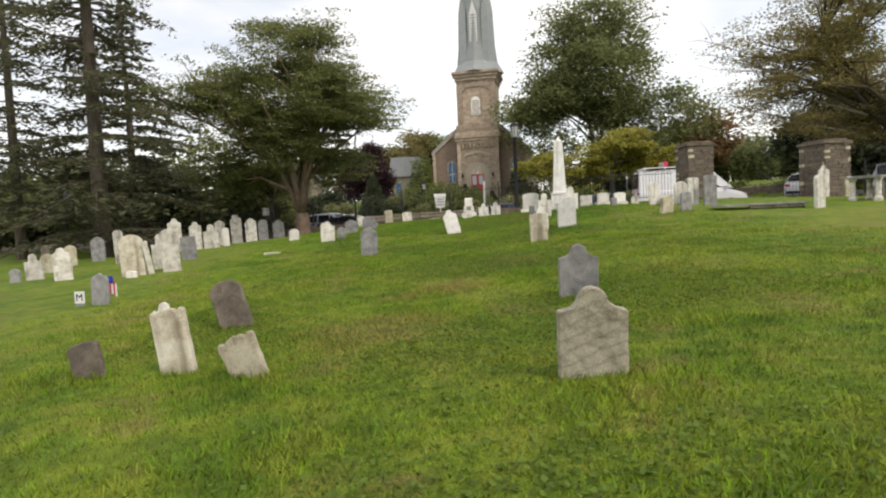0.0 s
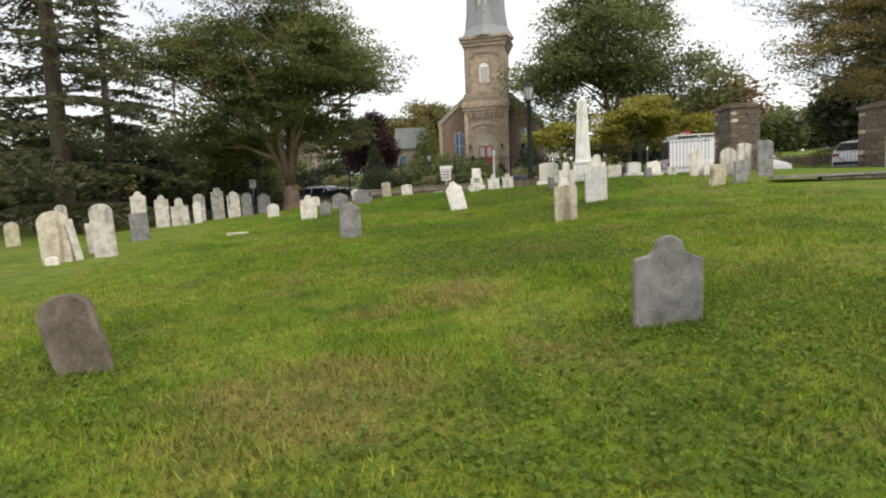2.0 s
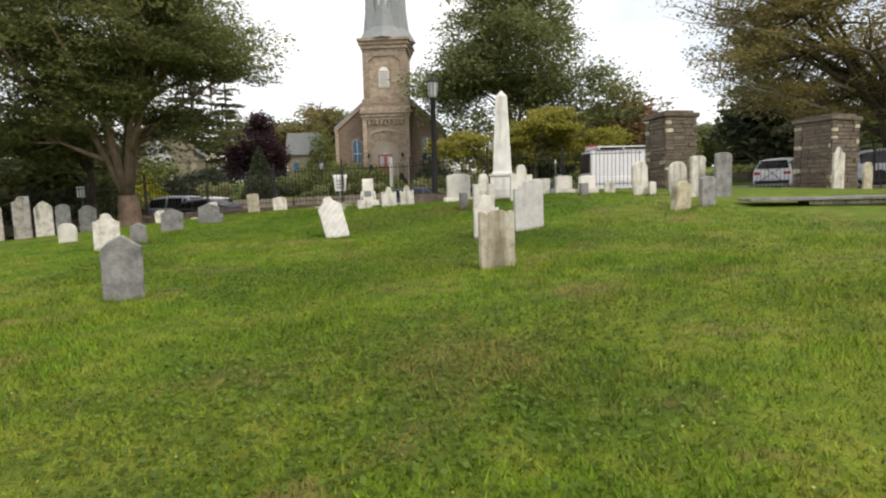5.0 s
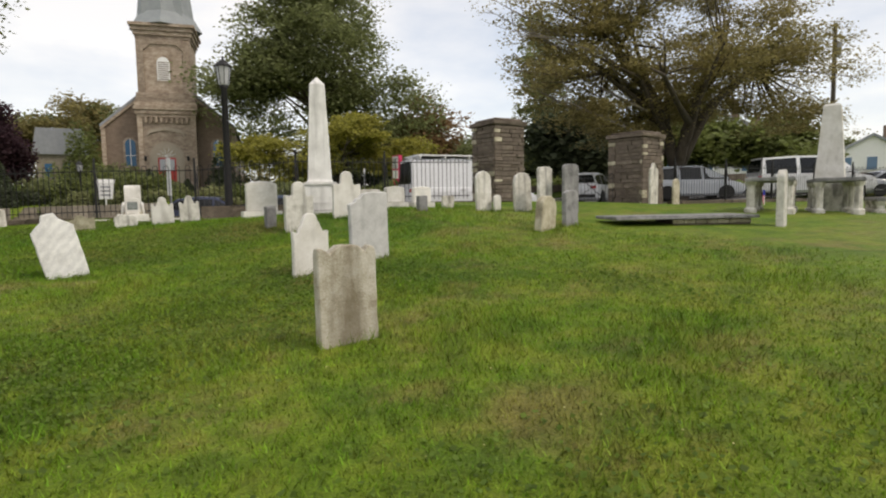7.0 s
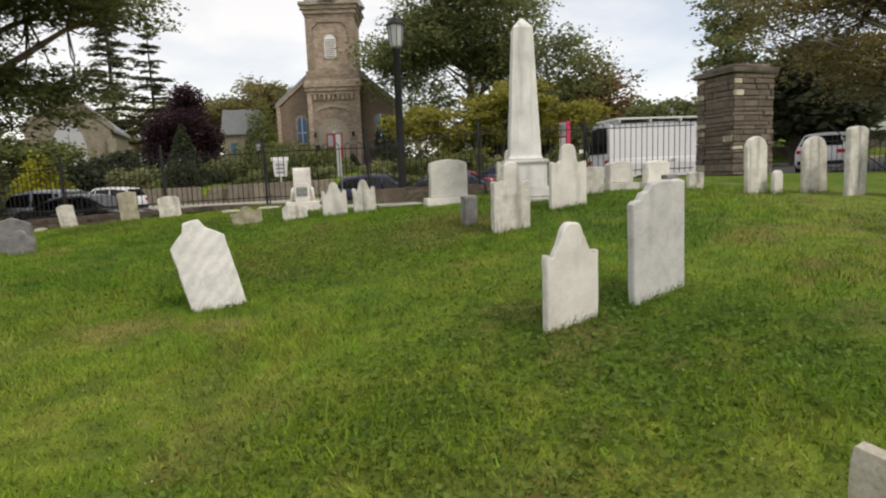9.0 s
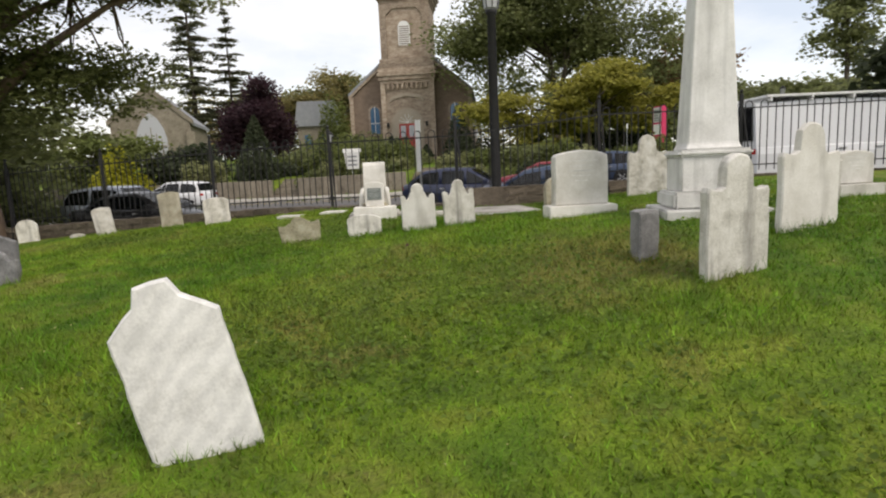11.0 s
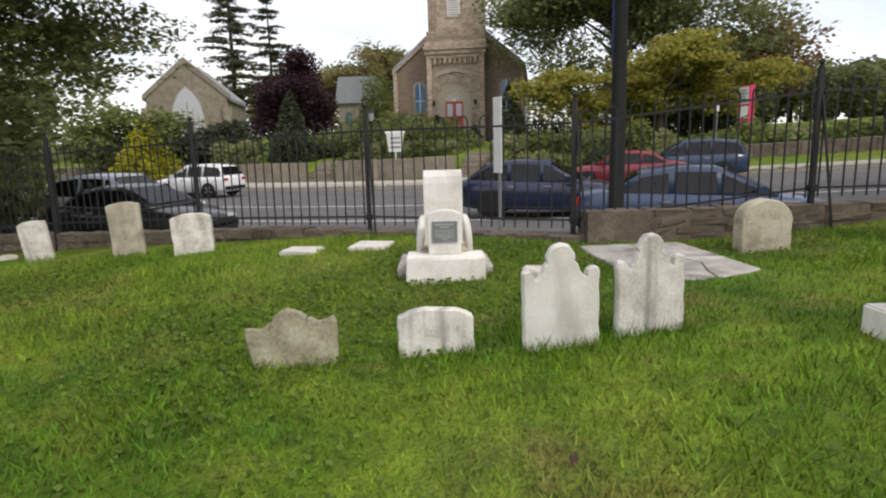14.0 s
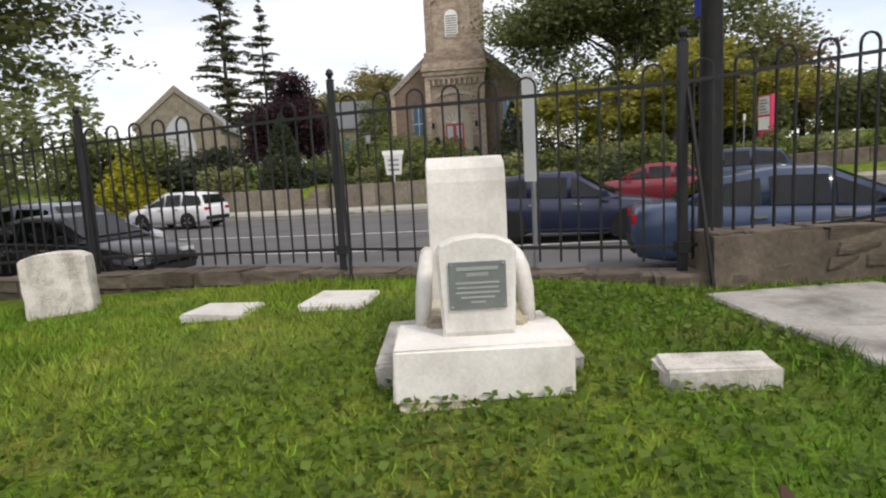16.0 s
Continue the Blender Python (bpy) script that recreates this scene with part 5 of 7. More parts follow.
    for k, (px, z0, z1) in enumerate(side):
        f = 0.86 if k in (0, len(side) - 1) else (0.95 if k in (1, len(side) - 2) else 1.0)
        h2 = hw * f
        secs.append([(px, -h2 * 0.9, z0), (px, -h2, z0 + 0.12), (px, -h2, z1 - 0.22), (px, -h2 * 0.96, z1 - 0.06), (px, -h2 * 0.86, z1), (px, 0, z1 + 0.02), (px, h2 * 0.86, z1), (px, h2 * 0.96, z1 - 0.06), (px, h2, z1 - 0.22), (px, h2, z0 + 0.12), (px, h2 * 0.9, z0)])
    part("body", lofted(secs), paint, c, "", "van" not in kind)
    for sx in wb:
        for sy in (-1, 1):
            arch = bmesh.new()
            prism(arch, [(sx + (r + 0.06) * math.cos(radians(a)), r + (r + 0.06) * math.sin(radians(a))) for a in range(-30, 211, 20)], sy * (hw + 0.006) - 0.05, sy * (hw + 0.006) + 0.004)
            part("wheel_arch", arch, TYRE, c)
            wheel(c, sx, sy * (hw - 0.075), r)
    glass = kind in ("sedan", "suv", "crossover", "minivan", "bus_van")
    csec = []
    for px, pz, f in cab:
        b2, t2 = hw * 0.90, hw * (0.90 - 0.20 * min(1.0, (pz - belt) / 0.5))
        csec.append([(px, -b2, belt - 0.04), (px, -t2, pz), (px, -t2 * 0.8, pz + 0.03 * f), (px, 0, pz + 0.05 * f), (px, t2 * 0.8, pz + 0.03 * f), (px, t2, pz), (px, b2, belt - 0.04)])
    part("cabin", lofted(csec), paint, c, "", "van" not in kind)
    # glazing laid a little proud of the cabin
    top = [(px, pz) for px, pz, f in cab]
    for sy in (-1, 1):
        wins = ((0.04, 0.36), (0.40, 0.66), (0.69, 0.97)) if glass else ((0.74, 0.97),)
        x0, x1 = top[0][0] + 0.06, top[-1][0] - 0.08
        for a, b in wins:
            pts = []
            n = 6
            for k in range(n + 1):
                px = x0 + (x1 - x0) * (a + (b - a) * k / n)
                pz = np.interp(px, [t[0] for t in top], [t[1] for t in top])
                pts.append((px, max(belt + 0.015, pz - 0.075)))
            bm = bmesh.new()
            lo = [(px, belt + 0.01) for px, pz in pts]
            vs = []
            for row2 in (lo, pts):
                ring = []
                for (px, pz), (_, pt) in zip(row2, pts):
                    roof = pt + 0.075
                    inset = 0.20 * min(1.0, max(0, roof - belt) / 0.5) * (pz - belt + 0.04) / (roof - belt + 0.04)
                    ring.append(bm.verts.new((px, sy * (hw * (0.90 - inset) + 0.016), pz)))
                vs.append(ring)
            for k in range(n):
                bm.faces.new((vs[0][k], vs[0][k + 1], vs[1][k + 1], vs[1][k]))
            bmesh.ops.solidify(bm, geom=list(bm.faces), thickness=0.008)
            part("side_window", bm, GLASS_DARK, c)
    for (ax, az, _), (bx, bz, _) in ((cab[-1], cab[-2]), (cab[0], cab[1])):
        bm = bmesh.new()
        q = []
        for f in (0.10, 0.90):
            px, pz = ax + (bx - ax) * f, az + (bz - az) * f
            w2 = hw * (0.86 - 0.20 * min(1.0, max(0, pz - belt) / 0.5)) - 0.04
            off = 0.03 if ax > 0 else -0.03
            q.append([(px + off, -w2, pz + 0.035), (px + off, w2, pz + 0.035)])
        vs = [bm.verts.new(p) for p in (q[0][0], q[0][1], q[1][1], q[1][0])]
        bm.faces.new(vs)
        bmesh.ops.solidify(bm, geom=list(bm.faces), thickness=0.02)
        part("windscreen" if ax > 0 else "rear_window", bm, GLASS_DARK, c)
    xf, xr = side[-1][0], side[0][0]
    zf, zr = side[-2][2], side[1][2]
    for sy in (-1, 1):
        part("headlight", boxed(xf - 0.30, xf - 0.02, sy * hw * 0.62 - 0.18, sy * hw * 0.62 + 0.18, zf - 0.17, zf - 0.05, bevel=0.02), HEAD, c)
        part("tail_light", boxed(xr - 0.01, xr + 0.22, sy * hw * 0.72 - 0.16, sy * hw * 0.72 + 0.16, zr - 0.24, zr - 0.08, bevel=0.02), TAIL, c)
        part("mirror", boxed(cab[-1][0] - 0.42, cab[-1][0] - 0.22, sy * (hw + 0.09) - 0.09, sy * (hw + 0.09) + 0.09, belt + 0.0, belt + 0.14, bevel=0.03), paint, c)
        for hx in (-0.75, 0.25):
            part("door_handle", boxed(hx - 0.1, hx + 0.1, sy * (hw + 0.008) - 0.014, sy * (hw + 0.008) + 0.014, belt - 0.16, belt - 0.12), RIM, c)
    part("front_bumper", boxed(xf - 0.16, xf + 0.03, -hw * 0.8, hw * 0.8, side[-1][1] - 0.12, side[-1][1] + 0.06, bevel=0.03), TYRE, c)
    part("rear_bumper", boxed(xr - 0.03, xr + 0.16, -hw * 0.84, hw * 0.84, side[0][1] - 0.12, side[0][1] + 0.06, bevel=0.03), TYRE, c)
    part("grille", boxed(xf - 0.06, xf + 0.012, -hw * 0.5, hw * 0.5, side[-1][1] + 0.09, side[-1][2] - 0.02, bevel=0.01), TYRE, c)
    if kind == "panel_van":
        part("roof_rack", boxed(-2.7, 0.9, -0.85, 0.85, 2.66, 2.72, bevel=0.01), PAINT_WHITE, c)
        for k in range(4):
            part("rack_foot", boxed(-2.6 + k * 1.1, -2.55 + k * 1.1, -0.85, 0.85, 2.55, 2.66), PAINT_WHITE, c)
    return c


P_BLACK, P_NAVY, P_BLUE = car_paint("black_car_paint", (0.012, 0.012, 0.014)), car_paint("navy_car_paint", (0.016, 0.024, 0.065)), car_paint("steel_blue_car_paint", (0.032, 0.055, 0.11))
P_WHITE, P_SILVER, P_RED = car_paint("white_car_paint", (0.74, 0.75, 0.77)), car_paint("silver_car_paint", (0.42, 0.45, 0.50)), car_paint("red_car_paint", (0.20, 0.018, 0.03))
SLOPE = -20.3
car("sedan", -6.3, 38.35, float(road_z(-6.3)) + 0.04, SLOPE, "sedan", P_BLACK, "glossy black sedan on the street by the fence")
car("sedan", 6.5, 34.4, float(road_z(6.5)), -17, "sedan", P_BLUE, "steel-blue sedan on the street by the fence")
car("suv", 4.5, 39.9, float(road_z(4.5)), SLOPE, "crossover", P_NAVY, "dark navy crossover car in the middle lane")
car("suv", -11.0, 54.6, float(road_z(-11)), SLOPE + 180, "suv", P_WHITE, "white sport utility car in the far lane")
car("suv", -8.1, 41.2, float(road_z(-8.1)), SLOPE, "suv", P_SILVER, "silver-white sport utility car in the middle lane")
car("suv", -18.5, 49.5, float(road_z(-18.5)), SLOPE, "suv", P_WHITE, "small white car farther up the street")
car("panel_van", 14.3, 33.8, float(road_z(14.3)), -5, "panel_van", P_WHITE, "tall white panel van with roof rack on street", "van")
car("suv", 23.2, 36.0, gz(23.2, 36.0) + 0.1, 35, "suv", P_WHITE, "white sport utility car parked beyond the gate")
car("minivan", 27.4, 33.0, gz(27.4, 33.0) + 0.1, -30, "minivan", P_SILVER, "silver minivan parked beyond the gravestones", "minivan")
car("bus_van", 32.6, 29.8, gz(32.6, 29.8) + 0.1, -32, "bus_van", P_WHITE, "white passenger van parked beyond the fence", "van")
car("sedan", 9.3, 47.0, float(road_z(9.3)), SLOPE + 180, "sedan", P_RED, "red sedan in the far lane")
car("suv", 12.4, 48.2, float(road_z(12.4)), SLOPE + 180, "suv", P_BLUE, "blue sport utility car behind a red sedan")
car("sedan", 38.6, 28.6, gz(38.6, 28.6) + 0.1, -30, "sedan", P_SILVER, "grey sedan parked beyond the fence")


# ---------------------------------------------------------------- church
def arched(cx, z0, z1, w, n=10):
    """Outline of a round-headed opening."""
    r = w / 2
    return [(cx - r, z0), (cx + r, z0)] + [(cx + r * math.cos(radians(a)), z1 - r + r * math.sin(radians(a))) for a in np.linspace(0, 180, n)]


CH = 3.75
church = thing("church", 4.95, 92.0, CH, "brown stone church with square tower and grey spire", "church", yaw=-11)


def cpart(name, outl, y0, y1, mat, label="", parent=None, chamfer=0.0):
    return part(name, prismed(outl, y0, y1, chamfer), mat, parent or church, label)


# nave with pitched roof
NW, NE, EV, RG = -7.4, 7.6, 7.3, 13.6
nave = cpart("nave_wall", [(NW, -1.5), (NE, -1.5), (NE, EV), (0.1, RG), (NW, EV)], 1.4, 30, CHURCH_SIDE)
for sx, ex in ((NW - 0.35, -1), (NE + 0.35, 1)):
    slope = (RG - EV) / (NE - 0.1)
    bm = bmesh.new()
    prism(bm, [(0.1, RG + 0.08), (sx, EV - 0.2), (sx, EV + 0.12), (0.1, RG + 0.45)] if ex < 0 else [(0.1, RG + 0.08), (0.1, RG + 0.45), (sx, EV + 0.12), (sx, EV - 0.2)], 1.05, 30.3)
    part("roof", bm, ROOF, church)
    bm = bmesh.new()
    prism(bm, [(0.1, RG - 0.35), (sx, EV - 0.55), (sx, EV - 0.15), (0.1, RG + 0.1)] if ex < 0 else [(0.1, RG - 0.35), (0.1, RG + 0.1), (sx, EV - 0.15), (sx, EV - 0.55)], 1.12, 1.42)
    part("gable_cornice", bm, CHURCH, church)
    bm = bmesh.new()
    box(bm, min(sx * 0.93, sx * 0.99), max(sx * 0.93, sx * 0.99), 1.18, 1.42, -1.5, EV - 0.3)
    part("corner_pilaster", bm, CHURCH, church)
for cx in (-4.5, 5.7):
    cpart("window_surround", arched(cx, 2.1, 5.95, 1.7), 1.26, 1.42, CHURCH)
    w = cpart("window", arched(cx, 2.35, 5.65, 1.15), 1.20, 1.30, GLASS_SKY_TINT, "tall round-headed window with painted blue sky reflection")
    cpart("window_frame", arched(cx, 2.30, 5.75, 0.09), 1.17, 1.22, PAINT_WHITE, "", w)
    part("glazing_bar", boxed(cx - 0.56, cx + 0.56, 1.17, 1.21, 3.6, 3.68), PAINT_WHITE, w)
for k in range(4):
    bm = bmesh.new()
    box(bm, NE - 0.02, NE + 0.12, 6 + 6 * k, 7.2 + 6 * k, 2.0, 5.6)
    part("side_window", bm, GLASS_PALE, church, "pale tall side window")

# tower: lower stage, belt courses, belfry stage, cornice
LW, UW = 3.25, 3.0
part("tower_base", boxed(-LW, LW, 0, 6.6, -1.5, 8.3), CHURCH, church)
for sx in (-1, 1):
    part("tower_pilaster", boxed(sx * LW - 0.5 if sx > 0 else sx * LW - 0.08, sx * LW + 0.08 if sx > 0 else sx * LW + 0.5, -0.16, 0.02, -1.5, 8.2), CHURCH, church)
for k, (ov, z0, z1) in enumerate(((0.12, 8.2, 8.6), (0.28, 8.6, 9.1), (0.42, 9.1, 9.55), (0.30, 9.55, 10.05), (0.16, 10.05, 10.6), (0.05, 10.6, 11.2))):
    part("belt_course", boxed(-LW - ov, LW + ov, -ov - 0.1, 6.6 + ov, z0, z1, bevel=0.04), CHURCH, church)
for k in range(9):
    x = -2.35 + k * 0.5875
    part("corbel", boxed(x - 0.14, x + 0.14, -0.34, 0.02, 7.55, 8.22, bevel=0.04), CHURCH, church)
part("belfry_stage", boxed(-UW, UW, 0.15, 6.3, 11.2, 18.4), CHURCH, church)
for sx in (-1, 1):
    part("belfry_pilaster", boxed(sx * UW - 0.75 if sx > 0 else sx * UW - 0.06, sx * UW + 0.06 if sx > 0 else sx * UW + 0.75, -0.04, 0.17, 11.2, 17.6), CHURCH, church)
part("belfry_panel_head", prismed([(-2.3, 16.3), (-1.4, 17.1), (1.4, 17.1), (2.3, 16.3), (2.3, 17.7), (-2.3, 17.7)], -0.02, 0.17), CHURCH, church)
for k, (ov, z0, z1) in enumerate(((0.12, 17.7, 18.1), (0.3, 18.1, 18.6), (0.5, 18.6, 19.1), (0.72, 19.1, 19.5))):
    part("tower_cornice", boxed(-UW - ov, UW + ov, 0.15 - ov, 6.3 + ov, z0, z1, bevel=0.04), CHURCH, church)


def louvre(cx, z0, z1, w, y, n):
    cpart("louvre_surround", arched(cx, z0 - 0.2, z1 + 0.25, w + 0.5), y - 0.03, y + 0.12, CHURCH)
    lv = cpart("louvre", arched(cx, z0, z1, w), y - 0.07, y + 0.05, PAINT_WHITE, "white painted belfry louvre")
    # dark strips laid over the white plate draw the shade between slats
    for k in range(n):
        z = z0 + 0.1 + (z1 - z0 - w * 0.4) * k / n
        bm = bmesh.new()
        prism(bm, [(cx - w * 0.42, z), (cx + w * 0.42, z), (cx + w * 0.42, z + 0.11), (cx - w * 0.42, z + 0.11)], y - 0.09, y - 0.068)
        part("louvre_gap", bm, CHURCH_SIDE, lv)


louvre(-0.1, 12.75, 15.6, 1.45, 0.12, 9)
# doorway
for k, (gw, yy) in enumerate(((4.0, -0.10), (3.5, -0.16), (3.0, -0.05))):
    cpart("door_arch", arched(-0.2, -1.5, 5.25 - 0.28 * k, gw), yy, 0.02, CHURCH_TRIM if k != 2 else CHURCH_SIDE)
cpart("pediment", [(-2.3, 5.9), (-1.9, 6.35), (-0.2, 6.7), (1.5, 6.35), (1.9, 5.9), (1.9, 6.4), (1.5, 6.75), (-0.2, 7.1), (-1.9, 6.75), (-2.3, 6.4)], -0.14, 0.02, CHURCH_TRIM)
cpart("fanlight", arched(-0.2, 3.35, 4.55, 2.4), -0.14, -0.06, GLASS_PALE, "pale fanlight above doors")
for a in range(20, 161, 28):
    bm = bmesh.new()
    tube(bm, [(-0.2, -0.15, 3.4), (-0.2 + 1.1 * math.cos(radians(a)), -0.15, 3.4 + 1.05 * math.sin(radians(a)))], 0.03, 4)
    part("fanlight_bar", bm, PAINT_WHITE, church)
part("door_frame", boxed(-1.42, 1.02, -0.13, -0.055, 0.2, 3.4), PAINT_WHITE, church)
for cx in (-0.72, 0.32):
    d = part("door", boxed(cx - 0.5, cx + 0.5, -0.2, -0.13, 0.25, 3.3, bevel=0.02), PAINT_RED, church, "red painted church door leaf")
    part("door_glass", boxed(cx - 0.33, cx + 0.33, -0.215, -0.2, 1.7, 3.1), GLASS_PALE, d, "pale door pane with lattice")
for sx in (-2.6, 2.25):
    bm = bmesh.new()
    lathe(bm, [(0.05, 2.9), (0.14, 3.0), (0.16, 3.4), (0.05, 3.55)], 8, sx, -0.3)
    part("wall_lantern", bm, IRON, church)
# spire: square skirt, louvred stage, needle
bm = bmesh.new()
R2 = 1.414
lathe(bm, [(3.05 * R2, 19.5), (2.35 * R2, 21.2), (2.12 * R2, 24.0), (1.98 * R2, 29.5), (0.05, 46)], 8, 0, 3.2)
part("spire", bm, SPIRE, church, "grey slate broach spire")
for sx in (-1, 1):
    bm = bmesh.new()
    prism(bm, [(sx * 1.75 - 0.55, 19.6), (sx * 1.75 + 0.55, 19.6), (sx * 1.75 + 0.5, 29.0), (sx * 1.75, 31.5), (sx * 1.75 - 0.5, 29.0)], 0.55, 1.6)
    part("spire_pinnacle", bm, SPIRE, church)
cpart("spire_gablet", [(-0.95, 23.6), (0.85, 23.6), (0.85, 28.6), (-0.05, 31.4), (-0.95, 28.6)], 0.45, 2.2, SPIRE)
lv = cpart("spire_louvre", [(-0.65, 24.2), (0.55, 24.2), (0.55, 28.4), (-0.05, 30.6), (-0.65, 28.4)], 0.38, 0.5, PAINT_WHITE, "white pointed louvre of the spire")
# slat shade again drawn as darker strips on the white face
for k in range(10):
    part("louvre_gap", boxed(-0.5, 0.4, 0.36, 0.385, 24.4 + 0.42 * k, 24.58 + 0.42 * k), SPIRE, lv)

# rear wings
wing = thing("parish_house", -7.5, 103, 4.0, "low stone parish house with grey roof", "house")
part("wall", boxed(-2.7, 2.7, 0, 8, -1, 4.2), CHAPEL, wing)
part("roof", prismed([(-3.0, 4.0), (3.0, 4.0), (3.0, 4.4), (2.5, 7.4), (-2.5, 7.4), (-3.0, 4.4)], -0.4, 8.4), ROOF, wing)
for cx in (-1.4, 0.6):
    part("window", boxed(cx - 0.4, cx + 0.4, -0.06, 0.02, 1.0, 2.8), GLASS_SKY_TINT, wing)

chapel = thing("chapel", -26.4, 93.5, 2.2, "grey-brown stone chapel with pointed window", "church", yaw=7)
part("wall", prismed([(-4.5, -2.5), (4.5, -2.5), (4.5, 6.2), (0, 10.2), (-4.5, 6.2)], 0, 12), CHAPEL, chapel)
for ex in (-1, 1):
    o = [(0, 9.9), (ex * 4.8, 5.8), (ex * 4.8, 6.2), (0, 10.4)]
    part("roof", prismed(o if ex < 0 else o[::-1], 0.35, 12.3), ROOF, chapel)
    o = [(0, 10.0), (ex * 4.85, 5.9), (ex * 4.85, 6.5), (0, 10.75)]
    part("gable_coping", prismed(o if ex < 0 else o[::-1], -0.15, 0.36), CHAPEL, chapel)
    part("buttress", boxed(ex * 4.5 - 0.5, ex * 4.5 + 0.5, -0.5, 0.4, -2.5, 5.0, bevel=0.05), CHAPEL, chapel)
pw = [(-1.75, 1.2), (1.75, 1.2), (1.75, 4.2), (1.45, 5.5), (0.85, 6.6), (0, 7.4), (-0.85, 6.6), (-1.45, 5.5), (-1.75, 4.2)]
part("window_surround", prismed([(x * 1.22, 1.0 + (z - 1.2) * 1.06) for x, z in pw], -0.1, 0.02), CHAPEL, chapel)
cw = part("window", prismed(pw, -0.16, -0.08), GLASS_PALE, chapel, "large pale pointed chapel window")
for k in range(-2, 3):
    part("mullion", boxed(k * 0.58 - 0.05, k * 0.58 + 0.05, -0.2, -0.16, 1.2, 5.6 - abs(k) * 0.7), CHAPEL, cw)
part("transom", boxed(-1.7, 1.7, -0.2, -0.16, 3.3, 3.45), CHAPEL, cw)
part("rose_stone", prismed([(0.45 * math.cos(a), 8.4 + 0.45 * math.sin(a)) for a in np.linspace(0, 6.28, 12, endpoint=False)], -0.06, 0.02), CHAPEL, chapel)


def house(x, y, z, w, d, h, yaw, label, wall, floors=2):
    s = thing("house", x, y, z, label, "house", "houses beyond the parking lot", yaw=yaw)
    part("wall", prismed([(-w / 2, -2), (w / 2, -2), (w / 2, h), (0, h + w * 0.28), (-w / 2, h)], 0, d), wall, s)
    for ex in (-1, 1):
        o = [(0, h + w * 0.28), (ex * (w / 2 + 0.4), h - 0.2), (ex * (w / 2 + 0.4), h + 0.1), (0, h + w * 0.28 + 0.35)]
        part("roof", prismed(o if ex < 0 else o[::-1], -0.4, d + 0.4), ROOF, s)
    for f in range(floors):
        for cx in (-w * 0.3, 0, w * 0.3):
            wd = part("window", boxed(cx - 0.55, cx + 0.55, -0.08, 0.02, 0.9 + 2.9 * f, 2.5 + 2.9 * f), GLASS_SKY_TINT, s)
            part("window_frame", boxed(cx - 0.65, cx + 0.65, -0.05, 0.0, 0.8 + 2.9 * f, 2.6 + 2.9 * f), PAINT_WHITE, wd)
    part("chimney", boxed(w * 0.2, w * 0.2 + 0.8, d * 0.4, d * 0.4 + 0.8, h, h + w * 0.28 + 1.6), CHURCH_SIDE, s)
    return s


house(66, 62, 0.5, 15, 10, 7.5, -48, "white two-storey house with grey roof", PAINT_WHITE)
house(84, 52, 0.5, 9, 10, 5.5, -55, "small white gabled house behind parking lot", PAINT_WHITE)
house(78, 66, 0.5, 10, 10, 8.5, -50, "pale house with brown roof beyond trees", CONCRETE)


def utility_pole(x, y, h, label):
    u = thing("utility_pole", x, y, gz(x, y), label, "utility pole", "utility poles")
    part("pole", tubed([(0, 0, -0.5), (0.05, 0, h * 0.5), (0, 0, h)], [0.17, 0.15, 0.12], 8), BARK, u)
    part("crossarm", boxed(-1.1, 1.1, -0.06, 0.06, h - 0.9, h - 0.75), BARK, u)
    bm = bmesh.new()
    lathe(bm, [(0.22, h - 2.2), (0.25, h - 2.1), (0.25, h - 1.3), (0.2, h - 1.2)], 10, 0.35, 0)
    part("transformer", bm, STEEL, u)
    return u


utility_pole(43.7, 34.9, 11.0, "dark wooden utility pole with transformer")
utility_pole(-24, 35.5, 5.2, "slim pale post beside a boundary wall")


# far retaining wall, steps and railing beyond the street
def bank_wall(name, xa, xb, off, top, label, mat):
    w = thing(name, 0, 0, 0, label, "wall", kind="structure")
    px = np.arange(xa, xb, 1.0)
    for a in px:
        bm = bmesh.new()
        b = a + 0.985
        ya, yb = float(far_kerb_y(a)) + off, float(far_kerb_y(b)) + off
        za, zb = float(road_z(a)), float(road_z(b))
        v = [bm.verts.new(p) for p in ((a, ya, za - 0.3), (b, yb, zb - 0.3), (b, yb, zb + top), (a, ya, za + top), (a, ya + 0.5, za - 0.3), (b, yb + 0.5, zb - 0.3), (b, yb + 0.5, zb + top), (a, ya + 0.5, za + top))]
        for q in ((0, 1, 2, 3), (5, 4, 7, 6), (4, 0, 3, 7), (1, 5, 6, 2), (3, 2, 6, 7), (4, 5, 1, 0)):
            bm.faces.new([v[k] for k in q])
        bmesh.ops.bevel(bm, geom=list(bm.edges), offset=0.02, segments=1, affect="EDGES")
        part("wall_block", bm, mat, w)
    return w


bank_wall("wall_bank_west", -45, -7.5, 3.7, 1.45, "grey stone retaining wall across the street", CHAPEL)
bank_wall("wall_bank_steps", -5.0, 2.6, 3.7, 1.5, "grey-brown stone retaining wall beside steps", CHAPEL)
bank_wall("wall_bank_east", 17, 60, 2.55, 1.12, "long stone retaining wall under a lawn", PILLAR)


def stair(x, y, z, n, w, label, yaw):
    s = thing("stone_steps", x, y, z, label, "steps", "stone steps", "structure", yaw)
    for k in range(n):
        part("step", rough_block(-w / 2, w / 2, k * 0.34, k * 0.34 + 0.42, k * 0.17 - 0.2, k * 0.17 + 0.17, 0.03, 0.008, k), CHAPEL, s)
    return s


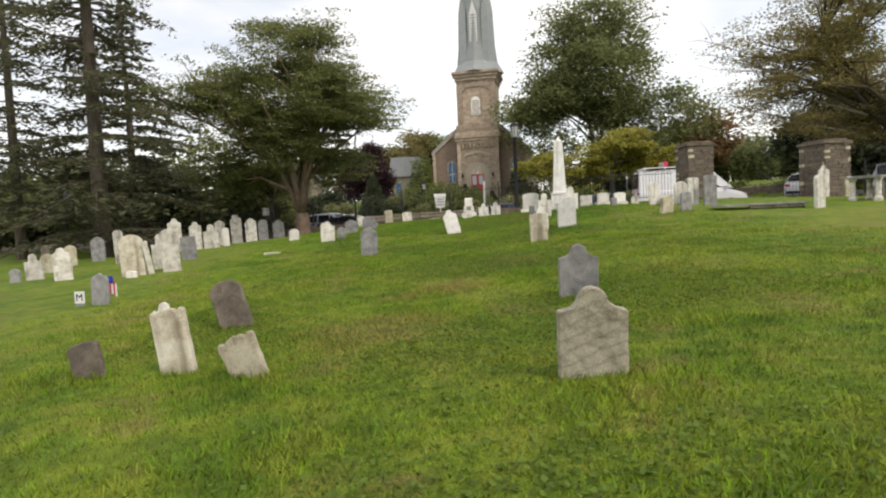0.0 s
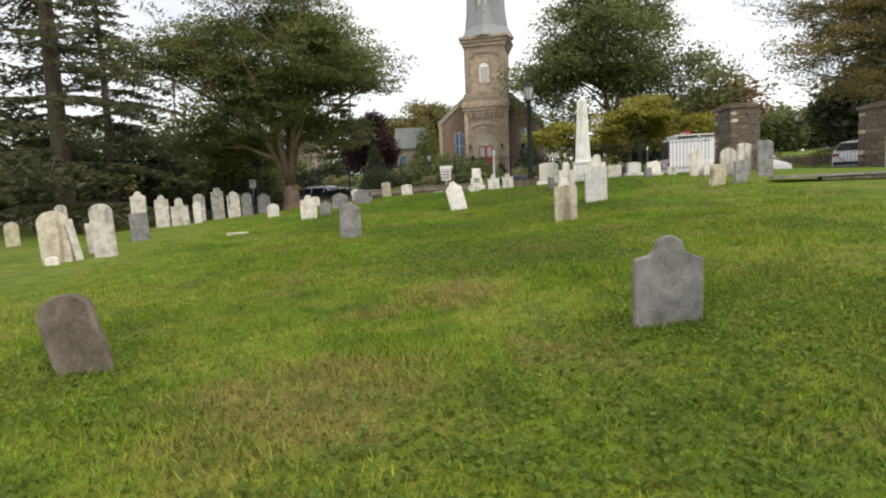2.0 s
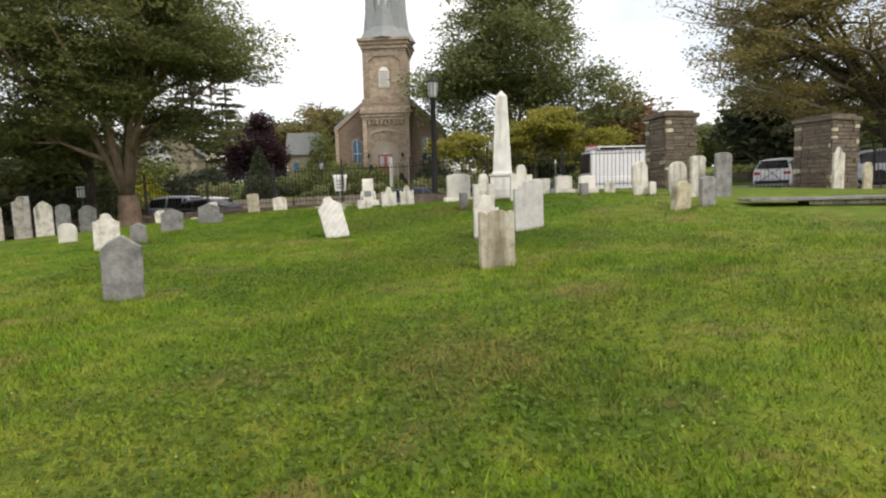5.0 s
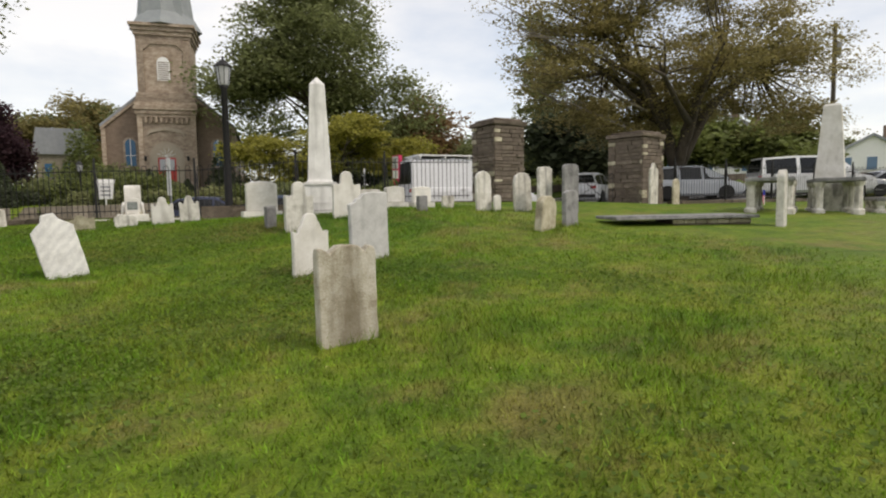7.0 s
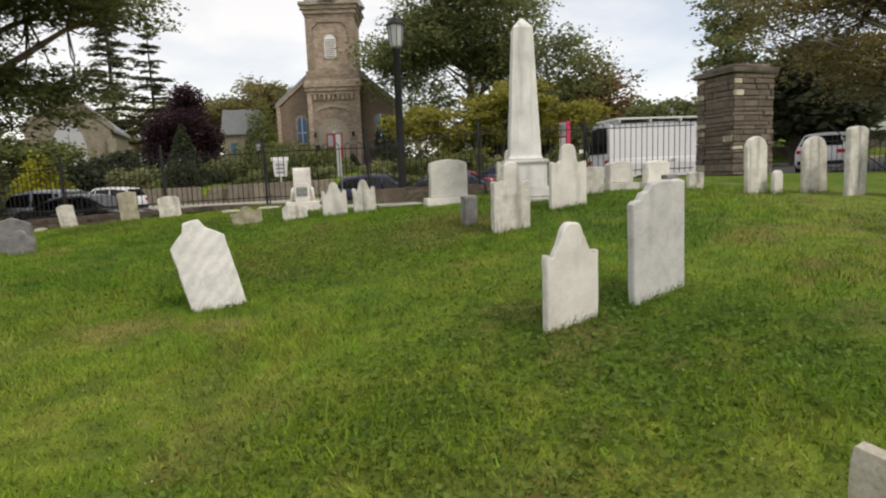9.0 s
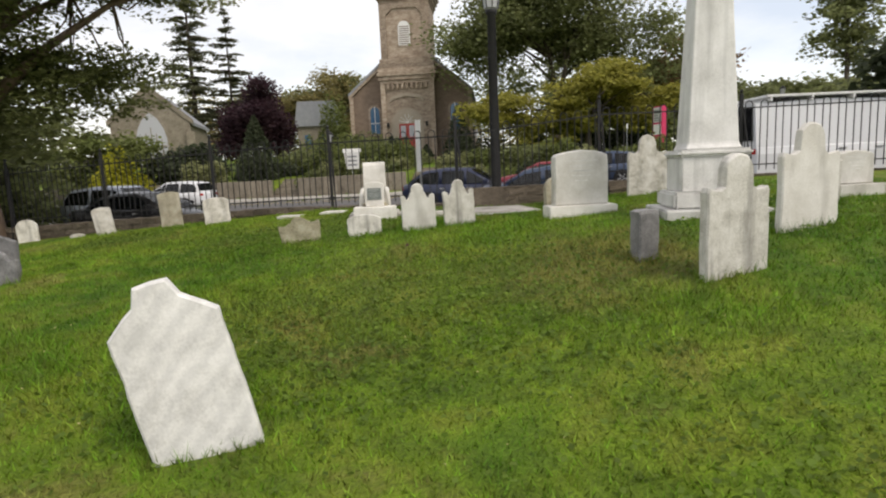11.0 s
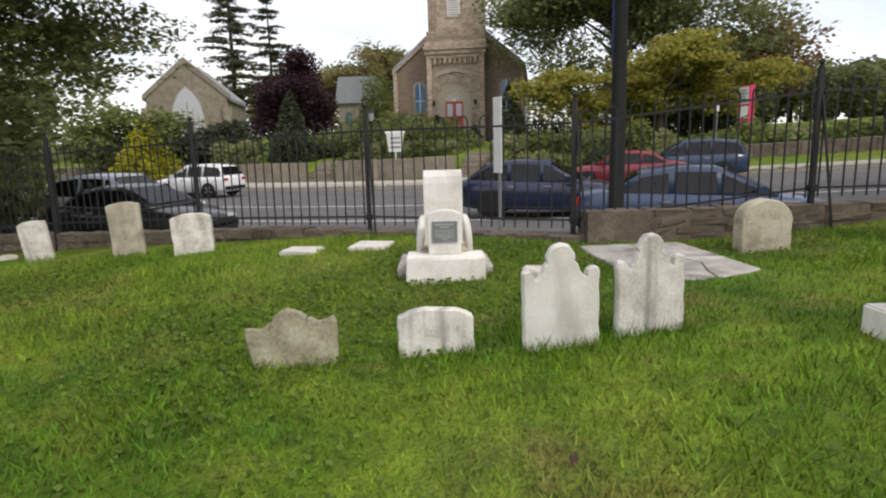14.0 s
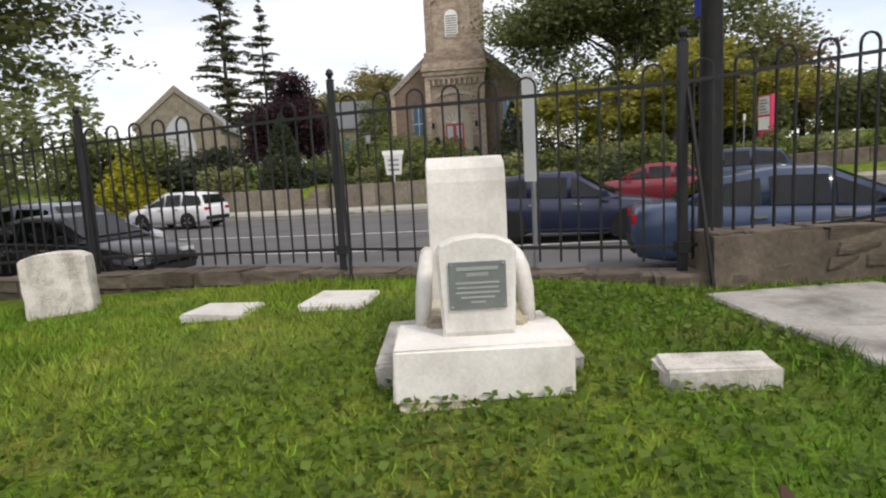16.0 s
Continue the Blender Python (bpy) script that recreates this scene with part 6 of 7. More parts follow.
stair(-6.2, 63.15, float(road_z(-6.2)) + 0.12, 8, 2.3, "worn grey stone steps rising through the wall", -20)
stair(4.0, 59.5, float(road_z(4.0)) + 0.12, 9, 2.2, "worn grey stone steps towards the church", -20)
ribbon("church_path", 14, 70, 2, lambda x: far_kerb_y(x) * 0 + 74 - 0.05 * x, lambda x: 74.9 - 0.05 * x, lambda x: far_z(x, 74.5 - 0.05 * x), CONCRETE, "pale driveway curving across a lawn", "path", 0.06)


# ---------------------------------------------------------------- trees and shrubs
def quads(centres, size, rng, flat=0.35, aspect=0.6):
    """Leaf-like quads at the centres, turned at random, lying rather flat."""
    n = len(centres)
    a = rng.uniform(0, 2 * np.pi, n)
    u = np.stack([np.cos(a), np.sin(a), rng.uniform(-0.6, 0.6, n)], 1)
    nrm = np.stack([rng.normal(0, 1, n) * (1 - flat), rng.normal(0, 1, n) * (1 - flat), np.abs(rng.normal(0.8, 0.5, n)) + 0.05], 1)
    v = np.cross(nrm, u)
    v /= np.linalg.norm(v, axis=1, keepdims=True) + 1e-6
    u /= np.linalg.norm(u, axis=1, keepdims=True)
    s = (size * rng.uniform(0.6, 1.3, n))[:, None]
    p = np.stack([centres - u * s, centres - v * s * aspect + u * s * 0.2, centres + u * s, centres + v * s * aspect + u * s * 0.2], 1)
    return p.reshape(-1, 3), np.arange(4 * n).reshape(-1, 4)


def crown_points(lobes, clumps, per, spread, rng, flatten=0.55):
    """Leaf places: boughs near the skin of several lobes (x, y, z, rx, ry, rz), clumps round each bough."""
    lob = np.array(lobes)
    vol = lob[:, 3] * lob[:, 4] * lob[:, 5]
    nb = max(24, clumps // 36)
    pick = rng.choice(len(lobes), nb, p=vol / vol.sum())
    d = rng.normal(0, 1, (nb, 3))
    d /= np.linalg.norm(d, axis=1, keepdims=True)
    r = rng.uniform(0.25, 1.0, nb) ** 0.5 * rng.uniform(0.80, 1.16, nb)
    bough = lob[pick, :3] + d * r[:, None] * lob[pick, 3:]
    which = rng.integers(0, nb, clumps)
    size = rng.uniform(0.5, 1.25, nb)[which] * 0.27 * np.cbrt(vol.max())
    c = bough[which] + np.clip(rng.normal(0, 1, (clumps, 3)), -1.8, 1.8) * size[:, None] * np.array([1.15, 1.15, 0.34 + 0.3 * flatten])
    c[:, 2] -= 0.10 * np.hypot(c[:, 0] - bough[which, 0], c[:, 1] - bough[which, 1])
    off = np.clip(rng.normal(0, 1, (clumps, per, 3)), -1.7, 1.7) * spread * np.array([1, 1, flatten])
    return c, (c[:, None, :] + off).reshape(-1, 3)


def tree(name, x, y, label, trunk_r, trunk_h, lobes, clumps, per, spread, leaf, mat, seed, bark=BARK, limbs=14, flatten=0.5, z=None, twigs=30, lean=0.0, category="tree", flat=0.35, stems=1):
    rng = np.random.default_rng(seed)
    z = gz(x, y) if z is None else z
    t = thing(name, x, y, z, label, category)
    c, pts = crown_points(lobes, clumps, per, spread, rng, flatten)
    v, f = quads(pts, leaf, rng, flat)
    crown = from_arrays("crown", v, f, mat)
    crown.parent = t
    bm, branches = bmesh.new(), bmesh.new()
    fork = np.array([lean * trunk_h, 0, trunk_h])
    head = trunk_h + 0.62 * (np.percentile(c[:, 2], 95) - trunk_h)
    sway = rng.normal(0, 0.12, 3) * (head - trunk_h)
    crest = fork + np.array([sway[0], sway[1], head - trunk_h])
    low = [trunk_r * 1.5, trunk_r * 1.15, trunk_r, trunk_r * 0.85]
    tube(bm, [(0, 0, -0.3), (0, 0, 0.1), (lean * trunk_h * 0.3, 0.03, trunk_h * 0.45), tuple(fork)], low, 9)
    leaders = []
    for s in range(stems):
        a = 2 * np.pi * s / stems + 0.4
        out = 0.0 if stems == 1 else 0.26 * (c[:, 0].max() - c[:, 0].min()) * (0.75 + 0.3 * math.sin(3.1 * s))
        tip = crest + np.array([out * math.cos(a), out * math.sin(a), 0 if s % 2 == 0 else -0.15 * (head - trunk_h)])
        bend = fork + (tip - fork) * 0.45 + np.array([0.12 - 0.15 * out * math.cos(a), -0.1 - 0.15 * out * math.sin(a), 0.06 * head])
        k = trunk_r * (0.85 if stems == 1 else 0.52)
        tube(bm, [tuple(fork * 0.9), tuple(fork * 0.6 + bend * 0.4), tuple(bend), tuple(tip)], [k, k * 0.8, k * 0.58, k * 0.14], 8)
        leaders.append((fork, bend, tip))
    ends = c[rng.choice(len(c), min(limbs, len(c)), replace=False)]
    mids = []
    for e in ends:
        f = float(np.clip((e[2] - trunk_h) / max(head - trunk_h, 0.1) * rng.uniform(0.3, 0.75), 0.0, 0.92))
        fk, bend, tip = leaders[int(np.argmin([np.linalg.norm(e[:2] - q[2][:2]) for q in leaders]))]
        start = fk + (bend - fk) * f * 2 if f < 0.5 else bend + (tip - bend) * (f - 0.5) * 2
        mid = start + (e - start) * 0.55 + np.array([0, 0, 0.10 * np.linalg.norm(e[:2] - start[:2])]) + rng.normal(0, 0.22, 3)
        mids.append(mid)
        k = trunk_r * (0.42 - 0.22 * f)
        tube(branches, [tuple(start), tuple(start * 0.55 + mid * 0.45 + rng.normal(0, 0.12, 3)), tuple(mid), tuple(e)], [k, k * 0.66, k * 0.4, k * 0.1], 6)
    for e in c[rng.choice(len(c), min(twigs, len(c)), replace=False)]:
        m = mids[int(np.argmin([np.linalg.norm(e - q) for q in mids]))]
        tube(branches, [tuple(m), tuple((m + e) / 2 + rng.normal(0, 0.12, 3)), tuple(e)], [trunk_r * 0.10, trunk_r * 0.06, trunk_r * 0.02], 4)
    part("trunk", bm, bark, t, "", True)
    tagged(part("limbwork", branches, bark, t, "", True), kind="stuff")
    return t


def conifer(name, x, y, h, r, label, mat, seed, trunk_r=0.28, bare=2.0, whorls=34, leaf=0.22, droop=0.18, per=26, z=None, density=1.0):
    rng = np.random.default_rng(seed)
    z = gz(x, y) if z is None else z
    t = thing(name, x, y, z, label, "tree")
    bm, branches = bmesh.new(), bmesh.new()
    tube(bm, [(0, 0, -0.3), (0, 0, 0.2), (0.05, 0, h * 0.5), (0, 0, h)], [trunk_r * 1.4, trunk_r, trunk_r * 0.6, 0.03], 8)
    pts = []
    for k in range(whorls):
        f = k / (whorls - 1)
        zz = bare + (h - bare) * min(1.0, max(0.0, f + rng.normal(0, 0.45 / whorls)))
        ln0 = r * (1 - f) ** 0.75 + 0.35
        for b in range(rng.integers(3, 6)):
            a = rng.uniform(0, 2 * np.pi)
            ln = ln0 * rng.uniform(0.35, 1.15)
            d = np.array([math.cos(a), math.sin(a), 0])
            e = np.array([0, 0, zz]) + d * ln + np.array([0, 0, -droop * ln])
            tube(branches, [(0, 0, zz), tuple((np.array([0, 0, zz + 0.04 * ln]) + e) / 2 + np.array([0, 0, 0.06 * ln])), tuple(e)], [trunk_r * 0.16 + 0.012, trunk_r * 0.09 + 0.008, 0.008], 4)
            n = max(3, int(per * ln / r * density * 1.6))
            s = rng.uniform(0.22, 1.05, n)
            p = np.array([0, 0, zz])[None] + (e - np.array([0, 0, zz]))[None] * s[:, None]
            side = np.array([-d[1], d[0], 0])
            p = p + side[None] * rng.normal(0, 0.16, n)[:, None] * ln * (0.4 + s[:, None]) + np.array([0, 0, 1])[None] * (0.06 * ln * np.sin(s * 3.1) - np.abs(rng.normal(0, 0.10, n)))[:, None]
            pts.append(p)
    pts = np.concatenate(pts)
    v, f = quads(pts, leaf, rng, 0.3, 0.32)
    crown = from_arrays("crown", v, f, mat)
    crown.parent = t
    part("trunk", bm, BARK, t, "", True)
    tagged(part("limbwork", branches, BARK, t), kind="stuff")
    return t


def shrub(x, y, rx, ry, h, mat, label, seed, leaf=0.14, n=1400, cone=False, z=None):
    rng = np.random.default_rng(seed)
    z = gz(x, y) if z is None else z
    s = thing("shrub", x, y, z, label, "shrub", "shrubs before the church")
    u = rng.uniform(0, 1, n)
    a = rng.uniform(0, 2 * np.pi, n)
    if cone:
        hh = u ** 1.5
        rr = (1 - hh) ** 0.8 * rng.uniform(0.65, 1.08, n)
        p = np.stack([rx * rr * np.cos(a), ry * rr * np.sin(a), 0.1 + hh * h], 1)
    else:
        ph = np.arccos(u)
        rr = rng.uniform(0.72, 1.08, n) * (1 + 0.18 * np.sin(3 * a + seed) + 0.12 * np.sin(5 * ph + seed))
        p = np.stack([rx * rr * np.sin(ph) * np.cos(a), ry * rr * np.sin(ph) * np.sin(a), rr * h * np.cos(ph)], 1)
        p[:, 2] = np.maximum(p[:, 2], 0.02)
    v, f = quads(p, leaf, rng, 0.1)
    crown = from_arrays("foliage", v, f, mat)
    crown.parent = s
    for k in range(4):
        bm = bmesh.new()
        b = rng.uniform(0, 6.28)
        tube(bm, [(0, 0, -0.1), (0.2 * rx * math.cos(b), 0.2 * ry * math.sin(b), h * 0.35), (0.5 * rx * math.cos(b), 0.5 * ry * math.sin(b), h * (0.5 if cone else 0.7))], [0.05, 0.04, 0.015], 5)
        part("stem", bm, BARK, s)
    return s


# churchyard trees
tree("spreading_tree", -8.6, 34.0, "broad dark green spreading tree with flaking bark", 0.45, 1.3,
     [(0, 0, 8.0, 4.8, 4.6, 2.2), (-4.8, 0, 8.2, 3.0, 3.0, 1.5), (2.6, 0, 7.8, 2.6, 2.8, 1.5), (0.4, 0, 10.8, 3.2, 3.0, 1.1), (1.6, 0, 5.2, 2.8, 2.8, 1.1), (-2.8, 0.5, 10.2, 2.6, 2.4, 0.9), (-4.0, 0, 5.4, 3.4, 2.8, 1.2), (2.8, -1.0, 6.4, 2.2, 2.2, 0.9), (-6.4, 0, 7.0, 2.0, 2, 0.8), (1.8, 0, 9.6, 2.4, 2.4, 0.9), (-1.5, -2.2, 5.6, 3.6, 2.0, 1.3), (0.6, -2.2, 7.4, 3.0, 1.8, 1.2), (1.6, 1.4, 3.8, 2.2, 1.8, 0.8), (-3.4, 0.8, 3.9, 3.2, 2.4, 0.8), (0.5, 2.0, 4.2, 3.0, 2.2, 1.0), (0.2, 0, 12.0, 1.8, 1.8, 0.8), (2.6, 1.4, 3.4, 1.8, 1.6, 0.9)],
     4000, 40, 0.34, 0.078, LEAF_YEW, 11, BARK_RED, 26, 0.2, twigs=140, flat=0.65, stems=6)
conifer("tall_conifer", -18.6, 30.5, 27, 5.6, "tall dark conifer with drooping branches", LEAF_PINE, 12, 0.45, 1.2, 46, 0.19, 0.20, 120)
conifer("tall_conifer", -25.0, 33.0, 24, 5.8, "tall thin-trunked conifer with sparse branches", LEAF_PINE, 13, 0.30, 2.2, 40, 0.19, 0.20, 90)
conifer("tall_conifer", -22.5, 41.0, 18, 6.0, "tall dark conifer beyond the wall", LEAF_PINE, 14, 0.35, 1.2, 40, 0.24, 0.16, 90)
tree("gnarled_tree", -11.4, 37.2, "small dark gnarled tree with forked trunk", 0.24, 1.5,
     [(0, 0, 3.6, 2.4, 2.2, 1.1), (-1.6, 0, 4.4, 1.8, 1.8, 1.0)], 300, 26, 0.35, 0.10, LEAF_YEW, 15, BARK, 14, 0.4)
autumn = tree("autumn_tree", 26.6, 33.2, "wide olive-brown autumn tree with dark limbs", 0.62, 1.8,
     [(0, 0, 7.2, 5.2, 5.0, 2.4), (-5.6, 0, 6.6, 3.2, 3.2, 2.0), (-7.0, 0.5, 8.6, 2.6, 2.6, 1.6), (5.5, 0, 6.4, 3.4, 3.4, 1.5), (2, 0, 10.4, 4.8, 4.0, 1.9), (-4, -1, 10.6, 3.8, 3.2, 1.8), (8.5, 0, 5.2, 3.0, 2.6, 0.9), (8.0, -2, 8.2, 3.8, 2.6, 1.2), (-1, 1.5, 4.6, 4.8, 3, 1.0), (-4.5, 1, 4.4, 3.0, 2.4, 1.2), (-8.4, 0, 7.4, 2.4, 2.2, 1.4), (0, 2.5, 5.4, 4, 2.5, 1.4)],
     2700, 42, 0.42, 0.080, LEAF_OLIVE, 16, BARK, 26, 0.3, twigs=160, flat=0.5, stems=5)
for k in range(7):
    rb = np.random.default_rng(200 + k)
    bm = bmesh.new()
    a, b = np.array([-2.5, rb.uniform(-1, 1), 3.6 + 0.5 * k]), np.array([rb.uniform(-11.5, -8.5), rb.uniform(-2, 2), 4.6 + 0.85 * k])
    m = (a + b) / 2 + rb.normal(0, 0.35, 3)
    tube(bm, [tuple(a), tuple(m), tuple(b)], [0.09, 0.05, 0.015], 5)
    for q in range(11):
        s = m + (b - m) * rb.uniform(-0.4, 1.0)
        e = s + np.array([rb.uniform(-1.6, 0.2), rb.normal(0, 0.6), rb.uniform(-0.3, 1.1)])
        tube(bm, [tuple(s), tuple((s + e) / 2 + rb.normal(0, 0.1, 3)), tuple(e)], [0.022, 0.014, 0.005], 4)
    part("bare_limb", bm, BARK_PALE, autumn, "bare pale limb with thin twigs")

# beyond the street
tree("oak_tree", 22.0, 86, "large green oak tree beside the church", 0.6, 6, [(0, 0, 17, 8.5, 7, 6.5), (-6, 0, 14, 5.0, 4.5, 4.0), (7.5, 0, 13, 6.2, 4.5, 4.5), (1, 0, 24, 6, 4.5, 4.5), (-5, 0, 21, 4.5, 4, 3.5), (6, 0, 20, 5, 4, 3.5), (11, 0, 9.5, 3.5, 3, 2.5), (-9, 0, 12.0, 3.6, 3.6, 2.6), (-8.5, 0, 17, 3.4, 3.4, 2.6), (-6, 0, 8.4, 4.5, 4, 2.2), (2, 0, 9.2, 6, 4, 2.6), (8, 0, 7.6, 4, 3, 2)], 2900, 26, 0.85, 0.24, LEAF_OAK, 17, BARK, 26, 0.5, stems=4)
tree("maple_tree", 19.6, 69.0, "yellow-green spreading maple tree on a lawn", 0.32, 2.2, [(0.5, 0, 4.6, 4.8, 4.0, 2.0), (-4.8, 0, 3.6, 3.4, 3.0, 1.5), (5.2, 0, 4.2, 3.4, 3.0, 1.6), (1.4, 0, 6.2, 3.6, 2.8, 1.3), (-2.5, 0, 6.0, 2.6, 2.4, 1.1), (-4.5, -1, 2.6, 3.0, 2.4, 0.9), (4.5, -1, 2.8, 3.2, 2.4, 0.9), (8.8, 0, 4.6, 3.0, 2.6, 1.5), (-7.6, 0, 4.4, 2.6, 2.4, 1.4), (3.2, 0, 7.4, 2.6, 2.2, 1.0)], 1350, 22, 0.50, 0.19, LEAF_GOLD, 18, BARK, 18, 0.35, stems=3)
tree("copper_beech", -11.1, 79, "round purple-leaved beech tree", 0.35, 2.0, [(0.2, 0, 5.4, 2.7, 2.7, 3.0), (0.9, 0, 3.6, 2.6, 2.5, 2.0), (0.2, 0, 8.4, 1.4, 1.4, 1.4), (-1.7, 0, 3.2, 2.0, 2.0, 1.6)], 1000, 24, 0.5, 0.18, LEAF_PURPLE, 19, BARK, 10, 0.7)
conifer("pine_tree", -26.5, 112, 32, 5.0, "tall pale green pine tree behind the chapel", LEAF_PINE, 20, 0.4, 4, 38, 0.34, 0.0, 90)
conifer("pine_tree", -21.5, 114, 24, 4.0, "slim pine tree behind the chapel", LEAF_PINE, 21, 0.3, 4, 30, 0.34, 0.0, 70)
for k, (x, y, r, h, m) in enumerate(((-9, 124, 7, 17, LEAF_OLIVE), (-3, 128, 6, 18.5, LEAF_OAK), (-17, 126, 6, 14, LEAF_OAK), (38, 100, 7, 9, LEAF_OAK), (40, 90, 4.8, 14, LEAF_RUST), (47, 96, 7, 7.5, LEAF_OAK), (56, 92, 7, 6.5, LEAF_OAK), (66, 92, 8, 6, LEAF_OAK), (76, 88, 8, 6.5, LEAF_OAK), (30, 104, 7, 12, LEAF_OAK), (52, 78, 5, 6, LEAF_OAK), (60, 78, 5, 6.5, LEAF_OAK), (88, 80, 8, 6.5, LEAF_OAK), (45, 48, 5, 5.5, LEAF_BUSH), (52, 44, 4, 5, LEAF_BUSH), (104, 66, 8, 6.5, LEAF_OAK), (60, 88, 3.6, 29, LEAF_OAK), (30.5, 45.5, 3.2, 7.0, LEAF_DARK))):
    tree("distant_tree", x, y, "distant leafy tree in muted green and brown", 0.3, h * 0.3, [(0, 0, h * 0.62, r, r * 0.9, h * 0.32), (r * 0.5, 0, h * 0.5, r * 0.6, r * 0.6, h * 0.25), (-r * 0.5, 0, h * 0.5, r * 0.6, r * 0.6, h * 0.26)], 420, 20, 0.8, 0.32, m, 30 + k, BARK, 9, 0.5)
for k, (x, y, r, h, m) in enumerate(((-30.5, 64, 4.5, 4, LEAF_BUSH), (-36, 66, 6, 5.5, LEAF_OAK), (-43, 68, 7, 6.5, LEAF_OAK), (-52, 70, 7, 8, LEAF_BUSH), (-62, 72, 8, 9, LEAF_OAK), (-22, 70, 4, 4.5, LEAF_BUSH), (-72, 66, 8, 8, LEAF_OAK), (-84, 70, 9, 9, LEAF_OAK), (-58, 58, 5, 4.5, LEAF_BUSH), (-15.2, 70, 2.4, 3, LEAF_DARK), (-36, 58, 4, 4.5, LEAF_OLIVE), (-47, 59, 5, 5, LEAF_BUSH), (-36, 45, 3.6, 7, LEAF_YEW), (-42, 46, 3.4, 6.5, LEAF_YEW), (-48, 50, 4, 7, LEAF_OAK), (-14.5, 41.5, 3.0, 5.5, LEAF_YEW), (-19, 44, 3.4, 6.5, LEAF_DARK), (-27, 43, 3.6, 7.0, LEAF_YEW), (-31.5, 47, 3.8, 6.0, LEAF_DARK))):
    tree("roadside_tree", x, y, "bushy roadside tree in dull green leaf", 0.2, h * 0.25, [(0, 0, h * 0.52, r, r * 0.9, h * 0.42), (r * 0.5, 0, h * 0.36, r * 0.6, r * 0.6, h * 0.3), (-r * 0.5, 0, h * 0.36, r * 0.6, r * 0.6, h * 0.3)], 380, 20, 0.55, 0.22, m, 60 + k, BARK, 8, 0.6)



def woods(xa, xb, yf, n, hmin, hmax, mat, seed, name="distant_woods"):
    """A belt of far treetops."""
    r2 = np.random.default_rng(seed)
    m = int((xb - xa) / 3.2)
    cx = np.linspace(xa, xb, m) + r2.uniform(-1.5, 1.5, m)
    cy = yf(cx) + r2.uniform(-5, 5, m)
    ch = r2.uniform(hmin, hmax, m)
    k = r2.integers(0, m, n)
    d = r2.normal(0, 1, (n, 3))
    d /= np.linalg.norm(d, axis=1, keepdims=True)
    p = np.stack([cx[k], cy[k], ground_z(cx[k], cy[k]) + ch[k] * 0.52], 1) + d * np.stack([ch[k] * 0.33, ch[k] * 0.33, ch[k] * 0.50], 1) * r2.uniform(0.75, 1.05, n)[:, None]
    v, f = quads(p, 0.42, r2, 0.2)
    return tagged(from_arrays(name, v, f, mat), "distant belt of mixed green and brown woods", "woods", kind="stuff")


woods(25, 62, lambda x: 88 - 0.16 * x, 14000, 3.5, 6.5, LEAF_OAK, 8)
woods(26, 150, lambda x: 112 - 0.25 * x, 26000, 4, 9, LEAF_OAK, 3)
woods(60, 170, lambda x: 150 - 0.9 * x + 20, 14000, 4, 9, LEAF_OLIVE, 4)
woods(-190, -34, lambda x: 82 - 0.1 * x, 30000, 7, 13, LEAF_OAK, 5)
woods(-34, 30, lambda x: 136 + 0 * x, 12000, 9, 14, LEAF_OLIVE, 6)

shrub(-19.4, 66.5, 2.1, 1.8, 3.4, LEAF_LIME, "bright lime-yellow shrub behind the wall", 1, 0.15, 2600)
shrub(-8.7, 67.2, 1.8, 1.8, 5.0, LEAF_DARK, "dark upright evergreen shrub behind the wall", 2, 0.16, 3200, True)
shrub(-8.6, 65.6, 1.2, 1.1, 2.2, LEAF_DARK, "low dark evergreen shrub by the steps", 3, 0.14, 1400)
shrub(-12.5, 66.5, 1.8, 1.2, 1.6, LEAF_PALE, "pale grassy shrub spilling over the wall", 4, 0.16, 1500)
for k, (x, y, rx, ry, h, m) in enumerate(((-2.6, 67.8, 2.2, 1.6, 2.0, LEAF_BUSH), (0.2, 67.4, 2.3, 1.6, 2.2, LEAF_BUSH), (2.6, 67.0, 2.0, 1.6, 1.9, LEAF_BUSH), (-5.0, 73.5, 2.6, 2.0, 2.4, LEAF_BUSH), (-1.0, 76, 3.0, 2.0, 2.0, LEAF_OAK), (6.8, 60.2, 1.6, 1.2, 1.4, LEAF_PALE), (9.0, 59.4, 1.6, 1.4, 1.5, LEAF_BUSH), (11.2, 58.6, 2.2, 1.4, 1.5, LEAF_OAK), (13.6, 58.0, 1.8, 1.3, 1.5, LEAF_BUSH), (-14.5, 70, 3.0, 1.6, 2.0, LEAF_OAK), (-17, 72, 3.0, 1.6, 2.0, LEAF_DARK), (-0.6, 88, 2.6, 1.6, 2.3, LEAF_OAK), (-3.6, 88, 2.6, 1.6, 2.4, LEAF_BUSH), (1.6, 88.6, 1.3, 1.2, 1.3, LEAF_OAK))):
    shrub(x, y, rx, ry, h, m, "rounded clipped green shrub on the church bank", 10 + k, 0.15, 1500)
for x, y, r, h in ((2.6, 87.5, 0.7, 1.8), (6.6, 87.3, 0.8, 1.3), (10.6, 88, 2.3, 6.4), (10.2, 84, 1.6, 3.4)):
    shrub(x, y, r, r, h, LEAF_DARK, "dark conical evergreen shrub beside the church", int(x * 10) + 50, 0.2, 1600, True)

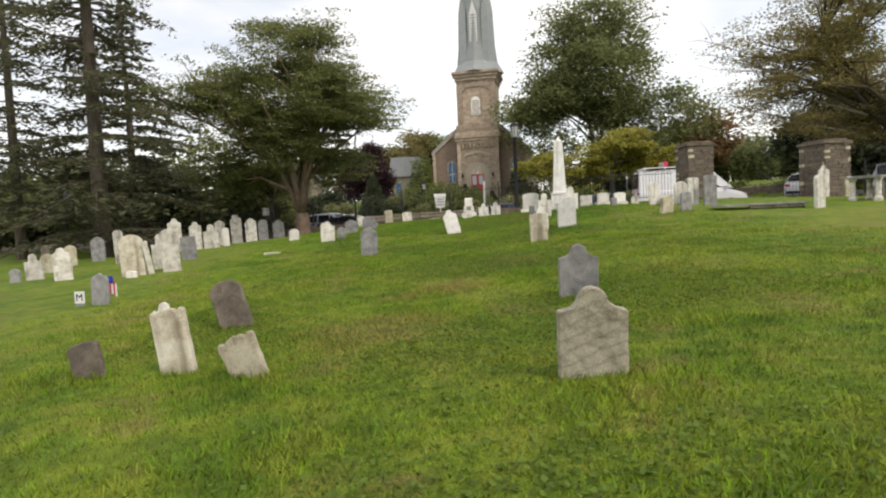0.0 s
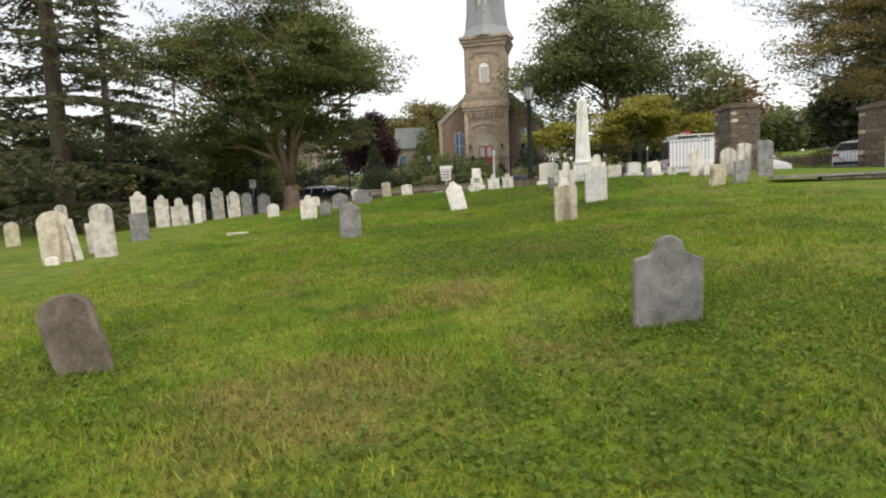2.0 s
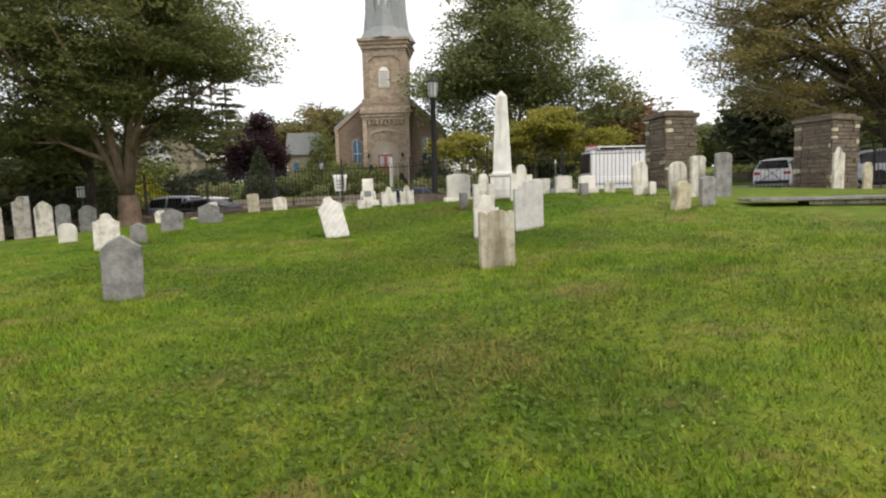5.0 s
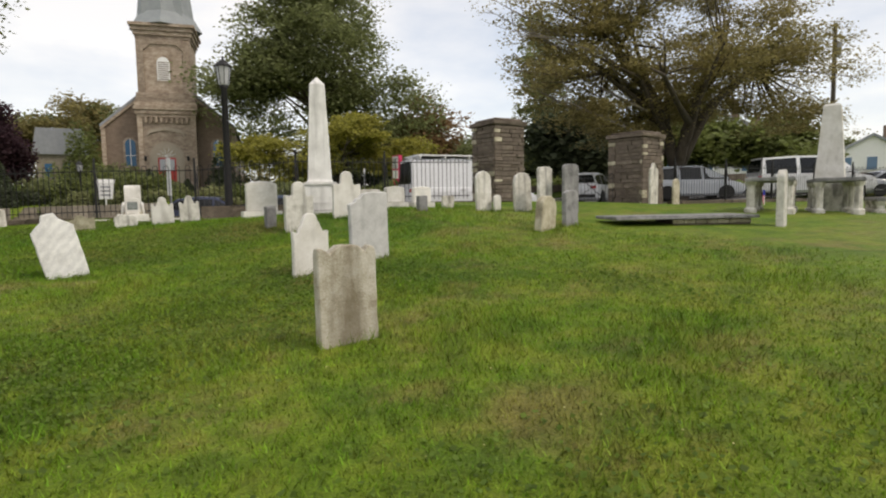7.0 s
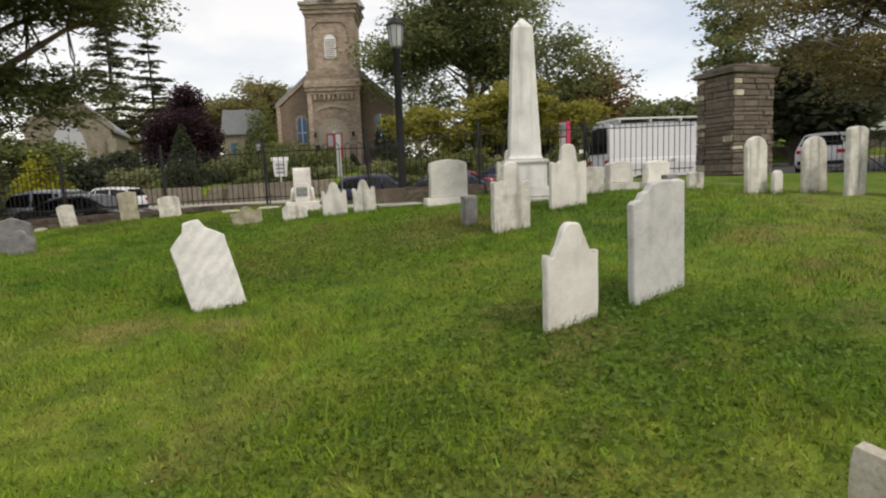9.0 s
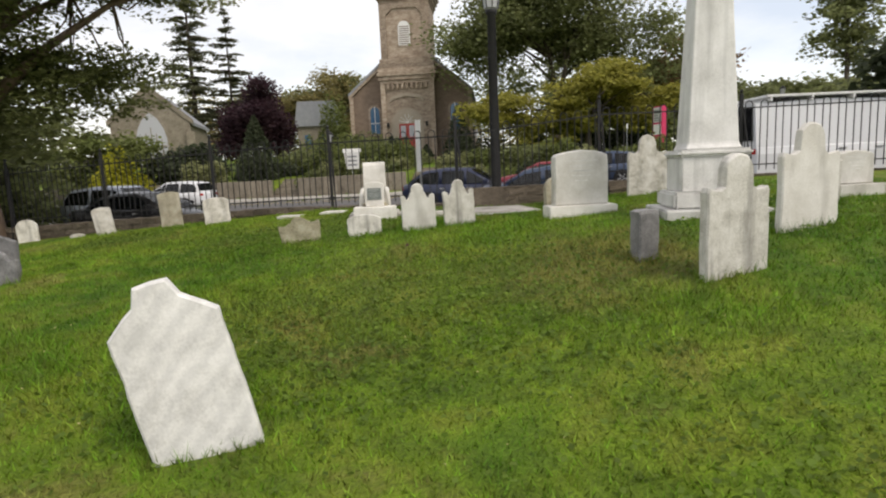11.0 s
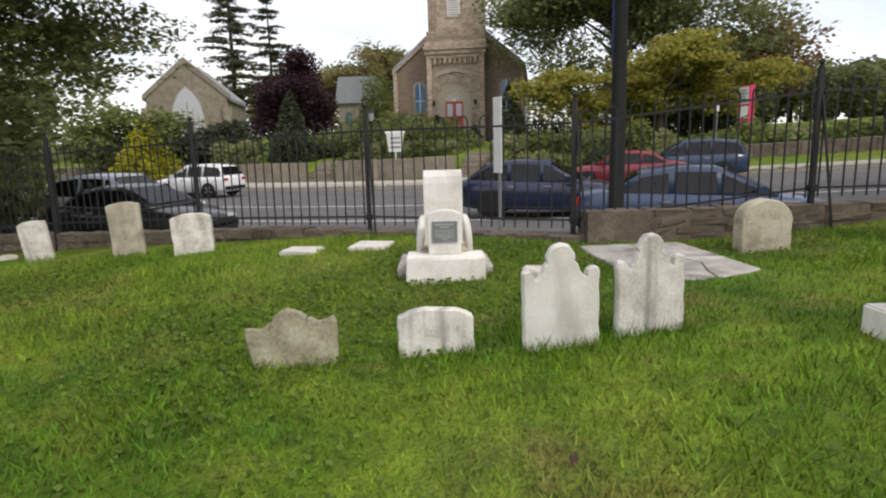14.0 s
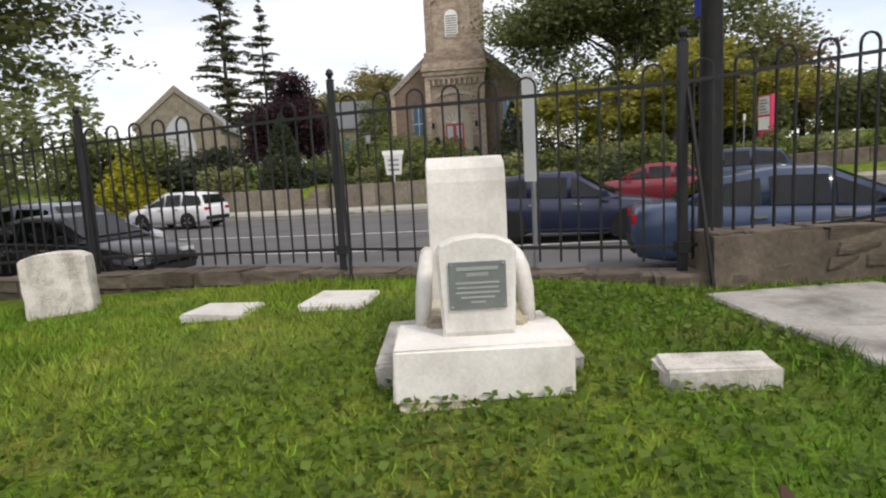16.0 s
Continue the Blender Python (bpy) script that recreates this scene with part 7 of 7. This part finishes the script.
for k in range(13):
    hx = 15.5 + 2.3 * k
    hy = 58.6 - 0.38 * (hx - 15.5) + 0.5 * math.sin(hx * 1.7)
    shrub(hx, hy, 1.7, 1.0, (0.95 if k < 5 else 0.5) + 0.3 * math.sin(hx), LEAF_BUSH if k % 3 else LEAF_PALE, "low dull green hedge shrub above the kerb", 100 + k, 0.13, 900)
for k in range(9):
    hx = 10.5 + 1.9 * k
    shrub(hx, 71.5 + 0.6 * math.sin(hx * 2.1), 1.5, 1.1, 2.0 + 0.3 * math.sin(hx * 1.3), LEAF_DARK, "shaded dark evergreen shrub beneath a maple", 120 + k, 0.16, 900)

shrub(-4.0, 88.5, 2.1, 2.0, 5.6, LEAF_BUSH, "tall green layered shrub beside the church", 31, 0.2, 2600)
for k in range(12):
    hx = -8.4 + 1.15 * k
    shrub(hx, 69.6 + 1.1 * math.sin(hx * 1.9), 1.5, 1.3, 1.5 + 0.5 * math.sin(hx * 2.7), (LEAF_BUSH, LEAF_DARK, LEAF_OAK)[k % 3], "dull green shrub in a planted bank", 140 + k, 0.15, 1100)
for k in range(9):
    hx = -4.4 + 0.9 * k
    shrub(hx, 64.6 + 0.4 * math.sin(hx * 3.1), 0.9, 0.8, 0.9 + 0.3 * math.sin(hx * 2.2), (LEAF_BUSH, LEAF_OAK, LEAF_PALE)[k % 3], "low green shrub above the retaining wall", 160 + k, 0.12, 800)
for k in range(10):
    hx = 6.2 + 1.15 * k
    shrub(hx, float(far_kerb_y(hx)) + 2.3 + 0.4 * math.sin(hx * 2.3), 1.1, 0.8, 0.85 + 0.25 * math.sin(hx * 1.9), (LEAF_BUSH, LEAF_PALE, LEAF_OAK, LEAF_BUSH, LEAF_DARK)[k % 5], "low green shrub above the kerb", 180 + k, 0.12, 900)
shrub(-1.6, 71, 2.6, 1.6, 2.4, LEAF_BUSH, "rounded clipped green shrub on the church bank", 32, 0.15, 1800)

# a fallen dry leaf or two on the grass
for x, y in ((1.62, 25.3), (1.35, 24.7), (2.15, 27.2), (1.9, 27.4)):
    lf = link_bm("fallen_leaf", prismed([(0, 0), (0.016, 0.01), (0.024, 0.03), (0.012, 0.05), (0, 0.058), (-0.013, 0.045), (-0.02, 0.026)], -0.002, 0.002), material("dry_brown_leaf", ((0.05, 0.025, 0.02), (0.10, 0.05, 0.035)), 20, 0.7))
    lf.matrix_world = pose(x, y, gz(x, y) + 0.02, -35, 0, x * 200)
    tagged(lf, "curled dry brown leaf lying on grass", "leaf", "fallen leaves")

# ---------------------------------------------------------------- grass blades
rng = np.random.default_rng(5)


def off_slabs(x, y):
    """True where no slab lies on the turf."""
    free = np.ones(len(x), dtype=bool)
    for cx, cy, hx, hy, yaw in ((3.48, 28.86, 0.61, 0.92, 3), (-0.46, 30.2, 0.20, 0.16, -12), (0.39, 30.16, 0.20, 0.19, -14)):
        c, d = math.cos(radians(yaw)), math.sin(radians(yaw))
        u, v = (x - cx) * c + (y - cy) * d, (y - cy) * c - (x - cx) * d
        free &= (np.abs(u) > hx) | (np.abs(v) > hy)
    return free


def blades(name, n, xr, yr, h, w):
    x, y = rng.uniform(*xr, n), rng.uniform(*yr, n)
    keep = (y < fence_y(x) - 0.2) & off_slabs(x, y) & (((x - 1.2) / 9.0) ** 2 < rng.uniform(0, 1, n))
    x, y = x[keep], y[keep]
    n = len(x)
    clump = 0.6 + 0.8 * (np.sin(x * 1.7 + 2 * np.sin(y * 1.1)) * np.sin(y * 1.9 + 1.3 * np.sin(x * 0.9)) * 0.5 + 0.5) ** 2
    hh = h * clump * rng.uniform(0.5, 1.4, n)
    z = ground_z(x, y)
    a = rng.uniform(0, 2 * np.pi, n)
    d = np.stack([np.cos(a), np.sin(a), np.zeros(n)], 1)
    b = rng.uniform(0, 2 * np.pi, n)
    lean = np.stack([np.cos(b), np.sin(b), np.zeros(n)], 1) * (hh * rng.uniform(0.2, 1.0, n))[:, None]
    p = np.stack([x, y, z - 0.005], 1)
    ww = (w * rng.uniform(0.7, 1.4, n))[:, None]
    up = np.stack([np.zeros(n), np.zeros(n), hh], 1)
    v = np.stack([p - d * ww, p + d * ww, p + lean + up], 1).reshape(-1, 3)
    ob = from_arrays(name, v, np.arange(3 * n).reshape(-1, 3), BLADE)
    return tagged(ob, "short mown green grass blades", "grass", kind="stuff")


blades("grass", 950000, (-7.5, 9.9), (-1.5, 31.5), 0.058, 0.0048)


def clover(n, xr, yr):
    """Small broad leaves in patches among the blades."""
    x, y = rng.uniform(*xr, n), rng.uniform(*yr, n)
    patch = np.sin(x * 0.9 + 1.4 * np.sin(y * 0.55)) + np.sin(y * 1.15 + 1.1 * np.sin(x * 0.8 + 2))
    keep = (y < fence_y(x) - 0.3) & off_slabs(x, y) & (patch + rng.normal(0, 0.6, n) > 0.35)
    x, y = x[keep], y[keep]
    p = np.stack([x, y, ground_z(x, y) + rng.uniform(0.012, 0.05, len(x))], 1)
    v, f = quads(p, 0.019, rng, 0.6, 0.9)
    return tagged(from_arrays("clover", v, f, CLOVER), "small clover leaves in mown grass", "clover", kind="stuff")


clover(230000, (-4, 6.5), (1, 31.2))


def tufts(per, reach):
    """Longer unmown blades against the feet of the nearer gravestones."""
    spots = [s for s in stone_spots if -5 < s[0] < 10]
    n = per * len(spots)
    s = np.array(spots)[np.repeat(np.arange(len(spots)), per)]
    along, off = rng.uniform(-0.62, 0.62, n) * s[:, 2], rng.normal(0, 0.07, n)
    yaw = np.radians(s[:, 3])
    x, y = s[:, 0] + along * np.cos(yaw) - off * np.sin(yaw), s[:, 1] + along * np.sin(yaw) + off * np.cos(yaw)
    h = reach * rng.uniform(0.35, 1.2, n) * (0.55 + 0.45 * np.sin(along * 23 + s[:, 0] * 9) ** 2)
    a, b = rng.uniform(0, 2 * np.pi, n), rng.uniform(0, 2 * np.pi, n)
    p = np.stack([x, y, ground_z(x, y) - 0.005], 1)
    d = np.stack([np.cos(a), np.sin(a), 0 * a], 1) * 0.0035
    tip = p + np.stack([np.cos(b) * h * 0.45, np.sin(b) * h * 0.45, h], 1)
    v = np.stack([p - d, p + d, tip], 1).reshape(-1, 3)
    return tagged(from_arrays("grass_tufts", v, np.arange(3 * n).reshape(-1, 3), BLADE), "longer grass tufts at the feet of gravestones", "grass", kind="stuff")


tufts(420, 0.13)


def seed_heads(n, xr, yr):
    """Tiny pale flower heads scattered in the turf."""
    x, y = rng.uniform(*xr, n), rng.uniform(*yr, n)
    keep = (y < fence_y(x) - 0.4) & off_slabs(x, y)
    p = np.stack([x[keep], y[keep], ground_z(x[keep], y[keep]) + rng.uniform(0.03, 0.06, keep.sum())], 1)
    v, f = quads(p, 0.0075, rng, 0.4, 0.9)
    return tagged(from_arrays("clover_flowers", v, f, plain("pale_yellow_flower", (0.50, 0.47, 0.20), 0.8)), "tiny pale yellow flower heads in mown grass", "flowers", kind="stuff")


seed_heads(1000, (-5, 7), (6, 25))
